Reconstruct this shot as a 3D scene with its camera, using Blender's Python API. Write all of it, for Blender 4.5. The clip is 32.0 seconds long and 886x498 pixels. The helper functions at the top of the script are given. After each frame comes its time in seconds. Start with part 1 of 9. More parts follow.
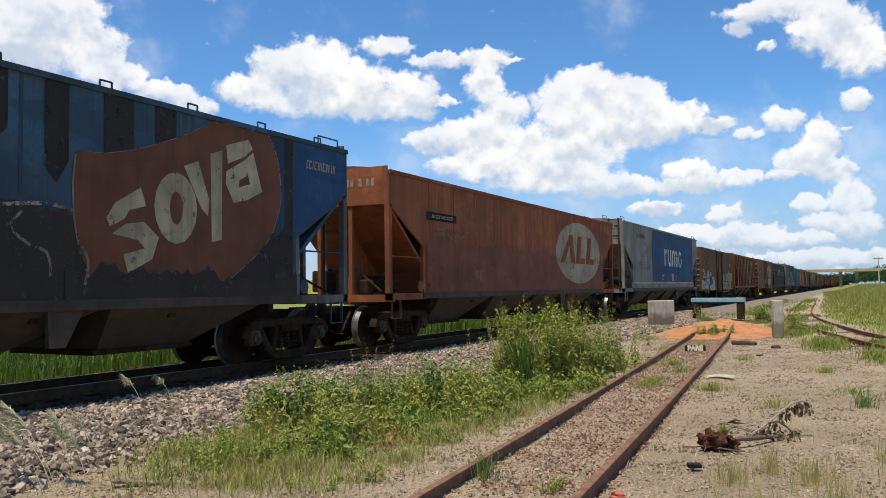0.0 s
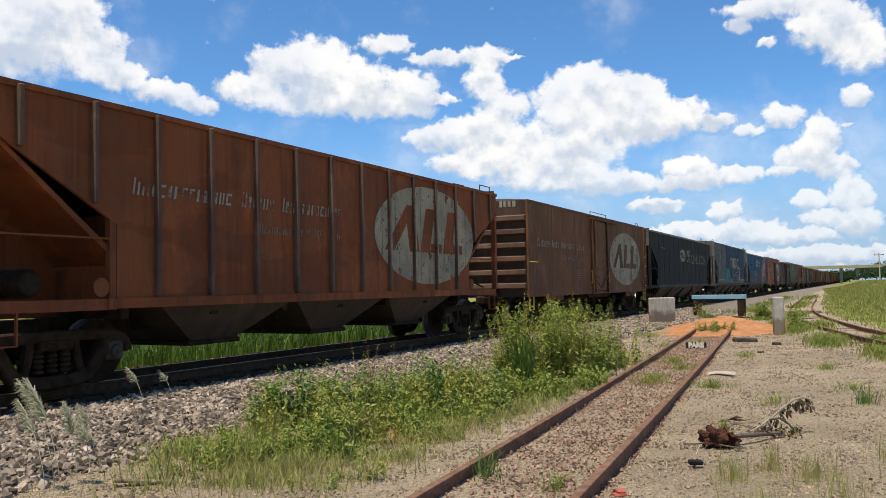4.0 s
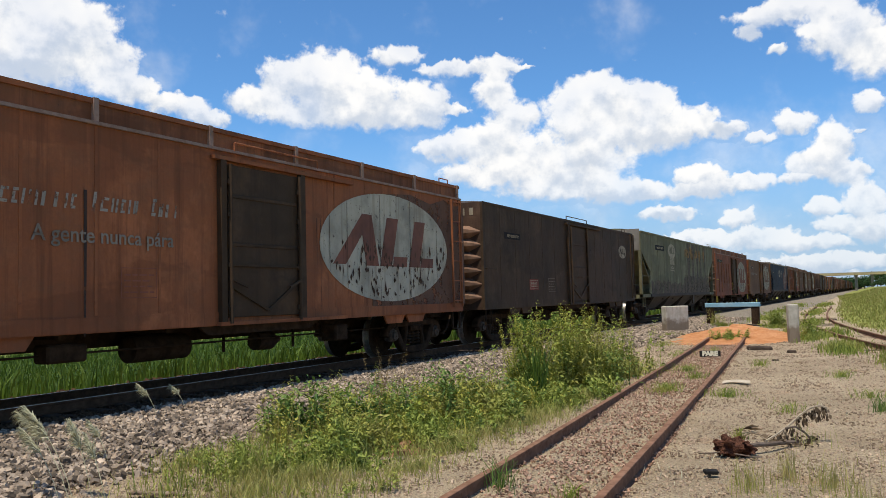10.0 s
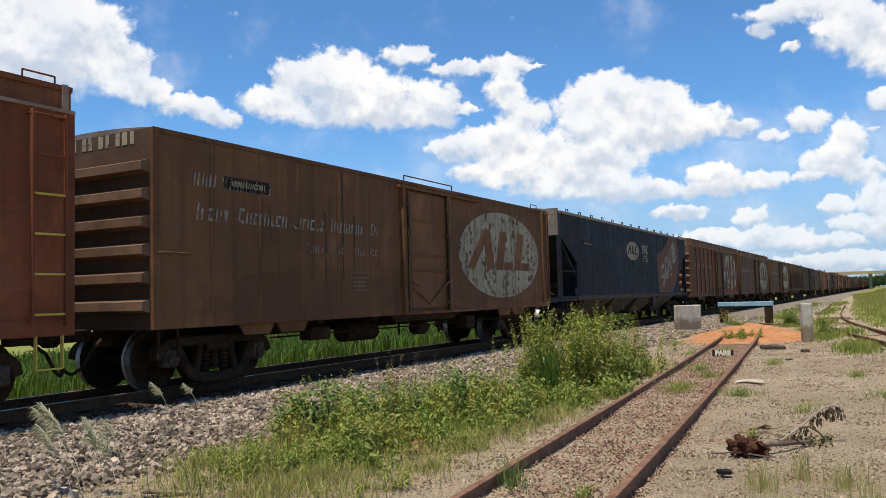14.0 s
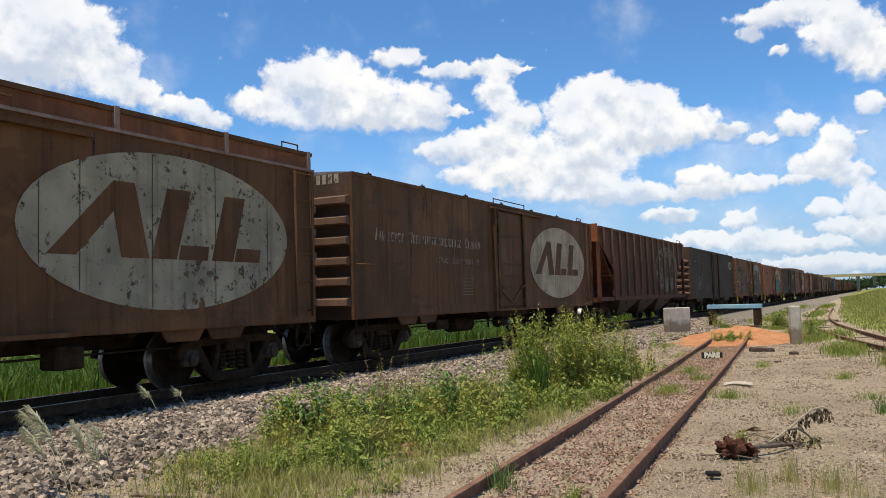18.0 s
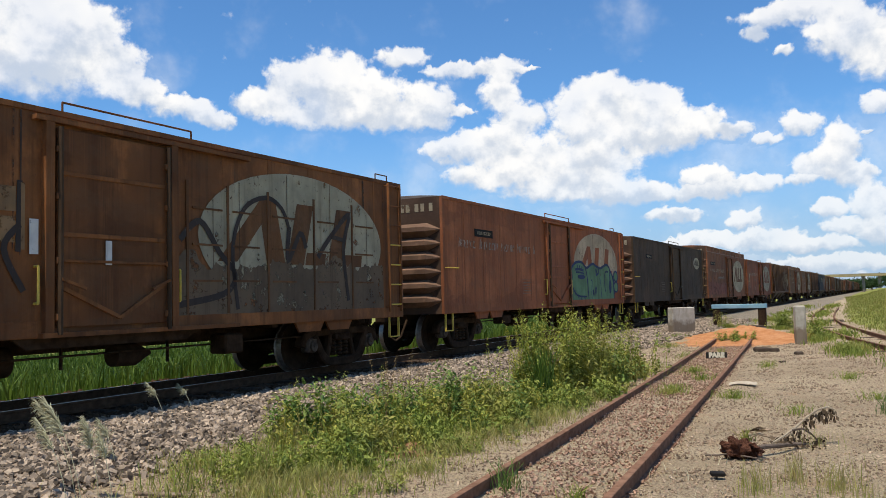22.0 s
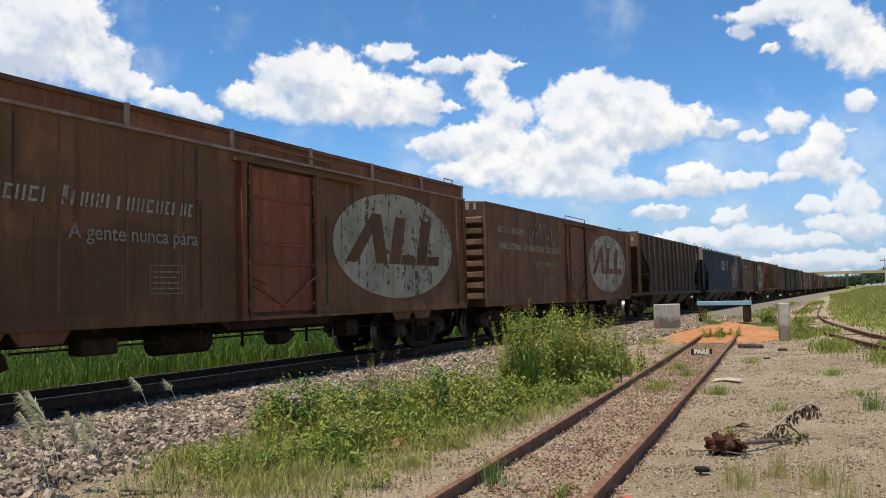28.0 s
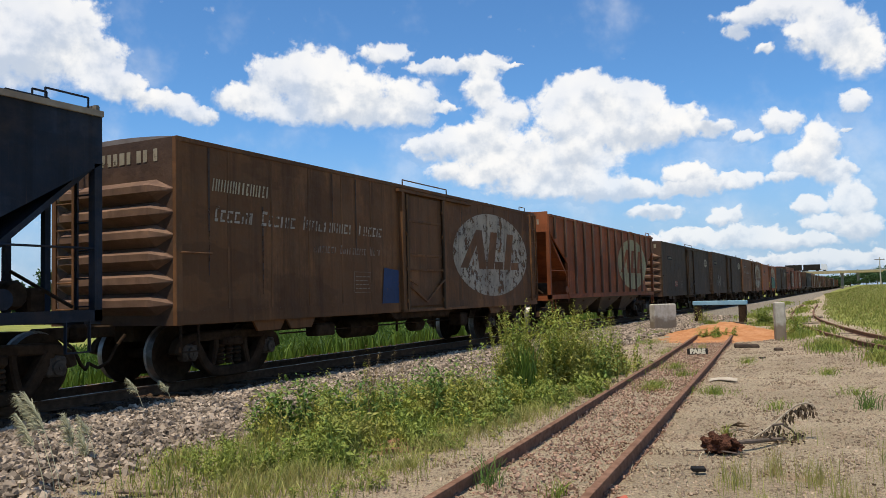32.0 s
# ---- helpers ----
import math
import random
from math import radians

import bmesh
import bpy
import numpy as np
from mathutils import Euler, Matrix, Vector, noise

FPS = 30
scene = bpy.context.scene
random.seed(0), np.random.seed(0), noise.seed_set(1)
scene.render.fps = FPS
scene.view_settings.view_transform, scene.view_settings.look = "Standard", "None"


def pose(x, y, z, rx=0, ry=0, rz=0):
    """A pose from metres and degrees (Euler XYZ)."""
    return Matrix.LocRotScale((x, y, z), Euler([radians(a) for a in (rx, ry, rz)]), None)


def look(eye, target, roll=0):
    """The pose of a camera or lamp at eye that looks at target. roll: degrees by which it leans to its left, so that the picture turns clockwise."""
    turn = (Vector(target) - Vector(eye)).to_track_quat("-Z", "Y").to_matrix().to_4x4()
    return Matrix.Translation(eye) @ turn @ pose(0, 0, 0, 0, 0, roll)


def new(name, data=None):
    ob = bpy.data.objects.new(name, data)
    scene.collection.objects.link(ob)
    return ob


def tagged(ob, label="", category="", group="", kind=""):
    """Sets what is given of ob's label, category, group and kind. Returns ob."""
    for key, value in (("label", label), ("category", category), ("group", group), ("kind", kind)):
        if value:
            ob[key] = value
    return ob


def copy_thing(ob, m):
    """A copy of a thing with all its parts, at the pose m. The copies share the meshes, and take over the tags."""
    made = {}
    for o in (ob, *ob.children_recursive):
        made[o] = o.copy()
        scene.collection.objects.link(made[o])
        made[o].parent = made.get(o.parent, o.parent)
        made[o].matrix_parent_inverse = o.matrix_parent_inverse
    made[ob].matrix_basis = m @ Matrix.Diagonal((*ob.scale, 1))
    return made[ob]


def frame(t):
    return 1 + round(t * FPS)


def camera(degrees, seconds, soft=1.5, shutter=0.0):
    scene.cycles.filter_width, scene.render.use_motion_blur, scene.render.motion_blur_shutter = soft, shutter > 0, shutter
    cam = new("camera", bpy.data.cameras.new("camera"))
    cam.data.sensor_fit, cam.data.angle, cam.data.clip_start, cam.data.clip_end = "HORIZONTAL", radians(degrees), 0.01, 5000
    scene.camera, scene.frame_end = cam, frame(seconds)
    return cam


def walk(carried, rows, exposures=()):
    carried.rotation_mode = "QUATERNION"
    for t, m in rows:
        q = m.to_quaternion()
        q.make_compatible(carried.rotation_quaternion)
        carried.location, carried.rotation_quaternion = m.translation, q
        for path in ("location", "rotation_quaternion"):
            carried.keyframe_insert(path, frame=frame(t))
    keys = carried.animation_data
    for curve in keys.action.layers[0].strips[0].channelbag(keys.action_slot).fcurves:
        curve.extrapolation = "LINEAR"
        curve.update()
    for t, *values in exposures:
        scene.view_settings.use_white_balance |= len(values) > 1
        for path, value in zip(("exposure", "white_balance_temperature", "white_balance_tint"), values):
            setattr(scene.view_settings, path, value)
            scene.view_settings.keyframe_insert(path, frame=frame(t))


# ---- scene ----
# x to the right of the line, y along the main track (train runs towards -y), z up from the yard ground
cam = camera(57.46, 32.0, soft=0.7)
EYE = 1.585
TURNS = [
    (0.0, 27.11, 2.83, 0.75),
    (0.5, 26.81, 2.78, 0.91),
    (1.0, 26.51, 2.68, 1.05),
    (1.5, 26.82, 2.60, 1.05),
    (2.0, 26.87, 2.59, 0.95),
    (2.5, 27.01, 2.63, 0.90),
    (3.0, 27.43, 2.55, 0.84),
    (3.5, 27.11, 2.64, 0.98),
    (5.5, 27.94, 3.00, 1.15),
    (6.0, 28.29, 3.06, 1.29),
    (6.5, 28.21, 3.06, 1.55),
    (7.0, 28.29, 3.04, 1.55),
    (7.5, 28.26, 3.08, 1.57),
    (8.0, 28.63, 3.10, 1.33),
    (8.5, 28.05, 3.20, 1.55),
    (9.0, 28.16, 3.32, 1.53),
    (9.5, 28.31, 3.33, 1.40),
    (10.0, 28.00, 3.42, 1.42),
    (10.5, 28.23, 3.54, 1.32),
    (11.0, 27.79, 3.52, 1.56),
    (11.5, 27.81, 3.58, 1.68),
    (12.0, 28.05, 3.54, 1.60),
    (12.5, 28.16, 3.58, 1.54),
    (13.0, 28.38, 3.57, 1.50),
    (13.5, 28.58, 3.52, 1.53),
    (14.0, 28.81, 3.40, 1.49),
    (14.5, 28.66, 3.34, 1.62),
    (16.5, 28.38, 3.49, 1.66),
    (17.0, 28.30, 3.51, 1.58),
    (17.5, 27.99, 3.52, 1.69),
    (18.0, 28.12, 3.55, 1.47),
    (18.5, 28.17, 3.50, 1.46),
    (19.0, 28.28, 3.39, 1.37),
    (19.5, 28.10, 3.28, 1.58),
    (20.0, 28.42, 3.32, 1.52),
    (20.5, 28.37, 3.37, 1.60),
    (21.0, 28.27, 3.45, 1.60),
    (21.5, 28.43, 3.49, 1.58),
    (22.0, 28.41, 3.53, 1.43),
    (22.5, 28.45, 3.48, 1.35),
    (23.0, 28.46, 3.45, 1.31),
    (23.5, 28.51, 3.40, 1.36),
    (24.0, 28.20, 3.38, 1.45),
    (24.5, 28.05, 3.42, 1.35),
    (25.0, 27.68, 3.32, 1.20),
    (25.5, 27.91, 3.26, 1.03),
    (27.5, 27.53, 3.21, 1.26),
    (28.0, 27.48, 3.22, 1.23),
    (28.5, 27.82, 3.26, 1.14),
    (29.0, 27.63, 3.20, 1.32),
    (29.5, 27.54, 3.23, 1.36),
    (30.0, 27.50, 3.24, 1.47),
    (30.5, 27.50, 3.24, 1.53),
    (31.0, 27.44, 3.23, 1.48),
    (31.5, 27.45, 3.26, 1.37),
    (32.0, 27.21, 3.26, 1.42),
]
walk(cam, [(t, pose(0, 0, EYE, 90 + pitch, roll, yaw)) for t, yaw, pitch, roll in TURNS], ((0.0, -0.04), (20.0, -0.04), (28.0, -0.08), (32.0, -0.09)))

# ---- light ----
SUN = Vector((-0.03, -0.30, 0.95)).normalized()
sun = new("sun", bpy.data.lights.new("sun", "SUN"))
sun.data.energy, sun.data.angle, sun.data.color = 4.8, radians(0.5), (1.0, 0.92, 0.79)
sun.matrix_world = look((0, 0, 60), Vector((0, 0, 60)) - SUN)


def cloud_world():
    """Blue sky with fair-weather clouds, laid out by azimuth and elevation in degrees."""
    w = bpy.data.worlds.new("sky")
    scene.world = w
    w.use_nodes = True
    nt = w.node_tree
    nt.nodes.clear()
    N, L = nt.nodes.new, nt.links.new

    def calc(op, a, b=0.0, c=0.0):
        n = N("ShaderNodeMath")
        n.operation = op
        for s, v in zip(n.inputs, (a, b, c)):
            if isinstance(v, (int, float)):
                s.default_value = v
            else:
                L(v, s)
        return n.outputs[0]

    sky = N("ShaderNodeTexSky")
    sky.sky_type, sky.sun_disc = "NISHITA", False
    sky.sun_elevation = math_asin(SUN.z)
    sky.sun_rotation = math_atan2(SUN.x, SUN.y)
    sky.altitude, sky.air_density, sky.dust_density, sky.ozone_density = 600, 1.0, 0.0, 3.2
    co = N("ShaderNodeTexCoord")
    sep = N("ShaderNodeSeparateXYZ")
    L(co.outputs["Generated"], sep.inputs[0])
    az = calc("MULTIPLY", calc("ARCTAN2", sep.outputs[0], sep.outputs[1]), 57.2958)
    el = calc("MULTIPLY", calc("ARCSINE", sep.outputs[2]), 57.2958)
    comb = N("ShaderNodeCombineXYZ")
    L(az, comb.inputs[0]), L(el, comb.inputs[1])

    def fbm(scale, detail, rough, seed, lift=0.0):
        n = N("ShaderNodeTexNoise")
        n.inputs["Scale"].default_value, n.inputs["Detail"].default_value = scale, detail
        n.inputs["Roughness"].default_value = rough
        mp = N("ShaderNodeMapping")
        mp.inputs["Location"].default_value = (seed, seed * 1.7 + lift, seed * 0.3)
        L(comb.outputs[0], mp.inputs[0]), L(mp.outputs[0], n.inputs["Vector"])
        return n.outputs[0]

    big, fine = fbm(0.16, 2, 0.5, 3.1), fbm(0.75, 7, 0.58, 9.3)
    # billows: the cloud outlines are pushed about at two scales
    def push(vec, scale, amount, seed):
        n = N("ShaderNodeTexNoise")
        n.inputs["Scale"].default_value, n.inputs["Detail"].default_value = scale, 3
        mp, sub = N("ShaderNodeMapping"), N("ShaderNodeVectorMath")
        mp.inputs["Location"].default_value = (seed, seed, seed)
        sub.operation = "MULTIPLY_ADD"
        sub.inputs[1].default_value = (amount, amount, 0)
        off = N("ShaderNodeVectorMath")
        off.operation = "SUBTRACT"
        off.inputs[1].default_value = (0.5, 0.5, 0.5)
        L(vec, mp.inputs[0]), L(mp.outputs[0], n.inputs["Vector"]), L(n.outputs["Color"], off.inputs[0])
        L(off.outputs[0], sub.inputs[0]), L(vec, sub.inputs[2])
        return sub.outputs[0]

    warped = push(push(comb.outputs[0], 0.42, 1.1, 4.0), 1.5, 0.9, 11.0)
    gathered = None
    for a, e, ra, re in CLOUDS:
        mp = N("ShaderNodeMapping")
        mp.vector_type = "TEXTURE"
        mp.inputs["Location"].default_value = (a, e, 0)
        mp.inputs["Scale"].default_value = (1.07 * ra, 1.10 * re, 1)
        L(warped, mp.inputs[0])
        d = N("ShaderNodeVectorMath")
        d.operation = "DOT_PRODUCT"
        L(mp.outputs[0], d.inputs[0]), L(mp.outputs[0], d.inputs[1])
        g = calc("MAXIMUM", calc("SUBTRACT", 1.0, calc("MULTIPLY", d.outputs["Value"], 0.6)), 0.0)
        up = N("ShaderNodeVectorMath")
        up.operation = "DOT_PRODUCT"
        up.inputs[1].default_value = (0, 1, 0)
        L(mp.outputs[0], up.inputs[0])
        gv, gp = calc("MULTIPLY", g, up.outputs["Value"]), calc("POWER", g, 5.0)
        c = N("ShaderNodeCombineXYZ")
        L(g, c.inputs[0]), L(gv, c.inputs[1]), L(gp, c.inputs[2])
        if gathered is None:
            gathered = c.outputs[0]
        else:
            add = N("ShaderNodeVectorMath")
            L(gathered, add.inputs[0]), L(c.outputs[0], add.inputs[1])
            gathered = add.outputs[0]
    s = N("ShaderNodeSeparateXYZ")
    L(gathered, s.inputs[0])
    total, tilt, peak = s.outputs[0], s.outputs[1], calc("POWER", s.outputs[2], 0.2)
    # the rest of the sky carries the same broken cloud
    rest = calc("MULTIPLY", calc("SUBTRACT", big, 0.54), 3.2)
    away = calc("MINIMUM", calc("MAXIMUM", calc("MULTIPLY", calc("SUBTRACT", calc("ABSOLUTE", calc("ADD", az, 26.0)), 31.0), 0.25), 0.0), 1.0)
    above = calc("MINIMUM", calc("MAXIMUM", calc("MULTIPLY", calc("SUBTRACT", el, 21.0), 0.2), 0.0), 1.0)
    rest = calc("MULTIPLY", rest, calc("MAXIMUM", away, above))
    low = calc("MULTIPLY", calc("MAXIMUM", calc("SUBTRACT", 9.0, el), 0.0), 0.030)
    field = calc("ADD", calc("ADD", calc("MAXIMUM", peak, rest), low), calc("MULTIPLY", calc("SUBTRACT", fine, 0.5), 1.4))
    ramp = N("ShaderNodeMapRange")
    ramp.interpolation_type = "SMOOTHSTEP"
    ramp.inputs["From Min"].default_value = 0.22
    lean = calc("DIVIDE", tilt, calc("MAXIMUM", total, 0.2))
    L(calc("ADD", 0.62, calc("MULTIPLY", calc("MAXIMUM", calc("MULTIPLY", lean, -1.0), 0.0), 0.5)), ramp.inputs["From Max"])
    L(field, ramp.inputs["Value"])
    thin = calc("MINIMUM", calc("ADD", 0.55, calc("MULTIPLY", fbm(0.22, 3, 0.5, 17.0), 0.75)), 1.0)
    # air dims the low clouds
    air = calc("MINIMUM", calc("ADD", 0.66, calc("MULTIPLY", calc("MAXIMUM", el, 0.0), 0.04)), 1.0)
    cover = calc("MULTIPLY", calc("MULTIPLY", ramp.outputs[0], thin), air)
    # thin veil between the clouds, thicker towards the horizon
    veil = N("ShaderNodeMapRange")
    veil.interpolation_type = "SMOOTHSTEP"
    veil.inputs["From Min"].default_value, veil.inputs["From Max"].default_value, veil.inputs["To Max"].default_value = 0.50, 0.85, 0.35
    L(calc("ADD", fbm(0.2, 5, 0.55, 31.0), calc("MULTIPLY", calc("MAXIMUM", calc("SUBTRACT", 14.0, el), 0.0), 0.014)), veil.inputs["Value"])
    cover = calc("MAXIMUM", cover, veil.outputs[0])
    shade = N("ShaderNodeMapRange")
    shade.interpolation_type = "SMOOTHSTEP"
    shade.inputs["From Min"].default_value, shade.inputs["From Max"].default_value = -0.80, 0.45
    # billows: the side of each puff that looks up to the sun is the brighter one
    relief = calc("SUBTRACT", fine, fbm(0.75, 7, 0.58, 9.3, 0.9))
    broad = calc("SUBTRACT", fbm(0.3, 3, 0.5, 23.0), fbm(0.3, 3, 0.5, 23.0, 2.0))
    L(calc("ADD", lean, calc("ADD", calc("MULTIPLY", relief, 1.7), calc("MULTIPLY", broad, 1.6))), shade.inputs["Value"])
    tint = N("ShaderNodeMixRGB")
    tint.inputs[1].default_value, tint.inputs[2].default_value = (0.62, 0.68, 0.77, 1), (1.0, 0.99, 0.975, 1)
    L(shade.outputs[0], tint.inputs[0])
    b1, b2, mix, out = N("ShaderNodeBackground"), N("ShaderNodeBackground"), N("ShaderNodeMixShader"), N("ShaderNodeOutputWorld")
    deep = N("ShaderNodeMixRGB")
    deep.blend_type, deep.inputs[0].default_value, deep.inputs[2].default_value = "MULTIPLY", 1.0, (0.71, 1.09, 1.36, 1)
    L(sky.outputs[0], deep.inputs[1])
    # pale haze towards the horizon
    haze, thick = N("ShaderNodeMixRGB"), N("ShaderNodeMapRange")
    thick.interpolation_type = "SMOOTHSTEP"
    thick.inputs["From Min"].default_value, thick.inputs["From Max"].default_value = 13.0, -1.0
    thick.inputs["To Max"].default_value = 0.92
    L(el, thick.inputs["Value"]), L(thick.outputs[0], haze.inputs[0])
    haze.inputs[2].default_value = tuple(v / SKY for v in (0.365, 0.505, 0.725)) + (1,)
    L(deep.outputs[0], haze.inputs[1]), L(haze.outputs[0], b1.inputs[0])
    b1.inputs[1].default_value = SKY
    L(tint.outputs[0], b2.inputs[0])
    b2.inputs[1].default_value = CLOUD
    L(cover, mix.inputs[0]), L(b1.outputs[0], mix.inputs[1]), L(b2.outputs[0], mix.inputs[2]), L(mix.outputs[0], out.inputs[0])


math_asin, math_atan2 = math.asin, math.atan2
SKY, CLOUD = 0.117, 1.05
# azimuth from +y towards +x, elevation, half widths
LEFT_BANK = [
    (-56.3, 18.5, 4.8, 3.0), (-53.4, 17.2, 3.4, 2.7), (-55.6, 15.3, 4.4, 2.1), (-50.8, 15.7, 2.1, 1.6), (-49.1, 14.2, 1.8, 1.0), (-46.4, 13.2, 2.1, 0.7),
    (-44.0, 12.6, 1.3, 0.5),
]
MIDDLE = [
    (-36.2, 15.3, 2.9, 1.9), (-38.9, 15.2, 1.8, 1.4), (-41.1, 13.7, 1.7, 1.0), (-33.6, 14.3, 2.8, 1.6), (-35.2, 13.1, 6.0, 1.1), (-29.4, 13.6, 2.2, 1.4),
    (-31.4, 12.6, 4.0, 0.8), (-27.0, 13.1, 1.2, 0.4), (-30.9, 17.0, 1.8, 0.7), (-27.1, 15.9, 2.3, 0.5), (-24.0, 16.0, 1.6, 0.8), (-22.2, 15.9, 1.0, 0.2),
    (-24.0, 14.3, 1.4, 1.3), (-22.6, 12.5, 1.8, 1.3),
]
RIGHT_TOWER = [
    (-16.7, 13.9, 2.1, 1.3), (-18.3, 12.7, 2.0, 1.8), (-14.4, 12.9, 2.5, 1.5), (-12.5, 13.0, 1.2, 1.0), (-14.9, 11.0, 5.2, 1.6), (-10.9, 11.2, 2.2, 1.1),
    (-8.6, 10.7, 1.5, 0.6),
]
LOW_BANK = [
    (-27.8, 10.4, 1.8, 1.0), (-25.2, 10.6, 2.4, 1.2), (-23.6, 11.2, 1.4, 0.8), (-22.0, 9.5, 3.6, 1.5), (-24.1, 8.6, 3.6, 1.0), (-17.7, 9.1, 3.5, 1.3),
    (-19.3, 7.6, 4.3, 1.0), (-16.6, 7.1, 1.9, 0.9), (-14.1, 6.9, 2.2, 0.7),
]
LOW_RIGHT = [
    (-10.0, 7.7, 1.8, 0.8), (-7.7, 7.0, 2.2, 0.6), (-10.4, 6.7, 2.5, 0.5), (-12.3, 5.2, 1.8, 0.5), (-7.9, 4.8, 1.2, 0.6), (-9.8, 3.5, 2.2, 0.5),
    (-6.4, 3.3, 2.2, 0.7), (-3.7, 2.9, 2.5, 0.5), (-11.8, 3.4, 1.8, 0.3), (-2.1, 1.6, 4.8, 0.5),
]
FAR_RIGHT = [
    (-6.1, 10.0, 1.0, 0.4), (-4.0, 10.7, 1.4, 0.7), (-1.8, 9.2, 1.2, 1.2), (-3.1, 8.0, 1.6, 1.0), (-1.2, 7.3, 1.4, 0.8), (-4.1, 7.0, 1.0, 0.4),
    (-0.3, 9.8, 0.4, 0.2), (0.4, 11.4, 0.9, 0.7), (-2.6, 5.2, 0.9, 0.6), (-0.2, 5.4, 1.2, 1.1), (-1.9, 4.0, 1.1, 0.5), (0.2, 3.6, 1.2, 0.8),
]
TOP_RIGHT = [
    (-4.0, 17.7, 3.6, 0.8), (-0.9, 16.0, 2.4, 1.6), (0.6, 14.2, 1.9, 1.3), (-4.8, 15.5, 0.6, 0.4), (-6.5, 16.7, 0.8, 0.5),
]
CLOUDS = LEFT_BANK + MIDDLE + RIGHT_TOWER + LOW_BANK + LOW_RIGHT + FAR_RIGHT + TOP_RIGHT
cloud_world()

# ---- materials ----
def shader(name):
    m = bpy.data.materials.new(name)
    m.use_nodes = True
    nt = m.node_tree
    return m, nt, nt.nodes["Principled BSDF"]


def noise_tex(nt, scale, detail=4, rough=0.6, stretch=(1, 1, 1), space="Object", shift=True):
    co, mp, n = nt.nodes.new("ShaderNodeTexCoord"), nt.nodes.new("ShaderNodeMapping"), nt.nodes.new("ShaderNodeTexNoise")
    mp.inputs["Scale"].default_value = stretch
    nt.links.new(co.outputs[space], mp.inputs[0])
    if shift:
        info = nt.nodes.new("ShaderNodeObjectInfo")
        add = nt.nodes.new("ShaderNodeVectorMath")
        add.operation = "MULTIPLY_ADD"
        add.inputs[1].default_value = (37, 41, 43)
        nt.links.new(info.outputs["Random"], add.inputs[0])
        nt.links.new(mp.outputs[0], add.inputs[2])
        nt.links.new(add.outputs[0], n.inputs["Vector"])
    else:
        nt.links.new(mp.outputs[0], n.inputs["Vector"])
    n.inputs["Scale"].default_value, n.inputs["Detail"].default_value, n.inputs["Roughness"].default_value = scale, detail, rough
    return n.outputs[0]


def step(nt, value, lo, hi):
    r = nt.nodes.new("ShaderNodeMapRange")
    r.interpolation_type = "SMOOTHSTEP"
    r.inputs["From Min"].default_value, r.inputs["From Max"].default_value = lo, hi
    nt.links.new(value, r.inputs["Value"])
    return r.outputs[0]


def blend(nt, fac, a, b):
    n = nt.nodes.new("ShaderNodeMixRGB")
    for s, v in zip(n.inputs, (fac, a, b)):
        if isinstance(v, tuple):
            s.default_value = (*v, 1)
        elif isinstance(v, (int, float)):
            s.default_value = v
        else:
            nt.links.new(v, s)
    return n.outputs[0]


def scaled(nt, value, k):
    n = nt.nodes.new("ShaderNodeMath")
    n.operation = "MULTIPLY"
    n.inputs[1].default_value = k
    nt.links.new(value, n.inputs[0])
    return n.outputs[0]


def bump(nt, bsdf, value, strength, dist=0.02):
    b = nt.nodes.new("ShaderNodeBump")
    b.inputs["Strength"].default_value, b.inputs["Distance"].default_value = strength, dist
    nt.links.new(value, b.inputs["Height"])
    nt.links.new(b.outputs[0], bsdf.inputs["Normal"])


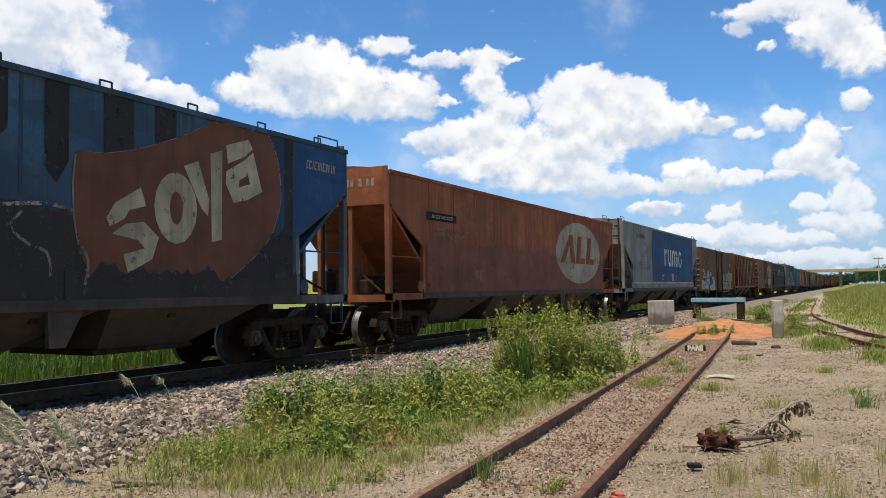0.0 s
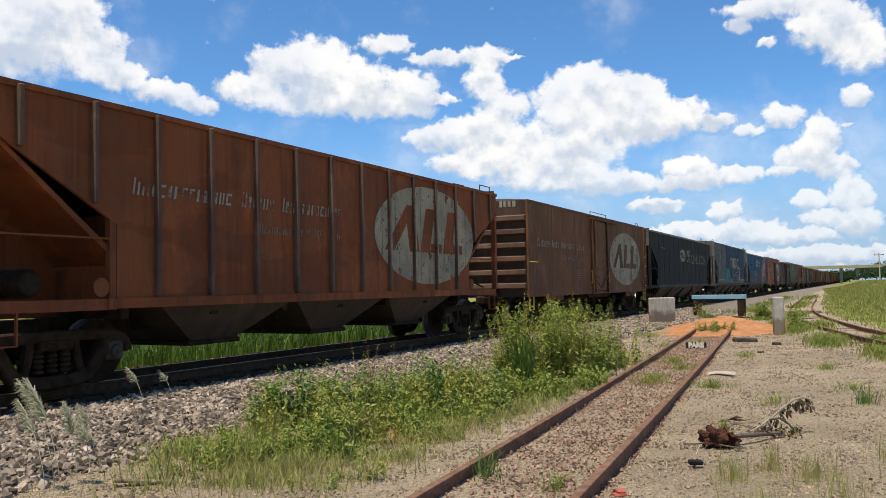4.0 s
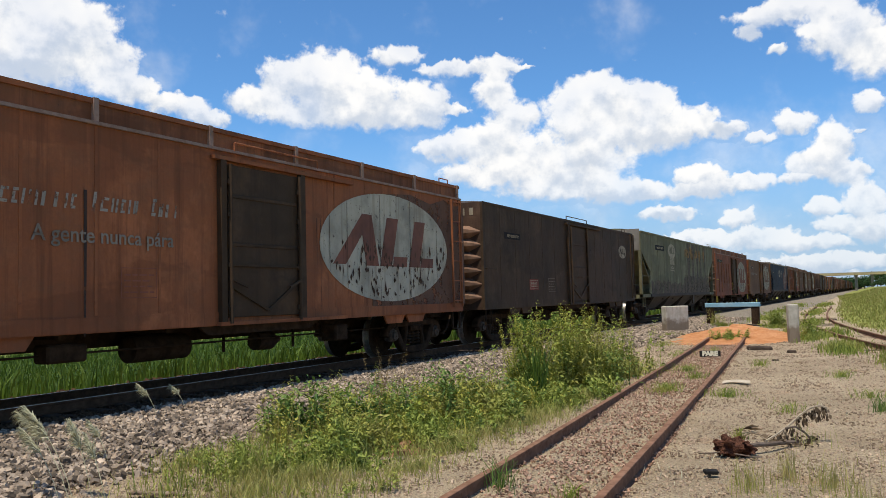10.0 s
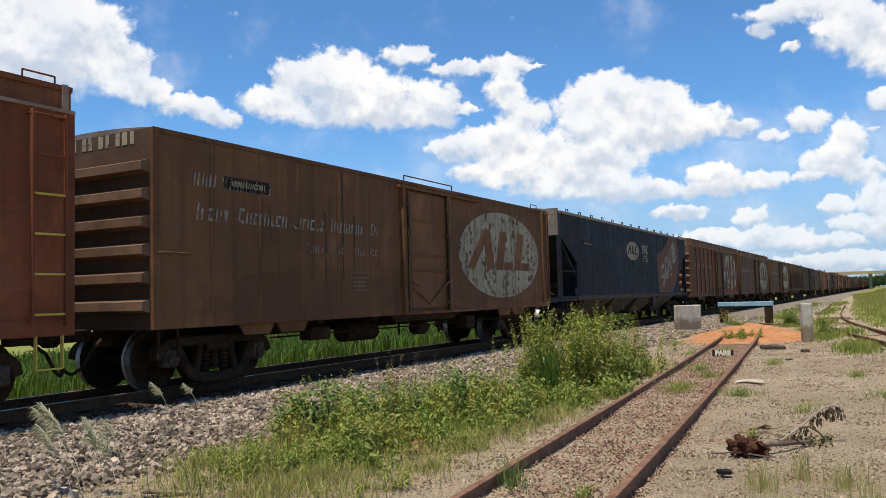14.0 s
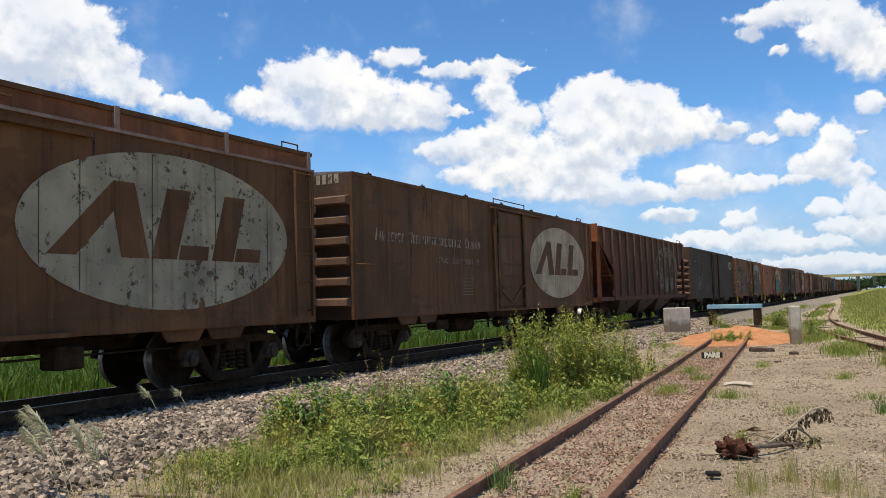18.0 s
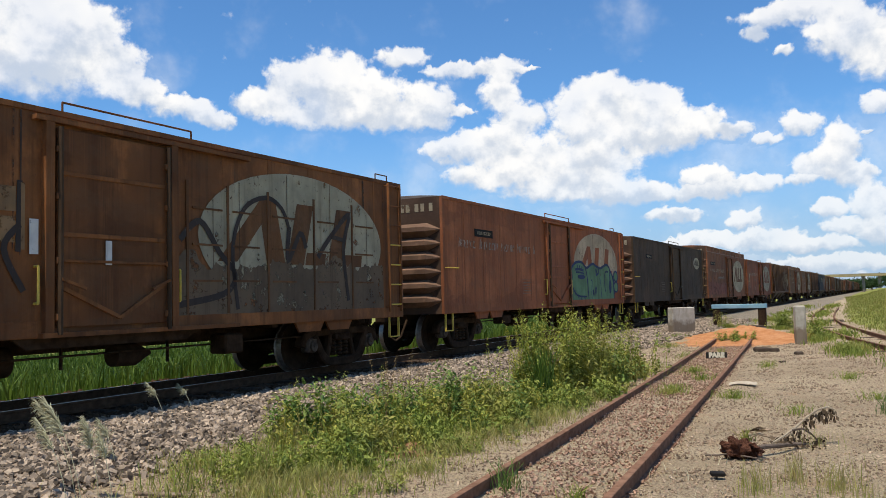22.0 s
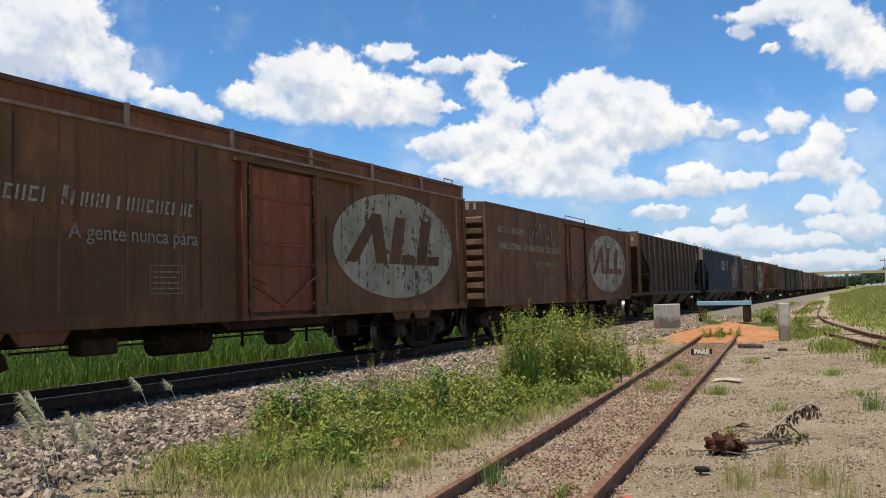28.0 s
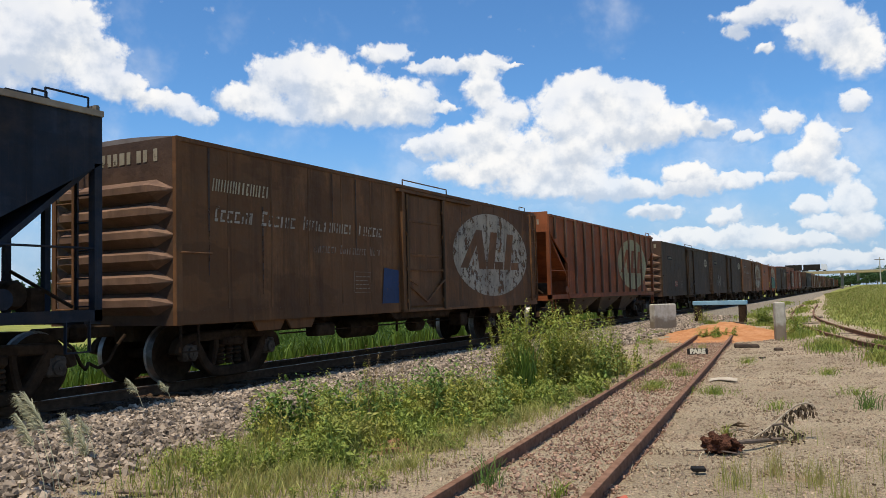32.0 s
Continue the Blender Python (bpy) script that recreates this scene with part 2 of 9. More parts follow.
def weathered(name, c1, c2, rust=(0.10, 0.045, 0.025), wear=0.5, rough=0.75, dust=0.35, streak=1.0):
    """Old railway paint: tones in broad patches, vertical run-off streaks, rust spots and brown dust."""
    m, nt, b = shader(name)
    tone = blend(nt, step(nt, noise_tex(nt, 0.55, 3), 0.38, 0.62), c1, c2)
    pale = tuple(min(1.0, 1.62 * x + 0.004) for x in c1)
    tone = blend(nt, scaled(nt, step(nt, noise_tex(nt, 0.9, 5, 0.7, (1, 1.0, 0.6)), 0.50, 0.68), 0.70), tone, pale)
    dark = tuple(0.38 * x for x in c2)
    tone = blend(nt, scaled(nt, step(nt, noise_tex(nt, 1.0, 6, 0.72, (1, 3.6, 0.14)), 0.47, 0.66), 0.55 * streak), tone, dark)
    tone = blend(nt, scaled(nt, step(nt, noise_tex(nt, 1.0, 4, 0.7, (1, 6.5, 0.20)), 0.56, 0.72), 0.32 * streak), tone, pale)
    tone = blend(nt, scaled(nt, step(nt, noise_tex(nt, 1.0, 3, 0.6, (1, 17.0, 0.35)), 0.60, 0.72), 0.22 * streak), tone, dark)
    tone = blend(nt, scaled(nt, step(nt, noise_tex(nt, 1.0, 3, 0.6, (1, 21.0, 0.5)), 0.66, 0.76), 0.18 * streak), tone, (0.20, 0.125, 0.075))
    tone = blend(nt, scaled(nt, step(nt, noise_tex(nt, 2.4, 5, 0.7, (1, 0.6, 1.0)), 0.40, 0.75), dust), tone, (0.155, 0.096, 0.052))
    tone = blend(nt, step(nt, noise_tex(nt, 7.0, 6, 0.72), 0.74 - 0.18 * wear, 0.80 - 0.10 * wear), tone, rust)
    # repainted and rubbed patches with a ragged edge
    patch_ = step(nt, noise_tex(nt, 0.42, 6, 0.55, (1, 0.45, 1.3)), 0.545, 0.565)
    tone = blend(nt, scaled(nt, patch_, 0.38), tone, tuple(0.55 * x for x in c2))
    grain = step(nt, noise_tex(nt, 16.0, 5, 0.75), 0.25, 0.8)
    tone = blend(nt, scaled(nt, grain, 0.35), tone, tuple(0.55 * x for x in c1))
    nt.links.new(tone, b.inputs["Base Color"])
    b.inputs["Roughness"].default_value = rough
    b.inputs["Specular IOR Level"].default_value = 0.25
    bump(nt, b, noise_tex(nt, 1.6, 6, 0.6), 0.55, 0.06)
    return m


def worn_paint(name, colour, keep=0.5, streak=0.4):
    """Lettering and graffiti paint that has flaked off in places and lets the wall show."""
    m, nt, b = shader(name)
    n1 = noise_tex(nt, 5.0, 7, 0.72)
    n2 = noise_tex(nt, 1.0, 4, 0.6, (1, 4.0, 0.22))
    add = nt.nodes.new("ShaderNodeMath")
    add.operation = "MULTIPLY_ADD"
    add.inputs[1].default_value = streak
    nt.links.new(n2, add.inputs[0]), nt.links.new(n1, add.inputs[2])
    gone = step(nt, add.outputs[0], 0.46 + 0.24 * keep + 0.5 * streak, 0.60 + 0.24 * keep + 0.5 * streak)
    dirt = blend(nt, step(nt, noise_tex(nt, 1.4, 5), 0.3, 0.75), colour, tuple(0.55 * x for x in colour))
    dirt = blend(nt, scaled(nt, step(nt, noise_tex(nt, 1.0, 5, 0.7, (1, 5.0, 0.16)), 0.50, 0.70), 0.6), dirt, (0.42 * colour[0], 0.36 * colour[1], 0.30 * colour[2]))
    dirt = blend(nt, step(nt, noise_tex(nt, 9.0, 6, 0.75), 0.60, 0.66), dirt, (0.10, 0.065, 0.042))
    nt.links.new(dirt, b.inputs["Base Color"])
    b.inputs["Roughness"].default_value = 0.8
    t, mix = nt.nodes.new("ShaderNodeBsdfTransparent"), nt.nodes.new("ShaderNodeMixShader")
    nt.links.new(gone, mix.inputs[0]), nt.links.new(b.outputs[0], mix.inputs[1]), nt.links.new(t.outputs[0], mix.inputs[2])
    nt.links.new(mix.outputs[0], nt.nodes["Material Output"].inputs[0])
    return m


def plain(name, c1, c2, scale=6.0, rough=0.8, metal=0.0, relief=0.3, dist=0.01, island=0.0, space="Object"):
    m, nt, b = shader(name)
    tone = blend(nt, step(nt, noise_tex(nt, scale, 6, 0.65, space=space), 0.3, 0.7), c1, c2)
    if island:
        g, hsv = nt.nodes.new("ShaderNodeNewGeometry"), nt.nodes.new("ShaderNodeHueSaturation")
        r = nt.nodes.new("ShaderNodeMapRange")
        r.inputs["To Min"].default_value, r.inputs["To Max"].default_value = 1 - island, 1 + island
        nt.links.new(g.outputs["Random Per Island"], r.inputs["Value"])
        nt.links.new(r.outputs[0], hsv.inputs["Value"]), nt.links.new(tone, hsv.inputs["Color"])
        tone = hsv.outputs[0]
    nt.links.new(tone, b.inputs["Base Color"])
    b.inputs["Roughness"].default_value, b.inputs["Metallic"].default_value = rough, metal
    b.inputs["Specular IOR Level"].default_value = 0.12 if rough > 0.75 else 0.3
    if relief:
        bump(nt, b, noise_tex(nt, scale * 4, 5, 0.6, space=space), relief, dist)
    return m


def leaf(name, c1, c2, c3=None):
    """Leaves and blades: each its own shade of green, a little light through them."""
    m, nt, b = shader(name)
    g = nt.nodes.new("ShaderNodeNewGeometry")
    tone = blend(nt, g.outputs["Random Per Island"], c1, c2)
    if c3:
        tone = blend(nt, step(nt, noise_tex(nt, 0.9, 3, shift=False), 0.45, 0.7), tone, c3)
    nt.links.new(tone, b.inputs["Base Color"])
    b.inputs["Roughness"].default_value, b.inputs["Specular IOR Level"].default_value = 0.6, 0.25
    tr, mix = nt.nodes.new("ShaderNodeBsdfTranslucent"), nt.nodes.new("ShaderNodeMixShader")
    nt.links.new(tone, tr.inputs[0])
    mix.inputs[0].default_value = 0.20
    nt.links.new(b.outputs[0], mix.inputs[1]), nt.links.new(tr.outputs[0], mix.inputs[2])
    nt.links.new(mix.outputs[0], nt.nodes["Material Output"].inputs[0])
    return m


STEEL_DARK = plain("grimy_steel", (0.022, 0.012, 0.006), (0.055, 0.033, 0.018), 5.0, 0.9, 0.0)
TREAD = plain("wheel_tread", (0.20, 0.185, 0.165), (0.32, 0.30, 0.27), 12.0, 0.45, 0.7, 0.05)
RAIL_RUST = plain("rusty_rail", (0.150, 0.076, 0.044), (0.265, 0.145, 0.090), 9.0, 0.85, 0.0)
RAIL_MAIN = plain("rail_side", (0.068, 0.036, 0.019), (0.115, 0.064, 0.036), 9.0, 0.9, 0.0)
SLEEPER = plain("old_sleeper", (0.045, 0.033, 0.025), (0.10, 0.072, 0.052), 6.0, 0.9, 0.0, 0.6)
CONCRETE = plain("weathered_concrete", (0.38, 0.34, 0.26), (0.55, 0.50, 0.40), 4.0, 0.9, 0.0, 0.3)
STONE = plain("ballast_stone", (0.165, 0.127, 0.092), (0.385, 0.303, 0.222), 2.2, 0.9, 0.0, 0.5, 0.01, 0.72)
# ballast darkened in colour to carry the shade under and beside the train
BED_SHADE = plain("shade_toned_ballast", (0.045, 0.025, 0.013), (0.090, 0.053, 0.029), 2.2, 0.9, 0.0, 0.5, 0.01, 0.5)
PEBBLE = plain("reddish_pebbles", (0.225, 0.157, 0.102), (0.455, 0.345, 0.238), 2.2, 0.9, 0.0, 0.5, 0.01, 0.34)
SIDING_STONE = plain("reddish_siding_stone", (0.25, 0.148, 0.096), (0.45, 0.295, 0.205), 2.2, 0.9, 0.0, 0.5, 0.01, 0.40)
SAND = plain("orange_sand", (0.41, 0.168, 0.060), (0.54, 0.262, 0.118), 3.0, 0.95, 0.0, 0.8, 0.05)
CLAY = plain("red_clay", (0.26, 0.13, 0.07), (0.36, 0.20, 0.12), 5.0, 0.95, 0.0, 0.8, 0.03)
GREEN = leaf("weed_leaves", (0.100, 0.158, 0.024), (0.32, 0.36, 0.062), (0.34, 0.31, 0.075))
GREEN_PALE = leaf("pale_grass", (0.22, 0.25, 0.045), (0.48, 0.44, 0.14), (0.40, 0.33, 0.13))
GREEN_DEEP = leaf("broad_weed_leaves", (0.070, 0.142, 0.028), (0.205, 0.285, 0.058))
GREEN_LUSH = leaf("lush_grass", (0.034, 0.078, 0.008), (0.120, 0.185, 0.024))
YELLOWISH = leaf("flowering_tops", (0.23, 0.24, 0.030), (0.43, 0.40, 0.075))
SEED_BROWN = leaf("brown_seed_spikes", (0.14, 0.085, 0.035), (0.28, 0.20, 0.08))
STRAW = leaf("dry_straw", (0.48, 0.42, 0.25), (0.70, 0.64, 0.44))
TREE_LEAF = leaf("tree_leaves", (0.030, 0.065, 0.020), (0.075, 0.13, 0.04))
BARK = plain("bark", (0.10, 0.075, 0.055), (0.17, 0.13, 0.10), 8.0, 0.9, 0.0, 0.6)
DEAD = plain("dead_wood", (0.14, 0.095, 0.060), (0.36, 0.28, 0.19), 9.0, 0.9, 0.0, 0.7, 0.02)
YELLOW = plain("yellow_paint", (0.55, 0.38, 0.05), (0.65, 0.48, 0.10), 5.0, 0.7)
TEAL = plain("faded_teal_paint", (0.20, 0.37, 0.46), (0.30, 0.45, 0.50), 4.0, 0.7)
WHITE_LETTER = plain("white_paint", (0.60, 0.54, 0.38), (0.70, 0.64, 0.48), 8.0, 0.7, 0.0, 0.0)
BLACK_PLATE = plain("black_plate", (0.014, 0.013, 0.012), (0.034, 0.030, 0.026), 6.0, 0.85, 0.0, 0.1)


def ground_material():
    """Trodden yard ground: grey-brown grit, paler and redder patches, thin moss-green film by the verges."""
    m, nt, b = shader("yard_ground")
    base = blend(nt, step(nt, noise_tex(nt, 0.45, 5, 0.6, shift=False), 0.35, 0.65), (0.405, 0.315, 0.196), (0.535, 0.425, 0.272))
    base = blend(nt, step(nt, noise_tex(nt, 42.0, 3, 0.7, shift=False), 0.42, 0.68), base, (0.215, 0.157, 0.100))
    base = blend(nt, step(nt, noise_tex(nt, 11.0, 4, 0.7, shift=False), 0.55, 0.74), base, (0.27, 0.20, 0.13))
    base = blend(nt, step(nt, noise_tex(nt, 0.9, 4, 0.6, shift=False), 0.60, 0.75), base, (0.36, 0.215, 0.118))
    nt.links.new(base, b.inputs["Base Color"])
    b.inputs["Roughness"].default_value = 0.95
    b.inputs["Specular IOR Level"].default_value = 0.15
    bump(nt, b, noise_tex(nt, 26.0, 5, 0.7, shift=False), 1.0, 0.05)
    return m


GROUND = ground_material()
GRAVEL = plain("grey_gravel", (0.145, 0.120, 0.088), (0.355, 0.30, 0.225), 14.0, 0.95, 0.0, 0.9, 0.05, space="Object")
TURF = plain("rough_turf", (0.165, 0.185, 0.036), (0.29, 0.28, 0.070), 0.6, 0.95, 0.0, 0.6, 0.1)


# ---- mesh building ----
class Shape:
    """Gathers faces and turns them into one mesh."""

    def __init__(self):
        self.v, self.f = [], []

    def add(self, verts, faces):
        n = len(self.v)
        self.v += [tuple(p) for p in verts]
        self.f += [tuple(i + n for i in f) for f in faces]
        return self

    def box(self, x, y, z, sx, sy, sz, m=None, c=0.0):
        hx, hy, hz = sx / 2, sy / 2, sz / 2
        if c:
            P, F = [], []
            for a in (-1, 1):
                for b in (-1, 1):
                    for d in (-1, 1):
                        P += [(a * hx, b * (hy - c), d * (hz - c)), (a * (hx - c), b * hy, d * (hz - c)), (a * (hx - c), b * (hy - c), d * hz)]
            k = lambda a, b, d, i: ((a > 0) * 4 + (b > 0) * 2 + (d > 0)) * 3 + i
            for s in (-1, 1):
                F.append([k(s, -1, -1, 0), k(s, 1, -1, 0), k(s, 1, 1, 0), k(s, -1, 1, 0)][::s])
                F.append([k(-1, s, -1, 1), k(-1, s, 1, 1), k(1, s, 1, 1), k(1, s, -1, 1)][::s])
                F.append([k(-1, -1, s, 2), k(1, -1, s, 2), k(1, 1, s, 2), k(-1, 1, s, 2)][::s])
                for u in (-1, 1):
                    F.append([k(s, u, -1, 0), k(s, u, -1, 1), k(s, u, 1, 1), k(s, u, 1, 0)][::-s * u])
                    F.append([k(s, -1, u, 0), k(s, -1, u, 2), k(s, 1, u, 2), k(s, 1, u, 0)][::s * u])
                    F.append([k(-1, s, u, 1), k(-1, s, u, 2), k(1, s, u, 2), k(1, s, u, 1)][::-s * u])
                    for w in (-1, 1):
                        F.append([k(s, u, w, 0), k(s, u, w, 1), k(s, u, w, 2)][::s * u * w])
        else:
            P = [(a * hx, b * hy, d * hz) for a in (-1, 1) for b in (-1, 1) for d in (-1, 1)]
            F = [(0, 1, 3, 2), (4, 6, 7, 5), (0, 4, 5, 1), (2, 3, 7, 6), (0, 2, 6, 4), (1, 5, 7, 3)]
        if m is not None:
            P = [m @ Vector(p) for p in P]
        return self.add([(p[0] + x, p[1] + y, p[2] + z) for p in P], F)

    def bar(self, a, b, w, h=None, sides=4):
        """A straight bar from a to b; sides 4: flat stock, more: round."""
        a, b = Vector(a), Vector(b)
        d = (b - a).normalized()
        u = d.cross(Vector((0, 0, 1)) if abs(d.z) < 0.9 else Vector((0, 1, 0))).normalized()
        v = u.cross(d)
        h = h or w
        ring = [(math.cos(t) * u * w * 0.5 + math.sin(t) * v * h * 0.5) * (1.414 if sides == 4 else 1)
                for t in [math.pi / sides + 2 * math.pi * i / sides for i in range(sides)]]
        P = [a + r for r in ring] + [b + r for r in ring]
        F = [(i, (i + 1) % sides, sides + (i + 1) % sides, sides + i) for i in range(sides)]
        return self.add(P, F + [tuple(range(sides))[::-1], tuple(range(sides, 2 * sides))])

    def path(self, pts, w, sides=6):
        for a, b in zip(pts, pts[1:]):
            self.bar(a, b, w, None, sides)
        return self

    def prism(self, outline, lo, hi, axis=0):
        """An outline of (u, v) pushed from lo to hi along an axis (0: x with y, z; 1: y with x, z; 2: z with x, y)."""
        n = len(outline)
        put = (lambda u, v, a: (a, u, v), lambda u, v, a: (u, a, v), lambda u, v, a: (u, v, a))[axis]
        P = [put(u, v, lo) for u, v in outline] + [put(u, v, hi) for u, v in outline]
        F = [(i, (i + 1) % n, n + (i + 1) % n, n + i) for i in range(n)]
        return self.add(P, F + [tuple(range(n))[::-1], tuple(range(n, 2 * n))])

    def lathe(self, profile, centre, axis=0, sides=20):
        """A profile of (along, radius) turned round an axis through the centre."""
        P, n = [], len(profile)
        for i in range(sides):
            t = 2 * math.pi * i / sides
            for a, r in profile:
                q = [r * math.cos(t), r * math.sin(t)]
                q.insert(axis, a)
                P.append([q[j] + centre[j] for j in range(3)])
        F = [(i * n + j, ((i + 1) % sides) * n + j, ((i + 1) % sides) * n + j + 1, i * n + j + 1) for i in range(sides) for j in range(n - 1)]
        F += [tuple(i * n for i in range(sides))[::-1], tuple(i * n + n - 1 for i in range(sides))]
        return self.add(P, F)

    def mesh(self, name, material, smooth=False):
        me = bpy.data.meshes.new(name)
        me.from_pydata(self.v, [], self.f)
        me.validate()
        bm = bmesh.new()
        bm.from_mesh(me)
        bmesh.ops.recalc_face_normals(bm, faces=bm.faces)
        bm.to_mesh(me)
        bm.free()
        if smooth:
            me.polygons.foreach_set("use_smooth", [True] * len(me.polygons))
            me.set_sharp_from_angle(angle=radians(40))
        me.materials.append(material)
        return me


def part(name, shape, material, parent, label="", smooth=False):
    """Links a shape (or a ready mesh) as one mesh object under its thing."""
    me = shape.mesh(name, material, smooth) if isinstance(shape, Shape) else shape
    ob = new(name, me)
    ob.parent = parent
    return tagged(ob, label)


def thing(name, label, category, group="", kind="", at=None):
    ob = new(name)
    ob.empty_display_size = 0.2
    if at is not None:
        ob.matrix_basis = at
    return tagged(ob, label, category, group, kind)


def heap(name, verts, faces, material, smooth=False):
    """One mesh from numpy arrays."""
    me = bpy.data.meshes.new(name)
    me.from_pydata(verts.tolist() if hasattr(verts, "tolist") else verts, [], faces.tolist() if hasattr(faces, "tolist") else faces)
    me.materials.append(material)
    if smooth:
        me.polygons.foreach_set("use_smooth", [True] * len(me.polygons))
    return me


# ---- the ground ----
XT, ZR = -10.385, 0.298      # main track: centre line and rail top
GAUGE = 1.07


def ease(a, b, x):
    t = np.clip((x - a) / (b - a), 0, 1)
    return t * t * (3 - 2 * t)


def siding_x(y):
    return -1.92 - 0.072 * y - 0.0004 * y * y


def loop_x(y):
    """Centre line of the branch that swings in from beside the yard and runs along the main line."""
    return np.interp(y, [-20, 0, 14, 20, 24, 28, 33, 38, 44, 50, 60, 70, 100, 150, 220], [19, 9.6, 3.6, 1.55, 0.45, -0.45, -1.3, -2.0, -2.55, -2.9, -3.25, -3.5, -4.3, -6.2, -9.3])


def height(x, y):
    """Height of the ground."""
    x, y = np.asarray(x, float), np.asarray(y, float)
    d = x - XT
    bed = 0.10 * ease(3.6, 1.75, np.abs(d))
    far = -0.55 * ease(-2.6, -5.5, d)
    bank = 1.05 * ease(1.8, 9.0, x - loop_x(y)) * ease(22, 60, y)
    bank = bank + 0.5 * ease(0.5, 5.0, x - np.interp(y, [0, 120, 200, 400], [30, -2, -4, -5])) * ease(110, 260, y)
    swell = 0.03 * np.sin(0.9 * x + 0.35 * y) * np.sin(0.5 * y - 0.4 * x) * (np.abs(d) > 3.2)
    return bed + far + bank + swell


def ground_sheet():
    xs = np.unique(np.concatenate([np.linspace(-2500, -60, 26), np.linspace(-60, -16, 24), np.linspace(-16, 6, 90), np.linspace(6, 40, 24), np.linspace(40, 2500, 24)]))
    ys = np.unique(np.concatenate([np.linspace(-2500, -30, 20), np.linspace(-30, 0, 20), np.linspace(0, 45, 150), np.linspace(45, 140, 60), np.linspace(140, 420, 40), np.linspace(420, 4000, 24)]))
    X, Y = np.meshgrid(xs, ys)
    Z = height(X, Y)
    rng = np.random.default_rng(5)
    near = (np.abs(X + 5) < 12) & (Y > 0) & (Y < 45)
    Z = Z + near * rng.uniform(-0.012, 0.012, Z.shape)
    V = np.stack([X, Y, Z], -1).reshape(-1, 3)
    nx = len(xs)
    F = [(j * nx + i, j * nx + i + 1, (j + 1) * nx + i + 1, (j + 1) * nx + i) for j in range(len(ys) - 1) for i in range(nx - 1)]
    me = heap("ground", V, F, GROUND, True)
    me.materials.append(TURF)
    me.materials.append(BED_SHADE)
    me.materials.append(GRAVEL)
    cx, cy = 0.5 * (xs[:-1] + xs[1:]), 0.5 * (ys[:-1] + ys[1:])
    CX, CY = np.meshgrid(cx, cy)
    turf = (CX < XT - 2.6) | (CX > loop_x(CY) + np.interp(CY, [0, 20, 40], [3.5, 2.2, 1.25])) | (CY > 130) & (CX > -3.5) | (CY < -25)
    # 2: bed between the rails, shade under the wagons put into its colour
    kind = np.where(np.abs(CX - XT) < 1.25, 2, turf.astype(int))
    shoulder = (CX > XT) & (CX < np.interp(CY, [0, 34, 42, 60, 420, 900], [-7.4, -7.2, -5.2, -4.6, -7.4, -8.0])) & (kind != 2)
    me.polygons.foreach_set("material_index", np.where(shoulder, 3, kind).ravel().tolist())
    ob = new("ground", me)
    return tagged(ob, "grey-brown gritty yard ground with turf banks", "ground", kind="structure")


ground_sheet()


def rail_profile(h):
    """Half a metre-gauge rail: foot, web and head, as (across, up) with the top at 0."""
    return [(-0.055, -h), (0.055, -h), (0.055, -h + 0.012), (0.010, -h + 0.03), (0.010, -0.035), (0.033, -0.028), (0.033, -0.004), (0.026, 0), (-0.026, 0), (-0.033, -0.004), (-0.033, -0.028), (-0.010, -0.035), (-0.010, -h + 0.03), (-0.055, -h + 0.012)]


def rail(name, line, h, material, label, parent):
    """A rail swept along points (x, y, z of the rail top)."""
    s, prof = Shape(), rail_profile(h)
    n = len(prof)
    P = []
    for i, p in enumerate(line):
        a, b = Vector(line[max(i - 1, 0)]), Vector(line[min(i + 1, len(line) - 1)])
        d = (b - a).normalized()
        u = Vector((d.y, -d.x, 0)).normalized()
        P += [Vector(p) + u * q + Vector((0, 0, r)) for q, r in prof]
    F = [(i * n + j, i * n + (j + 1) % n, (i + 1) * n + (j + 1) % n, (i + 1) * n + j) for i in range(len(line) - 1) for j in range(n)]
    s.add(P, F + [tuple(range(n))[::-1], tuple(range((len(line) - 1) * n, len(line) * n))])
    return part(name, s, material, parent, label)


main_track = thing("main_track", "main railway track on grey crushed-stone ballast", "railway track", kind="structure")
for side in (-1, 1):
    rail("rail", [(XT + side * GAUGE / 2, y, ZR) for y in (-120, 0, 60, 200, 500, 900)], 0.15, RAIL_MAIN, "dark steel rail with a worn head", main_track)
    part("rail_head", Shape().box(XT + side * GAUGE / 2, 390, ZR + 0.001, 0.045, 1020, 0.004), TREAD, main_track, "bright worn running surface")
tie = Shape().box(0, 0, -0.09, 2.1, 0.22, 0.17, None, 0.02).mesh("sleeper", SLEEPER)
for i in range(120):
    part("sleeper", tie, None, main_track).matrix_basis = pose(XT, -12 + i * 0.58, ZR - 0.135)

siding = thing("siding_track", "disused siding with rusty rails sunk in grit", "railway track", kind="structure")
SY = [-4, -1, 1, 2.5, 4, 5, 6, 7, 8, 9.5, 11, 13, 15, 18, 21, 24, 26.6]
for side in (-1, 1):
    rail("rail", [(siding_x(y) + side * GAUGE / 2, y, 0.13) for y in SY], 0.16, RAIL_RUST, "rusty brown rail", siding)
branch = thing("branch_track", "rusty branch track curving through grass", "railway track", kind="structure")
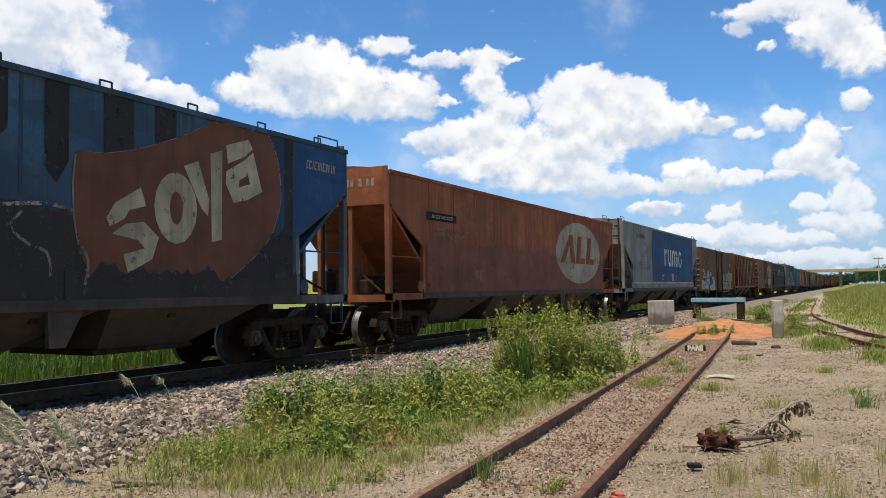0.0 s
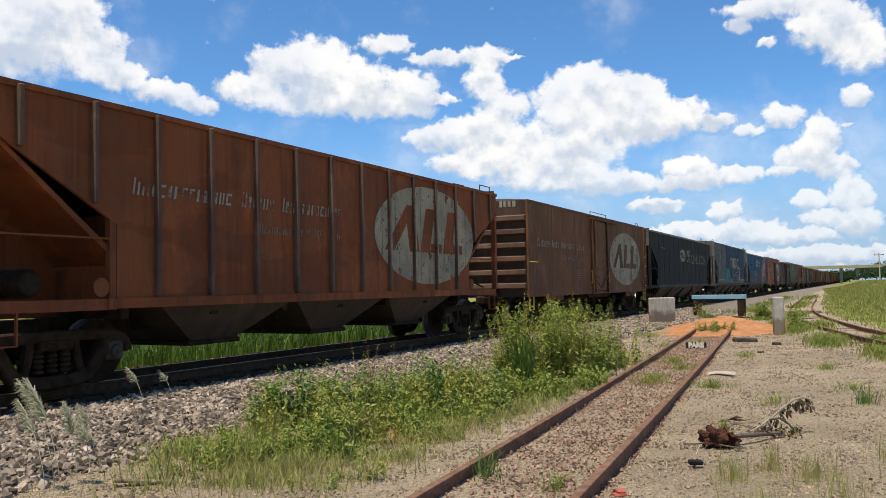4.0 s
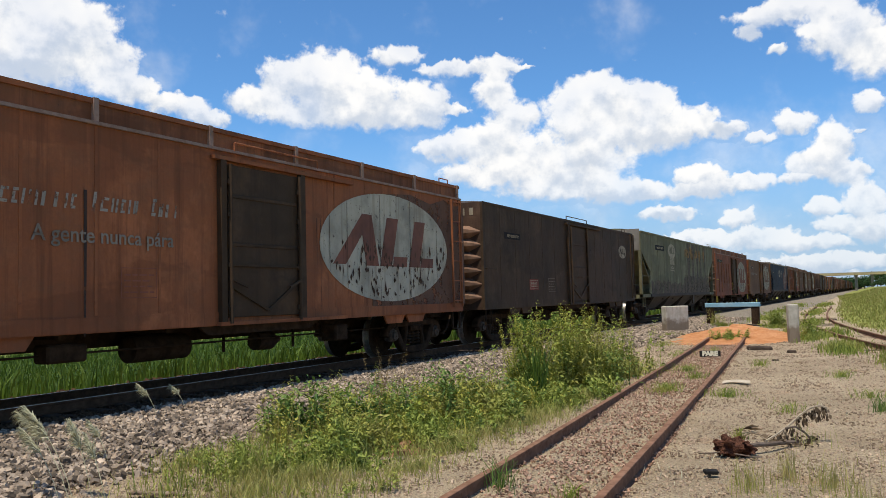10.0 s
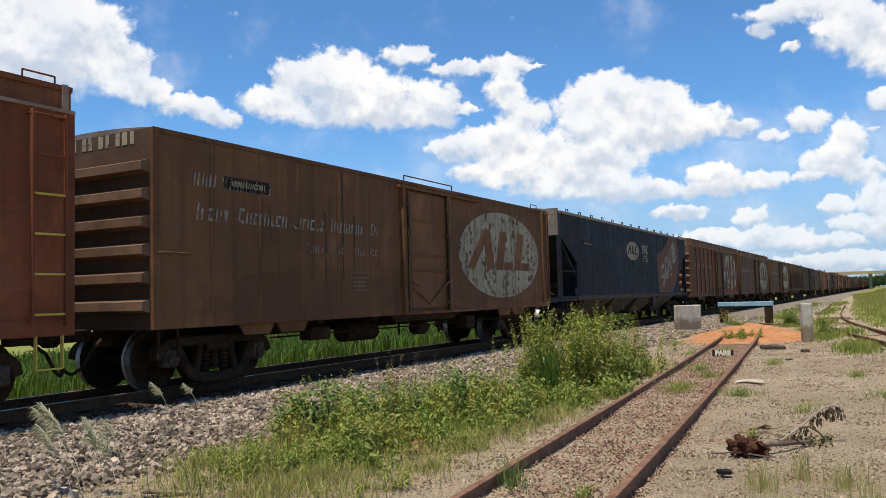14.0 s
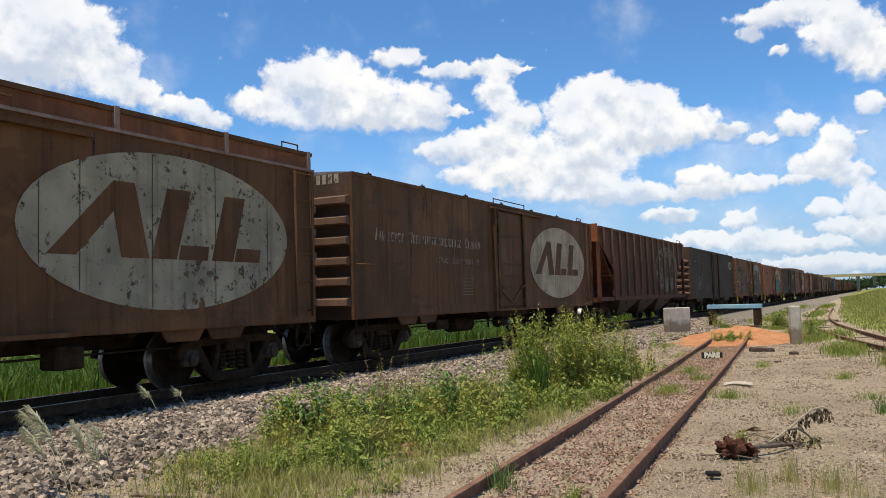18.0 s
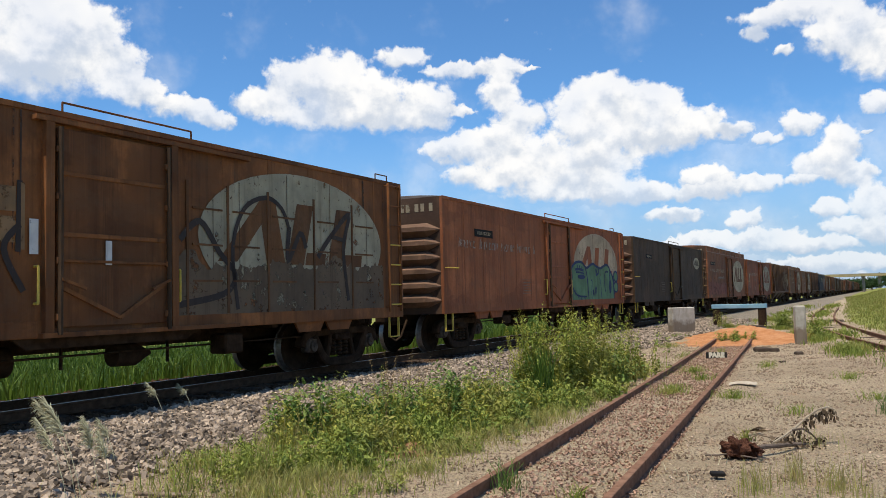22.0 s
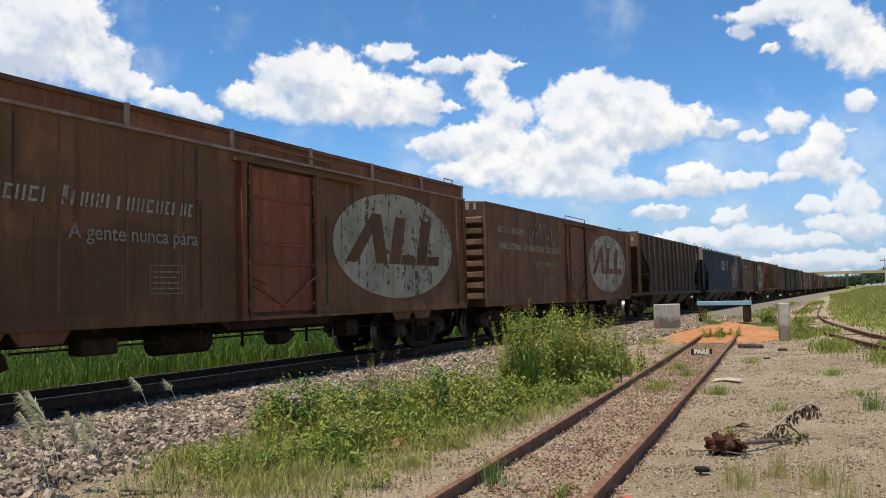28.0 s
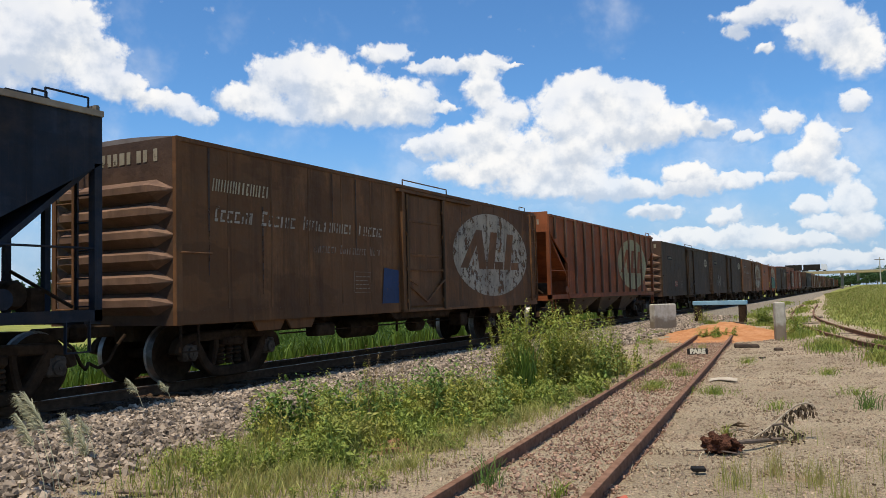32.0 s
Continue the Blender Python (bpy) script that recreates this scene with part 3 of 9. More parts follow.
for side in (-1, 1):
    L = []
    for y in np.arange(-6, 74, 2.0):
        a = math.atan2(-(loop_x(y + 0.5) - loop_x(y - 0.5)), 1)
        L.append((float(loop_x(y)) + side * GAUGE / 2 * math.cos(a), float(y) + side * GAUGE / 2 * math.sin(a), 0.13 + 0.12 * float(ease(60, 150, y))))
    rail("rail", L, 0.15, RAIL_RUST, "rusty brown rail", branch)
tie2 = Shape().box(0, 0, -0.07, 1.9, 0.2, 0.14, None, 0.015).mesh("sleeper", SLEEPER)
for i in range(30):
    y = 20 + i * 1.05 + 0.25 * math.sin(5 * i)
    a = math.degrees(math.atan2(-(loop_x(y + 0.5) - loop_x(y - 0.5)), 1))
    part("sleeper", tie2, None, branch).matrix_basis = pose(float(loop_x(y)), y, -0.004, 0, 0, a)

# ---- the train ----
W = 1.385                    # half width of a wagon body
RIB0, RIB_STEP = 0.47, 1.085     # first side rib of a ribbed hopper from its end, and their spacing
CACHE = {}


def cached(key, make):
    if key not in CACHE:
        CACHE[key] = make()
    return CACHE[key]


def wheelset_mesh():
    s = Shape()
    for q in (-1, 1):
        prof = [(0.0, 0.08), (0.03, 0.34), (0.06, 0.385), (0.06, 0.452), (-0.055, 0.462), (-0.065, 0.488), (-0.085, 0.485), (-0.085, 0.385), (-0.03, 0.34), (-0.06, 0.08)]
        s.lathe([(q * a, r) for a, r in prof], (q * 0.545, 0, 0), 0, 28)
    s.lathe([(-0.9, 0.06), (-0.62, 0.06), (-0.6, 0.08), (0.6, 0.08), (0.62, 0.06), (0.9, 0.06)], (0, 0, 0), 0, 12)
    me = s.mesh("wheelset", STEEL_DARK, True)
    me.materials.append(TREAD)
    for p in me.polygons:
        r = [math.hypot(me.vertices[i].co.y, me.vertices[i].co.z) for i in p.vertices]
        if min(r) > 0.448 and len(p.vertices) < 6:
            p.material_index = 1
    return me


def member(s, pts, t, x0, x1):
    """A cast member of thickness t along points (y, z), rounded by interpolation, from x0 to x1."""
    fine = []
    for i in range(len(pts) - 1):
        p0, p1, p2, p3 = pts[max(i - 1, 0)], pts[i], pts[i + 1], pts[min(i + 2, len(pts) - 1)]
        for k in range(4):
            u = k / 4
            fine.append(tuple(0.5 * (2 * p1[j] + (p2[j] - p0[j]) * u + (2 * p0[j] - 5 * p1[j] + 4 * p2[j] - p3[j]) * u * u + (3 * p1[j] - p0[j] - 3 * p2[j] + p3[j]) * u ** 3) for j in (0, 1)))
    fine.append(pts[-1])
    P = []
    c = 0.025
    for i, p in enumerate(fine):
        a, b = fine[max(i - 1, 0)], fine[min(i + 1, len(fine) - 1)]
        n = Vector((b[0] - a[0], b[1] - a[1])).normalized().orthogonal()
        for x, k in ((x0, 0.5 * t - c), (x0 + c, 0.5 * t), (x1 - c, 0.5 * t), (x1, 0.5 * t - c), (x1, c - 0.5 * t), (x1 - c, -0.5 * t), (x0 + c, -0.5 * t), (x0, c - 0.5 * t)):
            P.append((x, p[0] + n.x * k, p[1] + n.y * k))
    m = len(fine)
    F = [(i * 8 + j, i * 8 + (j + 1) % 8, (i + 1) * 8 + (j + 1) % 8, (i + 1) * 8 + j) for i in range(m - 1) for j in range(8)]
    s.add(P, F + [tuple(range(8))[::-1], tuple(range((m - 1) * 8, m * 8))])


def sideframe_mesh():
    """Cast bogie side frame: arched top, bowed foot, rounded openings, spring window and axle-box jaws."""
    s = Shape()
    member(s, [(-1.20, 0.46), (-1.13, 0.62), (-0.90, 0.70), (-0.45, 0.72), (0.45, 0.72), (0.90, 0.70), (1.13, 0.62), (1.20, 0.46)], 0.15, 0.80, 0.98)
    member(s, [(-0.86, 0.66), (-0.74, 0.48), (-0.60, 0.27), (-0.42, 0.15), (0, 0.12), (0.42, 0.15), (0.60, 0.27), (0.74, 0.48), (0.86, 0.66)], 0.17, 0.81, 0.99)
    for q in (-1, 1):
        member(s, [(q * 0.34, 0.70), (q * 0.36, 0.48), (q * 0.44, 0.20)], 0.11, 0.82, 0.97)
        member(s, [(q * 0.78, 0.64), (q * 0.75, 0.50), (q * 0.76, 0.36)], 0.07, 0.83, 0.97)
    s.box(0.89, 0, 0.61, 0.24, 0.50, 0.13, None, 0.02)
    s.box(0.96, 0, 0.61, 0.12, 0.34, 0.07, None, 0.01)
    return s.mesh("side_frame", STEEL_DARK, True)


def spring_mesh():
    prof = [(0, 0.0)]
    for k in range(5):
        prof += [(k * 0.068, 0.045), (k * 0.068 + 0.02, 0.078), (k * 0.068 + 0.045, 0.078)]
    return Shape().lathe(prof + [(0.34, 0.045), (0.34, 0.0)], (0, 0, 0), 2, 10).mesh("coil_spring", STEEL_DARK, True)


def axlebox_mesh():
    s = Shape().box(0.90, 0, 0.02, 0.20, 0.30, 0.28, None, 0.04)
    s.lathe([(0, 0.0), (0, 0.10), (0.05, 0.095), (0.06, 0.03), (0.075, 0.03), (0.075, 0.0)], (0.99, 0, 0), 0, 14)
    return s.mesh("axle_box", AXLE_CAP, True)


AXLE_CAP = plain("oily_axle_cap", (0.045, 0.034, 0.025), (0.11, 0.085, 0.062), 9.0, 0.78)
WB = 0.95                    # half wheelbase
RIM = 0.46
WHEELS = []                  # (wagon, wheelset)


def bogie(wagon, y):
    b = part("bogie", Shape().box(0, y, 0.52, 1.6, 0.36, 0.22, None, 0.04).box(0, y, 0.70, 0.5, 0.5, 0.16), STEEL_DARK, wagon)
    for q in (1, -1):
        f = part("side_frame", cached("side_frame", sideframe_mesh), None, b)
        f.matrix_basis = pose(0, y, 0, 0, 0, 0 if q > 0 else 180)
        for e in (-0.2, 0, 0.2):
            part("coil_spring", cached("coil_spring", spring_mesh), None, b).matrix_basis = pose(q * 0.89, y + e, 0.24)
        for e in (-1, 1):
            f = part("axle_box", cached("axle_box", axlebox_mesh), None, b)
            f.matrix_basis = pose(0, y + e * WB, RIM, 0, 0, 0 if q > 0 else 180)
    for e in (-1, 1):
        ws = part("wheelset", cached("wheelset", wheelset_mesh), None, b)
        ws.matrix_basis = pose(0, y + e * WB, RIM)
        WHEELS.append((wagon, ws))
    return b


def coupler(wagon, y, q):
    """Knuckle coupler with its shank and a hanging brake hose; q: -1 front, 1 rear."""
    s = Shape().box(0, y + q * 0.28, 0.86, 0.16, 0.60, 0.18, None, 0.02).box(0.03, y + q * 0.62, 0.86, 0.26, 0.22, 0.28, None, 0.06)
    part("coupler", s, STEEL_DARK, wagon, "cast knuckle coupler")
    pts = [(0.42, y + q * 0.10, 0.80), (0.46, y + q * 0.28, 0.66), (0.44, y + q * 0.42, 0.42), (0.38, y + q * 0.55, 0.34), (0.30, y + q * 0.66, 0.42)]
    part("brake_hose", Shape().path(pts, 0.05, 7), STEEL_DARK, wagon, "black rubber brake hose")


def ladder(wagon, p, q, z0, z1, material, width=0.42, out=(1, 0), rungs=None, rung_paint=None):
    """Ladder whose stiles start at p = (x, y), standing off along out; q: way of its width."""
    s = Shape()
    ox, oy = out[0] * 0.09, out[1] * 0.09
    ux, uy = q[0] * width, q[1] * width
    for k in (0, 1):
        s.bar((p[0] + ox + ux * k, p[1] + oy + uy * k, z0), (p[0] + ox + ux * k, p[1] + oy + uy * k, z1), 0.05, 0.03)
        for z in (z0 + 0.1, z1 - 0.05):
            s.bar((p[0] + ux * k, p[1] + uy * k, z), (p[0] + ox + ux * k, p[1] + oy + uy * k, z), 0.04, 0.02)
    n = rungs or int((z1 - z0) / 0.38)
    for i in range(n):
        z = z0 + 0.15 + i * (z1 - z0 - 0.2) / max(n - 1, 1)
        if rung_paint is None:
            s.bar((p[0] + ox, p[1] + oy, z), (p[0] + ox + ux, p[1] + oy + uy, z), 0.026, None, 6)
    ob = part("ladder", s, material, wagon, "steel ladder")
    for i in range(n if rung_paint else 0):
        z = z0 + 0.15 + i * (z1 - z0 - 0.2) / max(n - 1, 1)
        part("rung", Shape().bar((p[0] + ox, p[1] + oy, z), (p[0] + ox + ux, p[1] + oy + uy, z), 0.03, None, 6), rung_paint if i < 4 else material, ob)


def hoop(wagon, pts, material, label, w=0.026, name="grab_iron"):
    part(name, Shape().path(pts, w, 6), material, wagon, label)


def stirrup(wagon, y, z, material, x=None):
    x = W - 0.02 if x is None else x
    part("step", Shape().bar((x, y, z), (x, y, z - 0.42), 0.045, 0.02).bar((x, y + 0.36, z), (x, y + 0.36, z - 0.42), 0.045, 0.02)
         .bar((x, y, z - 0.42), (x, y + 0.36, z - 0.42), 0.045, 0.02), material, wagon, "bent steel step")


def decal(wagon, half, name, outline, material, level=1, label="", face=W):
    """A flat patch of paint on the near side: outline of (distance from the front end, height)."""
    s = Shape().add([(face + 0.007 + 0.004 * level, d - half, z) for d, z in outline], [tuple(range(len(outline)))])
    return part(name, s, material, wagon, label)


def ellipse(c, z, a, b, n=44):
    return [(c + a * math.cos(2 * math.pi * i / n), z + b * math.sin(2 * math.pi * i / n)) for i in range(n)]


def curved(pts, closed=True, k=5):
    """Rounds a line of points off."""
    out, n = [], len(pts)
    for i in range(n if closed else n - 1):
        if closed:
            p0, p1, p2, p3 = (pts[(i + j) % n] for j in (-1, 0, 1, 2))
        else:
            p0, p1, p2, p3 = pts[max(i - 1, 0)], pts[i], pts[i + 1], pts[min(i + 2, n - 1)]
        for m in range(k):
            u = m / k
            out.append(tuple(0.5 * (2 * p1[j] + (p2[j] - p0[j]) * u + (2 * p0[j] - 5 * p1[j] + 4 * p2[j] - p3[j]) * u * u + (3 * p1[j] - p0[j] - 3 * p2[j] + p3[j]) * u ** 3) for j in (0, 1)))
    return out if closed else out + [pts[-1]]


def arc(c, z, a, b, t0, t1, n=16):
    return [(c + a * math.cos(radians(t0 + (t1 - t0) * i / n)), z + b * math.sin(radians(t0 + (t1 - t0) * i / n))) for i in range(n + 1)]


def band(wagon, half, name, c, z, outer, inner, t0, t1, material, level, label="", shift=(0, 0)):
    """A piece of a ring between two ellipses."""
    o, i = arc(c, z, *outer, t0, t1), arc(c + shift[0], z + shift[1], *inner, t0, t1)
    x, n = W + 0.007 + 0.004 * level, len(o)
    s = Shape().add([(x, d - half, v) for d, v in o + i], [(k, k + 1, n + k + 1, n + k) for k in range(n - 1)])
    return part(name, s, material, wagon, label)


def drawn(wagon, half, pts, w, material, level=4, round_=True, name="sprayed_line", label="sprayed line"):
    """A painted line through a few points."""
    s = Shape()
    stroke(curved(pts, False) if round_ else pts, w, half, W + 0.007 + 0.004 * level, s)
    return part(name, s, material, wagon, label)


def emblem(wagon, half, c, z, a, b, white, ground, level=1):
    """Pale oval with a wedge and two slanting strokes, each over a short block, in the wall's own colour."""
    decal(wagon, half, "oval_emblem", ellipse(c, z, a, b), white, level, "flaking pale oval emblem")
    if a > 2:
        for u in (-0.88, -0.65, -0.18, 0.31, 0.79):
            r = 0.98 * b * math.sqrt(1 - u * u)
            decal(wagon, half, "seam_gap", [(c + a * u, z - r), (c + a * u + 0.012, z - r), (c + a * u + 0.012, z + r), (c + a * u, z + r)], SEAM, level + 1.6, "dirty seam")
    put = lambda pts: [(c + a * u, z + b * v) for u, v in pts]
    decal(wagon, half, "emblem_stroke", put([(-0.84, -0.34), (-0.44, 0.57), (-0.30, 0.57), (-0.20, -0.35), (-0.39, -0.35), (-0.44, 0.20), (-0.67, -0.34)]), ground, level + 1, "dark wedge stroke")
    for k in (0.0, 0.465):
        decal(wagon, half, "emblem_stroke", put([(k - 0.07, 0.56), (k + 0.115, 0.56), (k + 0.0, -0.35), (k - 0.185, -0.35)]), ground, level + 1, "dark slanting stroke")
        decal(wagon, half, "emblem_block", put([(k + 0.034, -0.16), (k + 0.26, -0.16), (k + 0.245, -0.35), (k + 0.014, -0.35)]), ground, level + 1, "short dark block")


def rib_oval(wagon, half, c, z, a, b, white, level=1):
    """The oval's paint where it runs on over the ribs of a hopper side."""
    for k in range(14):
        d = RIB0 + RIB_STEP * k
        u = (d - c) / a
        if abs(u) < 0.97:
            r = b * math.sqrt(1 - u * u)
            decal(wagon, half, "rib_paint", [(d - 0.025, z - r), (d + 0.025, z - r), (d + 0.025, z + r), (d - 0.025, z + r)], white, 0, face=W + 0.082)


def rail_mark(wagon, half, d, z, white, level=1):
    """Row of plain blocks over a little track sign of two rails and three sleepers."""
    for u0, u1, v0 in ((0.0, 0.13, 0), (0.17, 0.25, 0.12), (0.29, 0.40, 0), (0.45, 0.56, 0), (0.60, 0.69, 0.0), (0.74, 0.85, 0.0)):
        decal(wagon, half, "mark_block", [(d + u0, z + v0), (d + u1, z + v0), (d + u1, z + 0.38), (d + u0, z + 0.38)], white, level, "plain pale block")
    for u, v in ((0.60, 0.30), (0.85, 0.30), (0.85, 0.0)):
        decal(wagon, half, "mark_block", [(d + u + 0.005, z + v), (d + u + 0.13, z + v), (d + u + 0.13, z + v + 0.08), (d + u + 0.005, z + v + 0.08)], white, level)
    for pts, w in (([(0.34, -0.08), (0.05, -0.34)], 0.06), ([(0.63, -0.08), (0.94, -0.34)], 0.06)):
        drawn(wagon, half, [(d + u, z + v) for u, v in pts], w, white, level, False, "mark_rail", "pale slanting line")
    for u0, u1, v in ((0.26, 0.72, -0.08), (0.17, 0.81, -0.18), (0.06, 0.92, -0.29)):
        drawn(wagon, half, [(d + u0, z + v), (d + u1, z + v)], 0.04, white, level + 0.5, False, "mark_sleeper", "pale cross line")


def bars(wagon, half, d0, d1, z, h, material, seed, level=1, words=1, label="faded lettering reduced to plain bars"):
    """Writing too faint or not to be read, as a row of plain slanted bars and blocks."""
    rng = random.Random(seed)
    s, d, n = Shape(), d0, 0
    x = W + 0.007 + 0.004 * level

    def slab_(a, b, lo, hi):
        s.add([(x, a + 0.16 * lo - half, z + lo), (x, b + 0.16 * lo - half, z + lo), (x, b + 0.16 * hi - half, z + hi), (x, a + 0.16 * hi - half, z + hi)], [(0, 1, 2, 3)])
    while d < d1:
        w = h * rng.choice((0.14, 0.30, 0.42, 0.50))
        hh = h if n == 0 or words == 1 else h * 0.76
        form = rng.random()
        if w < 0.2 * h or form < 0.25:
            slab_(d, d + min(w, 0.2 * h), 0, hh)
        elif form < 0.6:
            slab_(d, d + w, 0, 0.2 * hh), slab_(d, d + w, 0.8 * hh, hh), slab_(d, d + 0.15 * h, 0.24 * hh, 0.76 * hh)
        else:
            slab_(d, d + 0.14 * h, 0, hh), slab_(d + w - 0.14 * h, d + w, 0, hh)
        d += w + h * 0.20
        n += 1
        if words > 1 and n > 5 and rng.random() < 0.16:
            d, n = d + h * 0.8, 0
    part("lettering", s, material, wagon, label)["kind"] = "stuff"


def plate(wagon, half, d0, d1, z, h, seed, frame_only=False):
    """Black number plate with plain pale bars for its characters."""
    decal(wagon, half, "number_plate", [(d0, z), (d1, z), (d1, z + h), (d0, z + h)], BLACK_PLATE, 1, "black number plate")
    bars(wagon, half, d0 + 0.5 * (d1 - d0) * 0.3, d1 - 0.12 * (d1 - d0), z + h * 0.3, h * 0.42, PALE_FIRM, seed, 2, 1, "pale number bars")


def blob(seed, c, z, a, b, n=36, wob=0.16):
    rng = random.Random(seed)
    ph = [rng.uniform(0, 6.28) for _ in range(4)]
    am = [rng.uniform(0.3, 1) * wob / (k + 1) for k in range(4)]
    out = []
    for i in range(n):
        t = 2 * math.pi * i / n
        r = 1 + sum(am[k] * math.sin((k + 2) * t + ph[k]) for k in range(4))
        cs, sn = math.cos(t), math.sin(t)
        sq = (abs(cs) ** 3 + abs(sn) ** 3) ** (-1 / 3)
        out.append((c + a * r * sq * cs, z + b * r * sq * sn))
    return out


def stroke(pts, w, half, x, s):
    """Adds a painted line of width w through points (distance, height) to a shape."""
    n = len(s.v)
    for i, p in enumerate(pts):
        a, b = pts[max(i - 1, 0)], pts[min(i + 1, len(pts) - 1)]
        u = Vector((b[0] - a[0], b[1] - a[1])).normalized().orthogonal() * w * 0.5
        s.v += [(x, p[0] - half - u.x, p[1] - u.y), (x, p[0] - half + u.x, p[1] + u.y)]
    s.f += [(n + 2 * i, n + 2 * i + 2, n + 2 * i + 3, n + 2 * i + 1) for i in range(len(pts) - 1)]


def scrawl(wagon, half, d0, d1, z, h, material, seed, w=0.035, level=2, n=16):
    """A thin sprayed line that swings up and down."""
    rng = random.Random(seed)
    pts = []
    for i in range(n):
        pts.append((d0 + (d1 - d0) * (i + rng.uniform(0, 1.4)) / n, z + h * (rng.uniform(0.0, 0.3) if i % 2 else rng.uniform(0.65, 1.0))))
    fine = []
    for i in range(len(pts) - 1):
        p0, p1, p2, p3 = pts[max(i - 1, 0)], pts[i], pts[i + 1], pts[min(i + 2, len(pts) - 1)]
        for k in range(5):
            u = k / 5
            fine.append(tuple(0.5 * (2 * p1[j] + (p2[j] - p0[j]) * u + (2 * p0[j] - 5 * p1[j] + 4 * p2[j] - p3[j]) * u * u + (3 * p1[j] - p0[j] - 3 * p2[j] + p3[j]) * u ** 3) for j in (0, 1)))
    s = Shape()
    stroke(fine + [pts[-1]], w, half, W + 0.007 + 0.004 * level, s)
    part("scrawled_line", s, material, wagon, "thin sprayed scrawl")


def text_mesh(words, size, material, bold=1.0):
    c = bpy.data.curves.new("lettering", "FONT")
    c.body, c.size, c.align_x, c.align_y, c.extrude = words, size, "CENTER", "CENTER", 0.002
    c.offset = 0.006 * size / 0.12 * bold
    ob = bpy.data.objects.new("lettering", c)
    scene.collection.objects.link(ob)
    me = bpy.data.meshes.new_from_object(ob.evaluated_get(bpy.context.evaluated_depsgraph_get()))
    bpy.data.objects.remove(ob)
    me.materials.clear()
    me.materials.append(material)
    return me


def oval(wg, h, white, ground, c=11.75, level=1):
    emblem(wg, h, c, 2.36, 2.53, 1.13, white, ground, level)


PALE = worn_paint("worn_white_paint", (0.42, 0.34, 0.215), 0.38)
PALE_WORN = worn_paint("streaked_flaking_white_paint", (0.42, 0.345, 0.225), 0.28, 0.55)
PALE_CHIPPED = worn_paint("chipped_white_paint", (0.53, 0.47, 0.335), 1.1, 0.2)
RED_STROKE = worn_paint("dusty_red_lettering", (0.235, 0.085, 0.046), 1.3, 0.1)
BROWN_FILM = worn_paint("dusty_brown_film", (0.150, 0.066, 0.030), 0.2, 0.4)
PALE_OCHRE = worn_paint("ochre_stained_white_paint", (0.41, 0.36, 0.235), 0.55)
PALE_FIRM = worn_paint("firm_white_paint", (0.52, 0.415, 0.255), 0.55, 0.3)
PALE_FAINT = worn_paint("faint_white_paint", (0.40, 0.33, 0.24), 0.15)
PALE_GONE = worn_paint("nearly_gone_white_paint", (0.28, 0.21, 0.15), 0.1)
SPRAY_WHITE = worn_paint("sprayed_white", (0.47, 0.44, 0.38), 0.8, 0.2)
SPRAY_CREAM = worn_paint("sprayed_cream", (0.38, 0.33, 0.17), 0.8, 0.2)
SPRAY_GREEN = worn_paint("sprayed_green", (0.13, 0.27, 0.13), 1.2, 0.1)
SPRAY_TEAL = worn_paint("sprayed_teal", (0.06, 0.26, 0.22), 1.2, 0.1)
SPRAY_BLUE = worn_paint("sprayed_blue", (0.020, 0.045, 0.12), 1.2, 0.1)
SPRAY_BROWN = worn_paint("sprayed_brown_black", (0.045, 0.030, 0.022), 0.8, 0.2)
SPRAY_DARK = worn_paint("sprayed_black", (0.025, 0.03, 0.035), 1.2, 0.1)
SHIELD = worn_paint("orange_shield_paint", (0.36, 0.10, 0.05), 1.3, 0.1)
SHIELD_DIRTY = worn_paint("dirty_red_shield_paint", (0.185, 0.060, 0.024), 0.9, 0.2)
BLUE_PANEL = weathered("blue_panel_paint", (0.022, 0.078, 0.175), (0.024, 0.066, 0.145), wear=0.2, dust=0.15, streak=0.35)
BLUE_SOOTY = weathered("sooty_blue_paint", (0.022, 0.054, 0.102), (0.022, 0.036, 0.056), wear=0.4, dust=0.35)
RED_PATCH = worn_paint("red_patch_paint", (0.30, 0.055, 0.026), 0.5, 0.3)

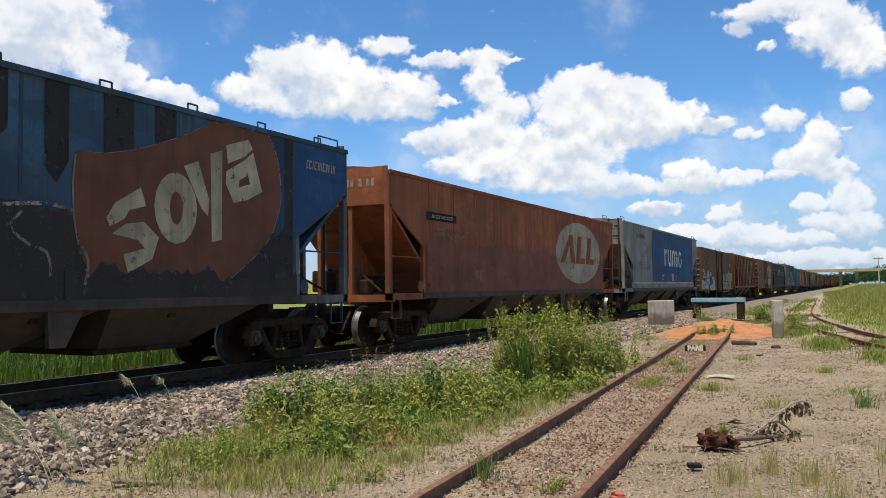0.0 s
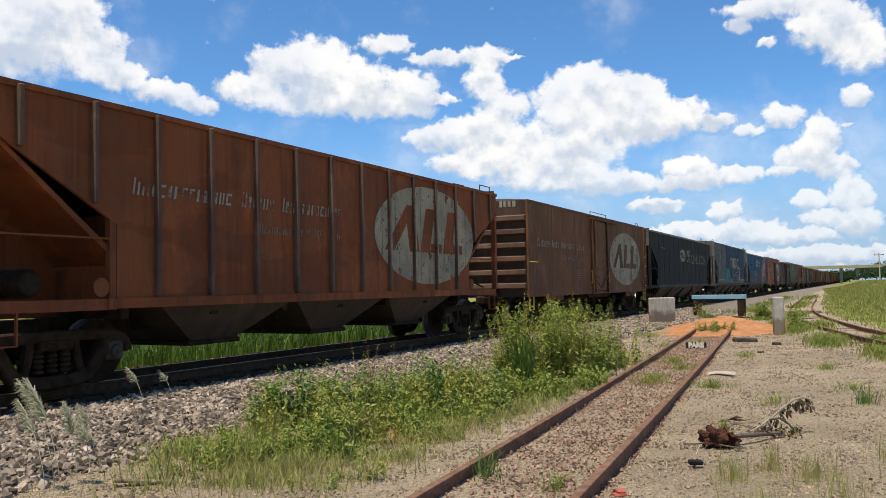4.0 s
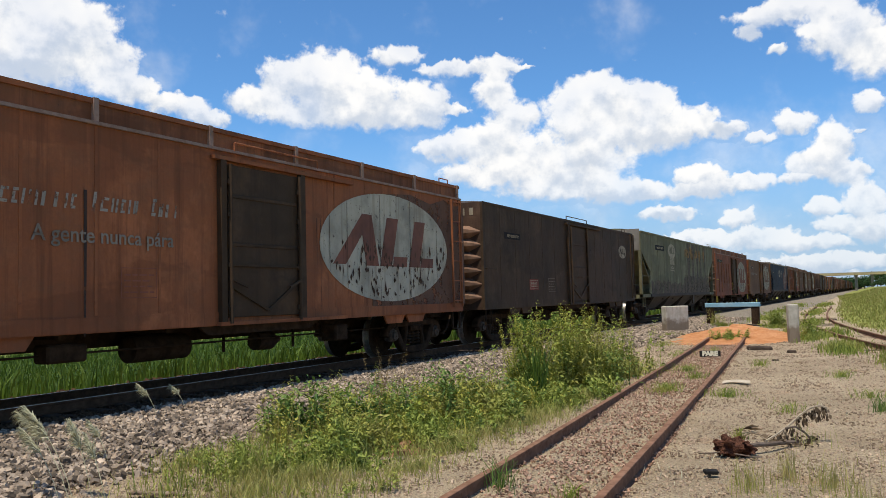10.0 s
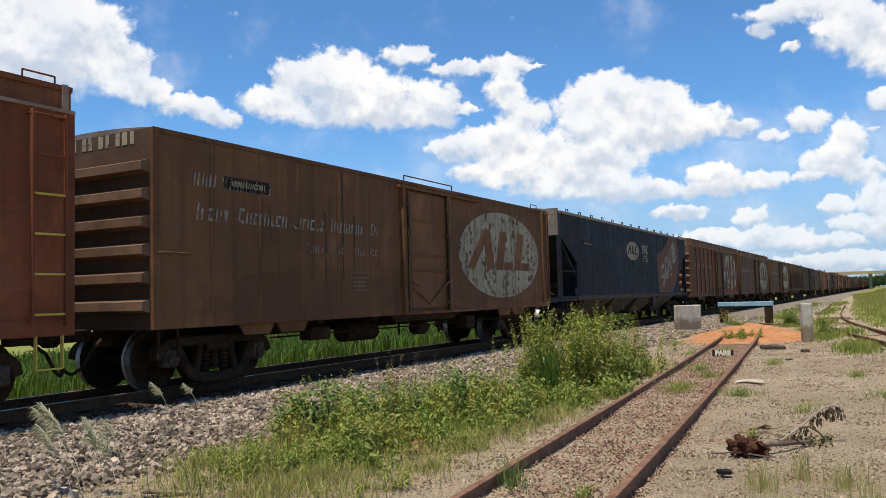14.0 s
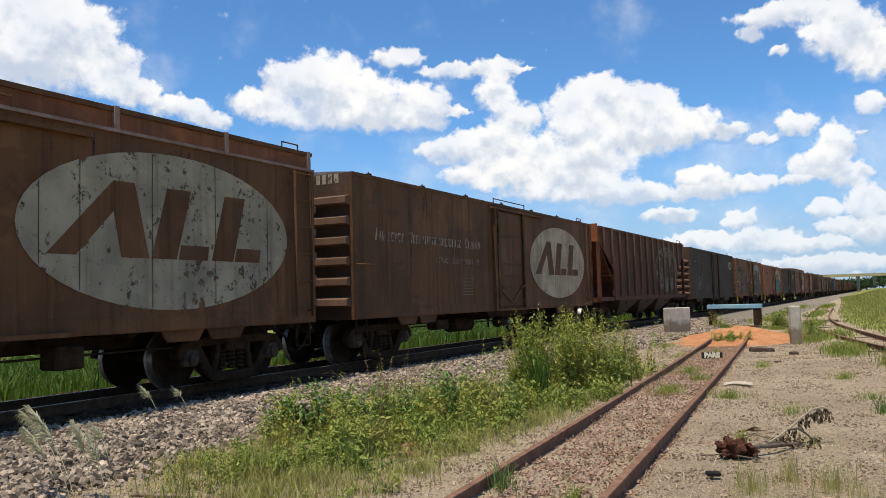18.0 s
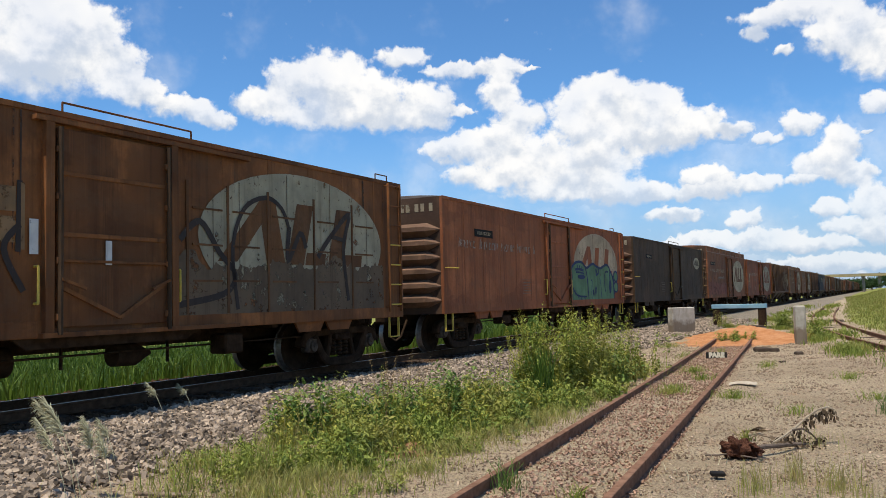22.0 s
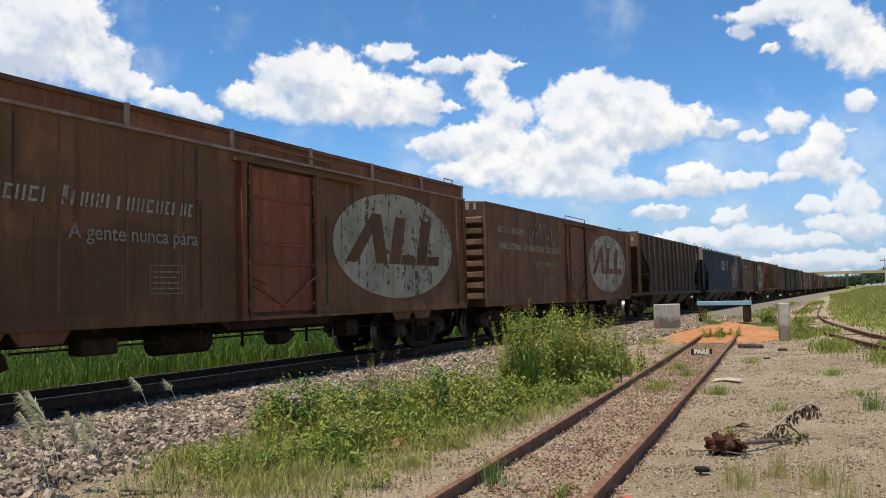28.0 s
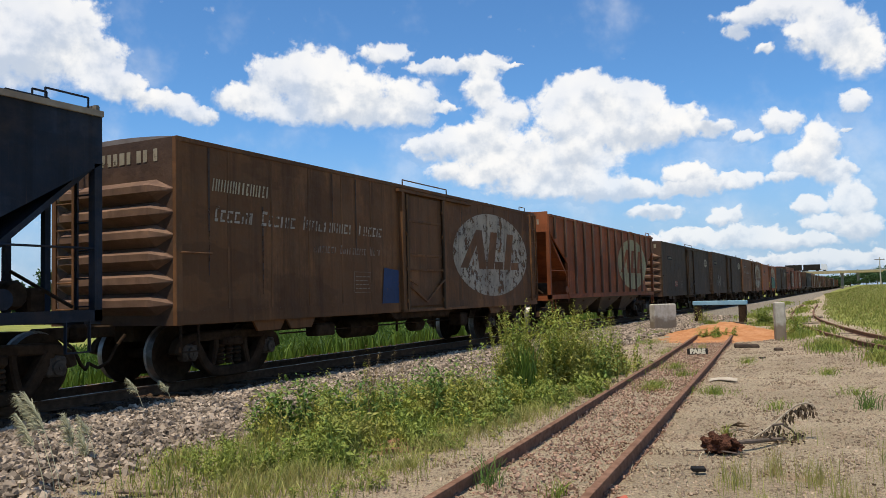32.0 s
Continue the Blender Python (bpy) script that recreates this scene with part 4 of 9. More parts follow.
PAINT = {
    "rust_orange": weathered("rust_orange_paint", (0.310, 0.094, 0.034), (0.225, 0.068, 0.026), wear=0.6),
    "brown": weathered("brown_paint", (0.162, 0.069, 0.023), (0.114, 0.049, 0.017), wear=0.6),
    "dark": weathered("dark_brown_paint", (0.074, 0.040, 0.018), (0.054, 0.031, 0.014), wear=0.4, dust=0.18, streak=0.7),
    "red": weathered("red_brown_paint", (0.276, 0.076, 0.028), (0.198, 0.058, 0.022), wear=0.5),
    "red_dull": weathered("dull_red_brown_paint", (0.130, 0.039, 0.015), (0.083, 0.031, 0.013), wear=0.6),
    "black": weathered("black_paint", (0.0150, 0.0105, 0.0065), (0.0190, 0.0135, 0.0085), wear=0.1, dust=0.06, streak=0.35),
    "blue": weathered("blue_paint", (0.019, 0.082, 0.170), (0.024, 0.068, 0.125), wear=0.2, dust=0.15, streak=0.35),
    "blue_dirty": weathered("dirty_blue_paint", (0.044, 0.100, 0.150), (0.042, 0.058, 0.066), wear=0.5, dust=0.3),
    "blue_dark": weathered("dark_blue_paint", (0.014, 0.024, 0.040), (0.012, 0.013, 0.017), wear=0.3, dust=0.2),
    "grey": weathered("grey_paint", (0.265, 0.248, 0.212), (0.20, 0.187, 0.16), wear=0.25, streak=0.35),
    "grey_dark": weathered("sooty_grey_paint", (0.185, 0.174, 0.148), (0.098, 0.088, 0.072), wear=0.4),
    "green_grey": weathered("grey_green_paint", (0.214, 0.192, 0.096), (0.143, 0.127, 0.062), wear=0.8),
    "salmon": weathered("salmon_red_paint", (0.352, 0.114, 0.041), (0.279, 0.091, 0.034), wear=0.4),
    "tan_brown": weathered("tan_brown_paint", (0.205, 0.086, 0.031), (0.148, 0.063, 0.023), wear=0.6),
    "umber": weathered("rusty_umber_paint", (0.262, 0.097, 0.028), (0.130, 0.050, 0.017), wear=0.7),
    "rust_brown": weathered("rusty_red_brown_paint", (0.286, 0.100, 0.039), (0.182, 0.066, 0.027), wear=0.6),
    "orange_brown": weathered("orange_brown_paint", (0.285, 0.076, 0.021), (0.206, 0.058, 0.018), wear=0.6),
}
SEAM = plain("dirty_seam", (0.050, 0.030, 0.019), (0.12, 0.072, 0.045), 1.5, 0.9)
LEDGE = plain("pale_ledge", (0.24, 0.145, 0.10), (0.36, 0.245, 0.185), 4.0, 0.9)
POCKET = weathered("dusty_hopper_steel", (0.055, 0.040, 0.027), (0.085, 0.062, 0.042), wear=0.4)
ROOF = plain("dusty_roof", (0.16, 0.12, 0.10), (0.24, 0.20, 0.17), 2.0, 0.9)


ROOF_EDGE = plain("dusty_roof_edge", (0.26, 0.20, 0.14), (0.38, 0.31, 0.22), 3.0, 0.9)


def underframe(wagon, L, zs, deep):
    s = Shape().box(0, 0, 0.80, 0.42, L - 0.5, 0.26)
    for y in np.linspace(-L / 2 + 2.2, L / 2 - 2.2, 7):
        s.box(0, float(y), zs + 0.02, 2.5, 0.14, 0.16)
    part("underframe", s, STEEL_DARK, wagon)
    if deep:
        s = Shape().lathe([(-0.55, 0.0), (-0.55, 0.20), (0.55, 0.20), (0.55, 0.0)], (0.55, -1.4, 0.62), 1, 16)
        part("air_reservoir", s, STEEL_DARK, wagon, "cylindrical brake reservoir", True)
        s = Shape().lathe([(-0.28, 0.0), (-0.28, 0.16), (0.1, 0.17), (0.28, 0.08), (0.4, 0.03)], (0.75, 0.9, 0.60), 1, 14)
        part("brake_cylinder", s, STEEL_DARK, wagon, "brake cylinder", True)
        part("brake_rod", Shape().bar((0.95, -4.6, 0.66), (0.95, 4.6, 0.66), 0.03, None, 6).bar((0.9, 1.5, 0.45), (0.9, 1.5, 0.85), 0.05, 0.02).bar((0.9, -0.3, 0.48), (0.9, -0.3, 0.85), 0.05, 0.02), STEEL_DARK, wagon)
        part("valve_box", Shape().box(1.05, 2.6, 0.66, 0.36, 0.42, 0.32, None, 0.03), STEEL_DARK, wagon)
        part("tool_box", Shape().box(1.0, -3.4, 0.68, 0.3, 0.6, 0.24, None, 0.03), STEEL_DARK, wagon)


def end_ribs(wagon, wall, y, q, z0, z1, n, style, material):
    """Pressed horizontal ribs across an end wall."""
    def make():
        s = Shape()
        if style == "taper":
            w, h, p = 1.32, 0.5 * (z1 - z0) / n * 0.98, 0.17
            P = []
            for x, k in ((-w, 0.04), (-w + 0.34, 1), (w - 0.34, 1), (w, 0.04)):
                P += [(x, 0, h * max(k, 0.15)), (x, -p * k - 0.002, h * 0.42 * k), (x, -p * k - 0.002, -h * 0.2 * k), (x, 0, -h * max(k, 0.15))]
            F = [(i * 4 + j, i * 4 + j + 1, i * 4 + j + 5, i * 4 + j + 4) for i in range(3) for j in range(3)]
            F += [(0, 1, 2, 3), (15, 14, 13, 12)] + [(i * 4, i * 4 + 4, i * 4 + 7, i * 4 + 3) for i in range(3)]
            s.add(P, F)
        else:
            s.prism([(0, 0.10), (-0.16, 0.05), (-0.16, -0.07), (0, -0.11)], -1.33, 1.33, 0)
        return s.mesh("rib", material)
    me = cached(("rib", style, material.name, n, round(z1 - z0, 2)), make)
    for i in range(n):
        r = part("rib", me, None, wall)
        r.matrix_basis = pose(0, y, z0 + (i + 0.5) * (z1 - z0) / n, 0, 0, 0 if q < 0 else 180)


def box_wagon(o):
    L, zt, paint = o.get("L", 15.05), o["zt"], PAINT[o["paint"]]
    h = L / 2
    wg = thing("boxcar", o["label"], "freight wagon", "wagons of the train")
    raised = o.get("raised")
    zw = zt - 0.32 if raised else zt
    zs = 0.93
    d0, d1 = o.get("door", (6.65, 8.65))
    # side walls with the door opening filled by a sliding door
    for q in (1, -1):
        s = Shape().box(q * (W - 0.03), 0, (zs + zw) / 2, 0.06, L, zw - zs)
        if q > 0:
            s.box(W + 0.008, 0, zs + 0.11, 0.02, L, 0.20)
        part("side_wall", s, paint, wg)
    if raised:
        for q in (1, -1):
            part("roof_side", Shape().box(q * (W - 0.06), 0, (zw + zt) / 2 + 0.01, 0.05, L - 0.02, zt - zw), PAINT["rust_brown"], wg, "raised upper side board")
            if q > 0:
                part("ledge", Shape().box(W + 0.012, 0, zw + 0.005, 0.06, L, 0.045), LEDGE, wg, "pale dusty ledge strip")
                for k in range(8):
                    part("stake", Shape().box(W - 0.015, -h + 0.12 + k * (L - 0.24) / 7, (zw + zt) / 2 + 0.02, 0.06, 0.08, zt - zw + 0.02), LEDGE, wg)
    n = 9
    arch = [(-W + 2 * W * i / n, zt + (0.02 if raised else 0.0) + 0.08 * (1 - (2 * i / n - 1) ** 2)) for i in range(n + 1)]
    part("roof", Shape().prism(arch + [(W, zt - 0.05), (-W, zt - 0.05)], -h + 0.01, h - 0.01, 1), ROOF if not raised else paint, wg, "shallow arched roof")
    if not raised:
        part("eave", Shape().box(W + 0.005, 0, zt - 0.03, 0.03, L, 0.07), paint, wg)
    for q in (-1, 1):
        wall = part("end_wall", Shape().box(0, q * (h - 0.03), (zs + zt) / 2, 2 * W - 0.13, 0.05, zt - zs), END_SHADE, wg, "dusty end wall")
        end_ribs(wg, wall, q * (h - 0.006), q, zs + 0.15, zt - (0.62 if o.get("ends") != "bar" else 0.35), o.get("ribs", 6), o.get("ends", "taper"), END_DUST)
        part("corner_post", Shape().box(W - 0.02, q * (h - 0.05), (zs + zw) / 2, 0.07, 0.12, zw - zs), paint, wg)
    # seams on the side
    span = [d for d in np.linspace(1.17, L - 1.0, 13) if not d0 - 0.35 < d < d1 + 0.35]
    for d in span:
        part("seam", cached(("seam", paint.name, zw), lambda: Shape().box(0, -0.035, 0, 0.007, 0.045, zw - zs - 0.26).mesh("seam", paint)), None, wg).matrix_basis = pose(W + 0.001, float(d) - h, (zs + zw) / 2 + 0.1)
    # door with its frame, rods and brace
    door_paint = PAINT[o.get("door_paint", o["paint"])]
    dm, dw = (d0 + d1) / 2 - h, d1 - d0
    keeper = cached(("keeper", door_paint.name), lambda: Shape().box(0, 0, 0, 0.06, 0.10, 0.09, None, 0.012).mesh("rod_keeper", door_paint))
    door = part("door", Shape().box(W + 0.035, dm, (zs + 0.12 + zw - 0.22) / 2, 0.05, dw - 0.24, zw - zs - 0.34, None, 0.01), door_paint, wg, "sliding steel door")
    for q in (-1, 1):
        part("door_post", Shape().box(W + 0.045, dm + q * dw / 2, (zs + zw) / 2 - 0.04, 0.10, 0.12, zw - zs - 0.12), door_paint, door)
        yr = dm + q * (dw / 2 - 0.13)
        part("lock_rod", Shape().bar((W + 0.11, yr, zs + 0.03), (W + 0.11, yr, zw - 0.22), 0.068, None, 8), PAINT["dark"], door, "grimy lock rod")
        for zk_ in (zs + 0.25, zs + 0.95, zs + 1.75, zw - 0.5):
            part("rod_keeper", keeper, None, door).matrix_basis = pose(W + 0.085, yr, zk_)
        part("rod_handle", Shape().bar((W + 0.13, yr, zs + 0.72), (W + 0.15, yr - q * 0.34, zs + 0.60), 0.035), door_paint, door, "swung lock handle")
    for zb in (zs + 1.28, zs + 2.05):
        part("door_rib", Shape().box(W + 0.066, dm, zb, 0.024, dw - 0.34, 0.06, None, 0.008), door_paint, door)
    part("door_brace", Shape().bar((W + 0.08, dm - dw / 2 + 0.16, zs + 0.95), (W + 0.08, dm + dw / 2 - 0.16, zs + 0.95), 0.035)
         .bar((W + 0.07, dm - dw / 2 + 0.16, zs + 0.62), (W + 0.07, dm + 0.05, zs + 0.22), 0.05).bar((W + 0.07, dm + dw / 2 - 0.16, zs + 0.68), (W + 0.07, dm + 0.05, zs + 0.22), 0.05), door_paint, door)
    part("door_track", Shape().box(W + 0.05, dm + 0.7, zw - 0.14, 0.11, dw * 1.9, 0.06), paint, wg)
    part("door_rail", Shape().box(W + 0.05, dm + 0.6, zs + 0.03, 0.12, dw * 1.7, 0.06), paint, wg)
    xr, zr = (W + 0.04, zw + 0.02) if raised else (W - 0.1, zt + 0.02)
    if o.get("roof_rail", True):
        hoop(wg, [(xr, dm - 0.7, zr), (xr, dm - 0.7, zr + 0.13), (xr, dm + 1.5, zr + 0.13), (xr, dm + 1.5, zr)], paint, "roof edge handrail", 0.03, "roof_rail")
    for k in range(o.get("cleats", 0)):
        y = -h + 0.8 + k * (L - 1.6) / (o["cleats"] - 1)
        part("roof_cleat", Shape().box(W - 0.12, y, zt + 0.035, 0.10, 0.12, 0.07, None, 0.015).bar((W - 0.12, y, zt + 0.06), (W - 0.12, y, zt + 0.10), 0.03, None, 6), STEEL_DARK, wg, "dark roof edge bracket")
    # run-off stains under the door rods and the roof edge
    rng = random.Random(int(zt * 1000) + len(o["label"]))
    for k in range(9):
        d, w, zt_ = rng.uniform(0.6, L - 0.7), rng.uniform(0.012, 0.05), zw - rng.choice((0.08, 0.1, 0.9))
        ln = rng.uniform(0.6, 2.2)
        if not d0 - 0.3 < d < d1 + 0.2:
            decal(wg, h, "rust_streak", [(d, zt_), (d + w, zt_), (d + 0.9 * w, zt_ - 0.6 * ln), (d + 0.6 * w, zt_ - ln), (d + 0.2 * w, zt_ - ln), (d + 0.1 * w, zt_ - 0.5 * ln)], STREAK, 0.2 + 0.1 * k, "dark run-off streak")
    # ladders, irons, steps
    lad = PAINT[o["paint"]]
    ladder(wg, (W, h - 0.62), (0, 1), zs + 0.12, zw - 0.05, lad, 0.45, rung_paint=YELLOW if o.get("yellow") else None)
    ladder(wg, (0.62, h), (1, 0), zs + 0.12, zt, lad, 0.42, (0, 1))
    ladder(wg, (-0.62, -h - 0.1), (-1, 0), zs + 0.12, zt, lad, 0.42, (0, -1))
    iron = YELLOW if o.get("yellow") else paint
    hoop(wg, [(W, -h + 0.08, 2.02), (W + 0.07, -h + 0.10, 2.02), (W + 0.07, -h + 0.68, 2.02), (W, -h + 0.70, 2.02)], iron, "grab iron")
    hoop(wg, [(W - 0.3, h - 0.5, zt + 0.02), (W - 0.3, h - 0.5, zt + 0.2), (W - 0.3, h - 0.05, zt + 0.2), (W - 0.3, h - 0.05, zt)], paint, "roof hand hoop")
    for y in (-h + 0.10, h - 0.50):
        stirrup(wg, y, zs + 0.02, YELLOW if o.get("yellow") else STEEL_DARK)
    if o.get("yellow"):
        for d in (d0 - 0.15, d1 + 0.1):
            hoop(wg, [(W, d - h, 1.35), (W + 0.08, d - h, 1.35), (W + 0.08, d - h, 1.8), (W, d - h, 1.8)], YELLOW, "yellow grab iron", 0.035)
    # sill flaps and gear under the floor
    for c in (-h + 2.2, -h + 3.1, h - 3.1, h - 2.2):
        part("sill_flap", Shape().prism([(c - 0.42, zs), (c + 0.42, zs), (c + 0.30, zs - 0.17), (c - 0.30, zs - 0.17)], W - 0.10, W - 0.06, 0), paint, wg)
    part("sill_flap", Shape().prism([(d0 - h - 0.4, zs), (d1 - h + 0.6, zs), (d1 - h + 0.35, zs - 0.14), (d0 - h - 0.2, zs - 0.14)], W - 0.10, W - 0.06, 0), STEEL_DARK, wg)
    tail_number(wg, -h + 0.004, zt - (0.34 if o.get("ends") != "bar" else 0.2), 0.19, int(zt * 100) % 37)
    stencil(wg, h, 4.75, 1.38, o.get("stencil", STENCIL_PALE))
    underframe(wg, L, zs, True)
    for y in (-h + 1.65, h - 1.65):
        bogie(wg, y)
    coupler(wg, -h, -1), coupler(wg, h, 1)
    return wg, h


def hopper_wagon(o):
    ribbed = o.get("ribbed", False)
    L, zt, paint = (15.05 if ribbed else 18.05), o["zt"], PAINT[o["paint"]]
    h = L / 2
    wg = thing("hopper_wagon", o["label"], "freight wagon", "wagons of the train")
    post = PAINT["grey_dark"] if o["paint"] in ("blue", "blue_dirty") else paint
    zs, cut, zc, zk = 1.20, (1.95 if ribbed else 1.66), 2.22, (3.30 if ribbed else 3.16)
    rear = o.get("rear_cut", cut)
    out = [(-h, zt), (h, zt), (h, zk), (h - rear, zc), (h - rear, zs), (-h + cut, zs), (-h + cut, zc), (-h, zk)]
    for q in (1, -1):
        s = Shape()
        s.prism(out[::-1], q * (W - 0.05), q * W, 0)
        part("side_wall", s, paint, wg)
    part("sill", Shape().box(W - 0.02, 0, zs - 0.06, 0.10, L - 2 * cut + 0.3, 0.14).box(-W + 0.02, 0, zs - 0.06, 0.10, L - 2 * cut + 0.3, 0.14), POCKET if not ribbed else paint, wg)
    n = 9
    arch = [(-W + 2 * W * i / n, zt + 0.17 * (1 - (2 * i / n - 1) ** 2)) for i in range(n + 1)]
    part("roof", Shape().prism(arch + [(W, zt - 0.05), (-W, zt - 0.05)], -h + 0.02, h - 0.02, 1), ROOF if o.get("pale_roof") else paint, wg, "shallow arched roof")
    part("roof_edge", Shape().box(W + 0.012, 0, zt - 0.03, 0.045, L, 0.08), ROOF_EDGE if o.get("pale_roof") else paint, wg)
    for k in range(o.get("hatches", 0)):
        y = -h + 0.9 + k * (L - 1.8) / (o["hatches"] - 1)
        part("roof_cleat", Shape().path([(W - 0.06, y - 0.1, zt), (W - 0.06, y - 0.1, zt + 0.12), (W - 0.06, y + 0.1, zt + 0.12), (W - 0.06, y + 0.1, zt)], 0.03, 6), paint, wg)
    for q in (-1, 1):
        y = q * h
        part("end_panel", Shape().box(0, y - q * 0.03, (zk + zt) / 2 + 0.05, 2 * W - 0.11, 0.05, zt - zk + 0.1), {"black": PAINT["grey_dark"], "rust_orange": paint, "orange_brown": paint, "red_dull": PAINT["orange_brown"]}.get(o["paint"], END_GREY if o["paint"] in ("grey", "green_grey", "blue", "blue_dark", "grey_dark") else END_DUST), wg, "dusty end panel")
        part("slope_sheet", Shape().prism([(y - q * 0.06, zk + 0.04), (y - q * 0.06, zk - 0.04), (y - q * (cut + 0.55), zs + 0.10), (y - q * (cut + 0.62), zs + 0.16)], -W + 0.06, W - 0.06, 0), paint, wg, "sloping end sheet")
        part("end_bulkhead", Shape().box(0, y - q * (cut + 0.12), (zs + zc) / 2 + 0.05, 2 * W - 0.14, 0.05, zc - zs + 0.2), paint, wg)
        for x in (1, -1):
            part("corner_post", Shape().box(x * (W - 0.06), y - q * 0.06, (1.06 + zk) / 2, 0.12, 0.12, zk - 1.06), post, wg)
            part("inner_post", Shape().box(x * (W - 0.05), y - q * (cut - 0.06), (zs + zc) / 2 + 0.05, 0.09, 0.11, zc - zs + 0.3), post, wg)
            part("end_beam", Shape().box(x * (W - 0.06), y - q * (cut / 2), 1.13, 0.12, cut, 0.15), post, wg)
        fall = lambda u: zk - (u - 0.06) * (zk - zs - 0.1) / (cut + 0.49) - 0.07
        if q < 0:
            part("bay_web", Shape().prism([(y - q * u, z) for u, z in ((0.50, 0.95), (cut + 0.1, 0.95), (cut + 0.1, fall(cut + 0.1)), (0.50, fall(0.50)))], -0.03, 0.03, 0), paint, wg, "upright web under the slope sheet")
        else:
            # plain added sheet instead of the bay's gear; hides the grass behind
            part("bay_kerb", Shape().box(-W + 0.18, y - q * (cut / 2 + 0.2), 1.20, 0.05, cut - 0.1, 0.5), paint, wg, "low side sheet of the end bay")
        part("air_reservoir", Shape().lathe([(-0.42, 0.0), (-0.42, 0.15), (-0.36, 0.19), (0.36, 0.19), (0.42, 0.15), (0.42, 0.0)], (0.55, y - q * 0.95, 1.42), 0, 14), STEEL_DARK, wg, "brake reservoir in the end bay", True)
        part("brake_valve", Shape().box(0.5, y - q * 0.42, 1.35, 0.30, 0.26, 0.34, None, 0.03), STEEL_DARK, wg, "brake valve body")
        part("brake_lever", Shape().bar((1.05, y - q * 0.2, 1.25), (0.2, y - q * 0.5, 1.75), 0.04), STEEL_DARK, wg, "slanting brake lever")
        part("tool_box", Shape().box(-0.7, y - q * 0.5, 1.5, 0.5, 0.3, 0.5, None, 0.04), STEEL_DARK, wg)
        for x in (0.35, -0.5):
            part("end_post", Shape().box(x, y - q * 0.08, (1.06 + zk) / 2, 0.09, 0.09, zk - 1.06), post, wg)
        part("platform", Shape().box(0, y - q * 0.14, 1.10, 2 * W - 0.05, 0.26, 0.16), post, wg)
        part("handrail", Shape().bar((W - 0.02, y - q * 0.1, 2.02), (W - 0.02, y - q * (cut - 0.1), 2.02), 0.03, None, 6), paint, wg)
        part("gusset", Shape().lathe([(-0.02, 0.07), (-0.02, 0.13), (0.02, 0.13), (0.02, 0.07)], (W - 0.02, y - q * (cut - 0.25), 1.36), 0, 12), paint, wg)
        if (q > 0 and not ribbed) or (q < 0 and o.get("front_ladder")):
            ladder(wg, (W - 0.20, y), (-1, 0), 1.10, zt + 0.12, PAINT[o.get("ladder", o["paint"])], 0.42, (0, q), 8)
        if q < 0 and not o.get("front_ladder"):
            stirrup(wg, y + 0.12, 1.08, paint)
            continue
        hoop(wg, [(W - 0.15, y - q * 0.1, zt), (W - 0.15, y - q * 0.1, zt + 0.20), (W - 0.15, y - q * 0.75, zt + 0.20), (W - 0.15, y - q * 0.75, zt)], paint, "roof hand hoop", 0.03)
        hoop(wg, [(W - 0.95, y - q * 0.1, zt + 0.1), (W - 0.95, y - q * 0.1, zt + 0.3), (W - 0.95, y - q * 0.75, zt + 0.3), (W - 0.95, y - q * 0.75, zt + 0.1)], paint, "roof hand hoop", 0.03)
        stirrup(wg, y + (0.12 if q < 0 else -0.55), 1.08, paint)
    # discharge pockets between the bogies
    k = 3 if ribbed else 4
    a0, a1 = cut + 0.75, L - cut - 0.75
    step_ = (a1 - a0) / k
    for i in range(k):
        a = -h + a0 + i * step_ + 0.06
        b = a + step_ - 0.12
        lo, hi = (a + 0.15, a + 0.15 + 0.52 * step_) if not ribbed else (a + 0.34 * step_, a + 0.66 * step_)
        P = [(x * 1.34, y, zs - 0.10) for x in (1, -1) for y in (a, b)] + [(x * 0.86, y, 0.50) for x in (1, -1) for y in (lo, hi)]
        F = [(0, 1, 5, 4), (3, 2, 6, 7), (0, 4, 6, 2), (1, 3, 7, 5), (0, 2, 3, 1), (4, 5, 7, 6)]
        pk = part("discharge_pocket", Shape().add(P, F), POCKET, wg, "dusty sloping discharge pocket")
        part("gate", Shape().box(0, (lo + hi) / 2, 0.46, 1.8, hi - lo + 0.18, 0.08, None, 0.015), STEEL_DARK, pk)
    if not ribbed:
        part("jacking_bracket", Shape().prism([(11.40 - h, zs - 0.10), (11.95 - h, zs - 0.10), (11.66 - h, 0.60), (11.42 - h, 0.60)], W - 0.10, W - 0.03, 0), POCKET, wg, "tapered jacking bracket")
    if ribbed:
        for k in range(14):
            d = RIB0 + RIB_STEP * k
            e = min(d, L - d)
            z0 = zs + 0.02 if e > cut else zk - (zk - zc) * e / cut + 0.03
            part("rib", Shape().box(W + 0.04, d - h, (z0 + zt) / 2 - 0.01, 0.09, 0.075, zt - z0 - 0.04, None, 0.012), RIB_SUNLIT, wg, "dust-paled side rib")
    else:
        for d in np.linspace(cut + 0.2, L - cut - 0.2, 12):
            part("seam", Shape().box(W + 0.001, float(d) - h, (zs + zt) / 2, 0.012, 0.05, zt - zs - 0.1), paint, wg)
    tail_number(wg, -h + 0.005, zt - 0.32, 0.17, int(zt * 100) % 37)
    underframe(wg, L, 0.98, False)
    for y in (-h + 1.32, h - 1.32):
        bogie(wg, y)
    coupler(wg, -h, -1), coupler(wg, h, 1)
    return wg, h


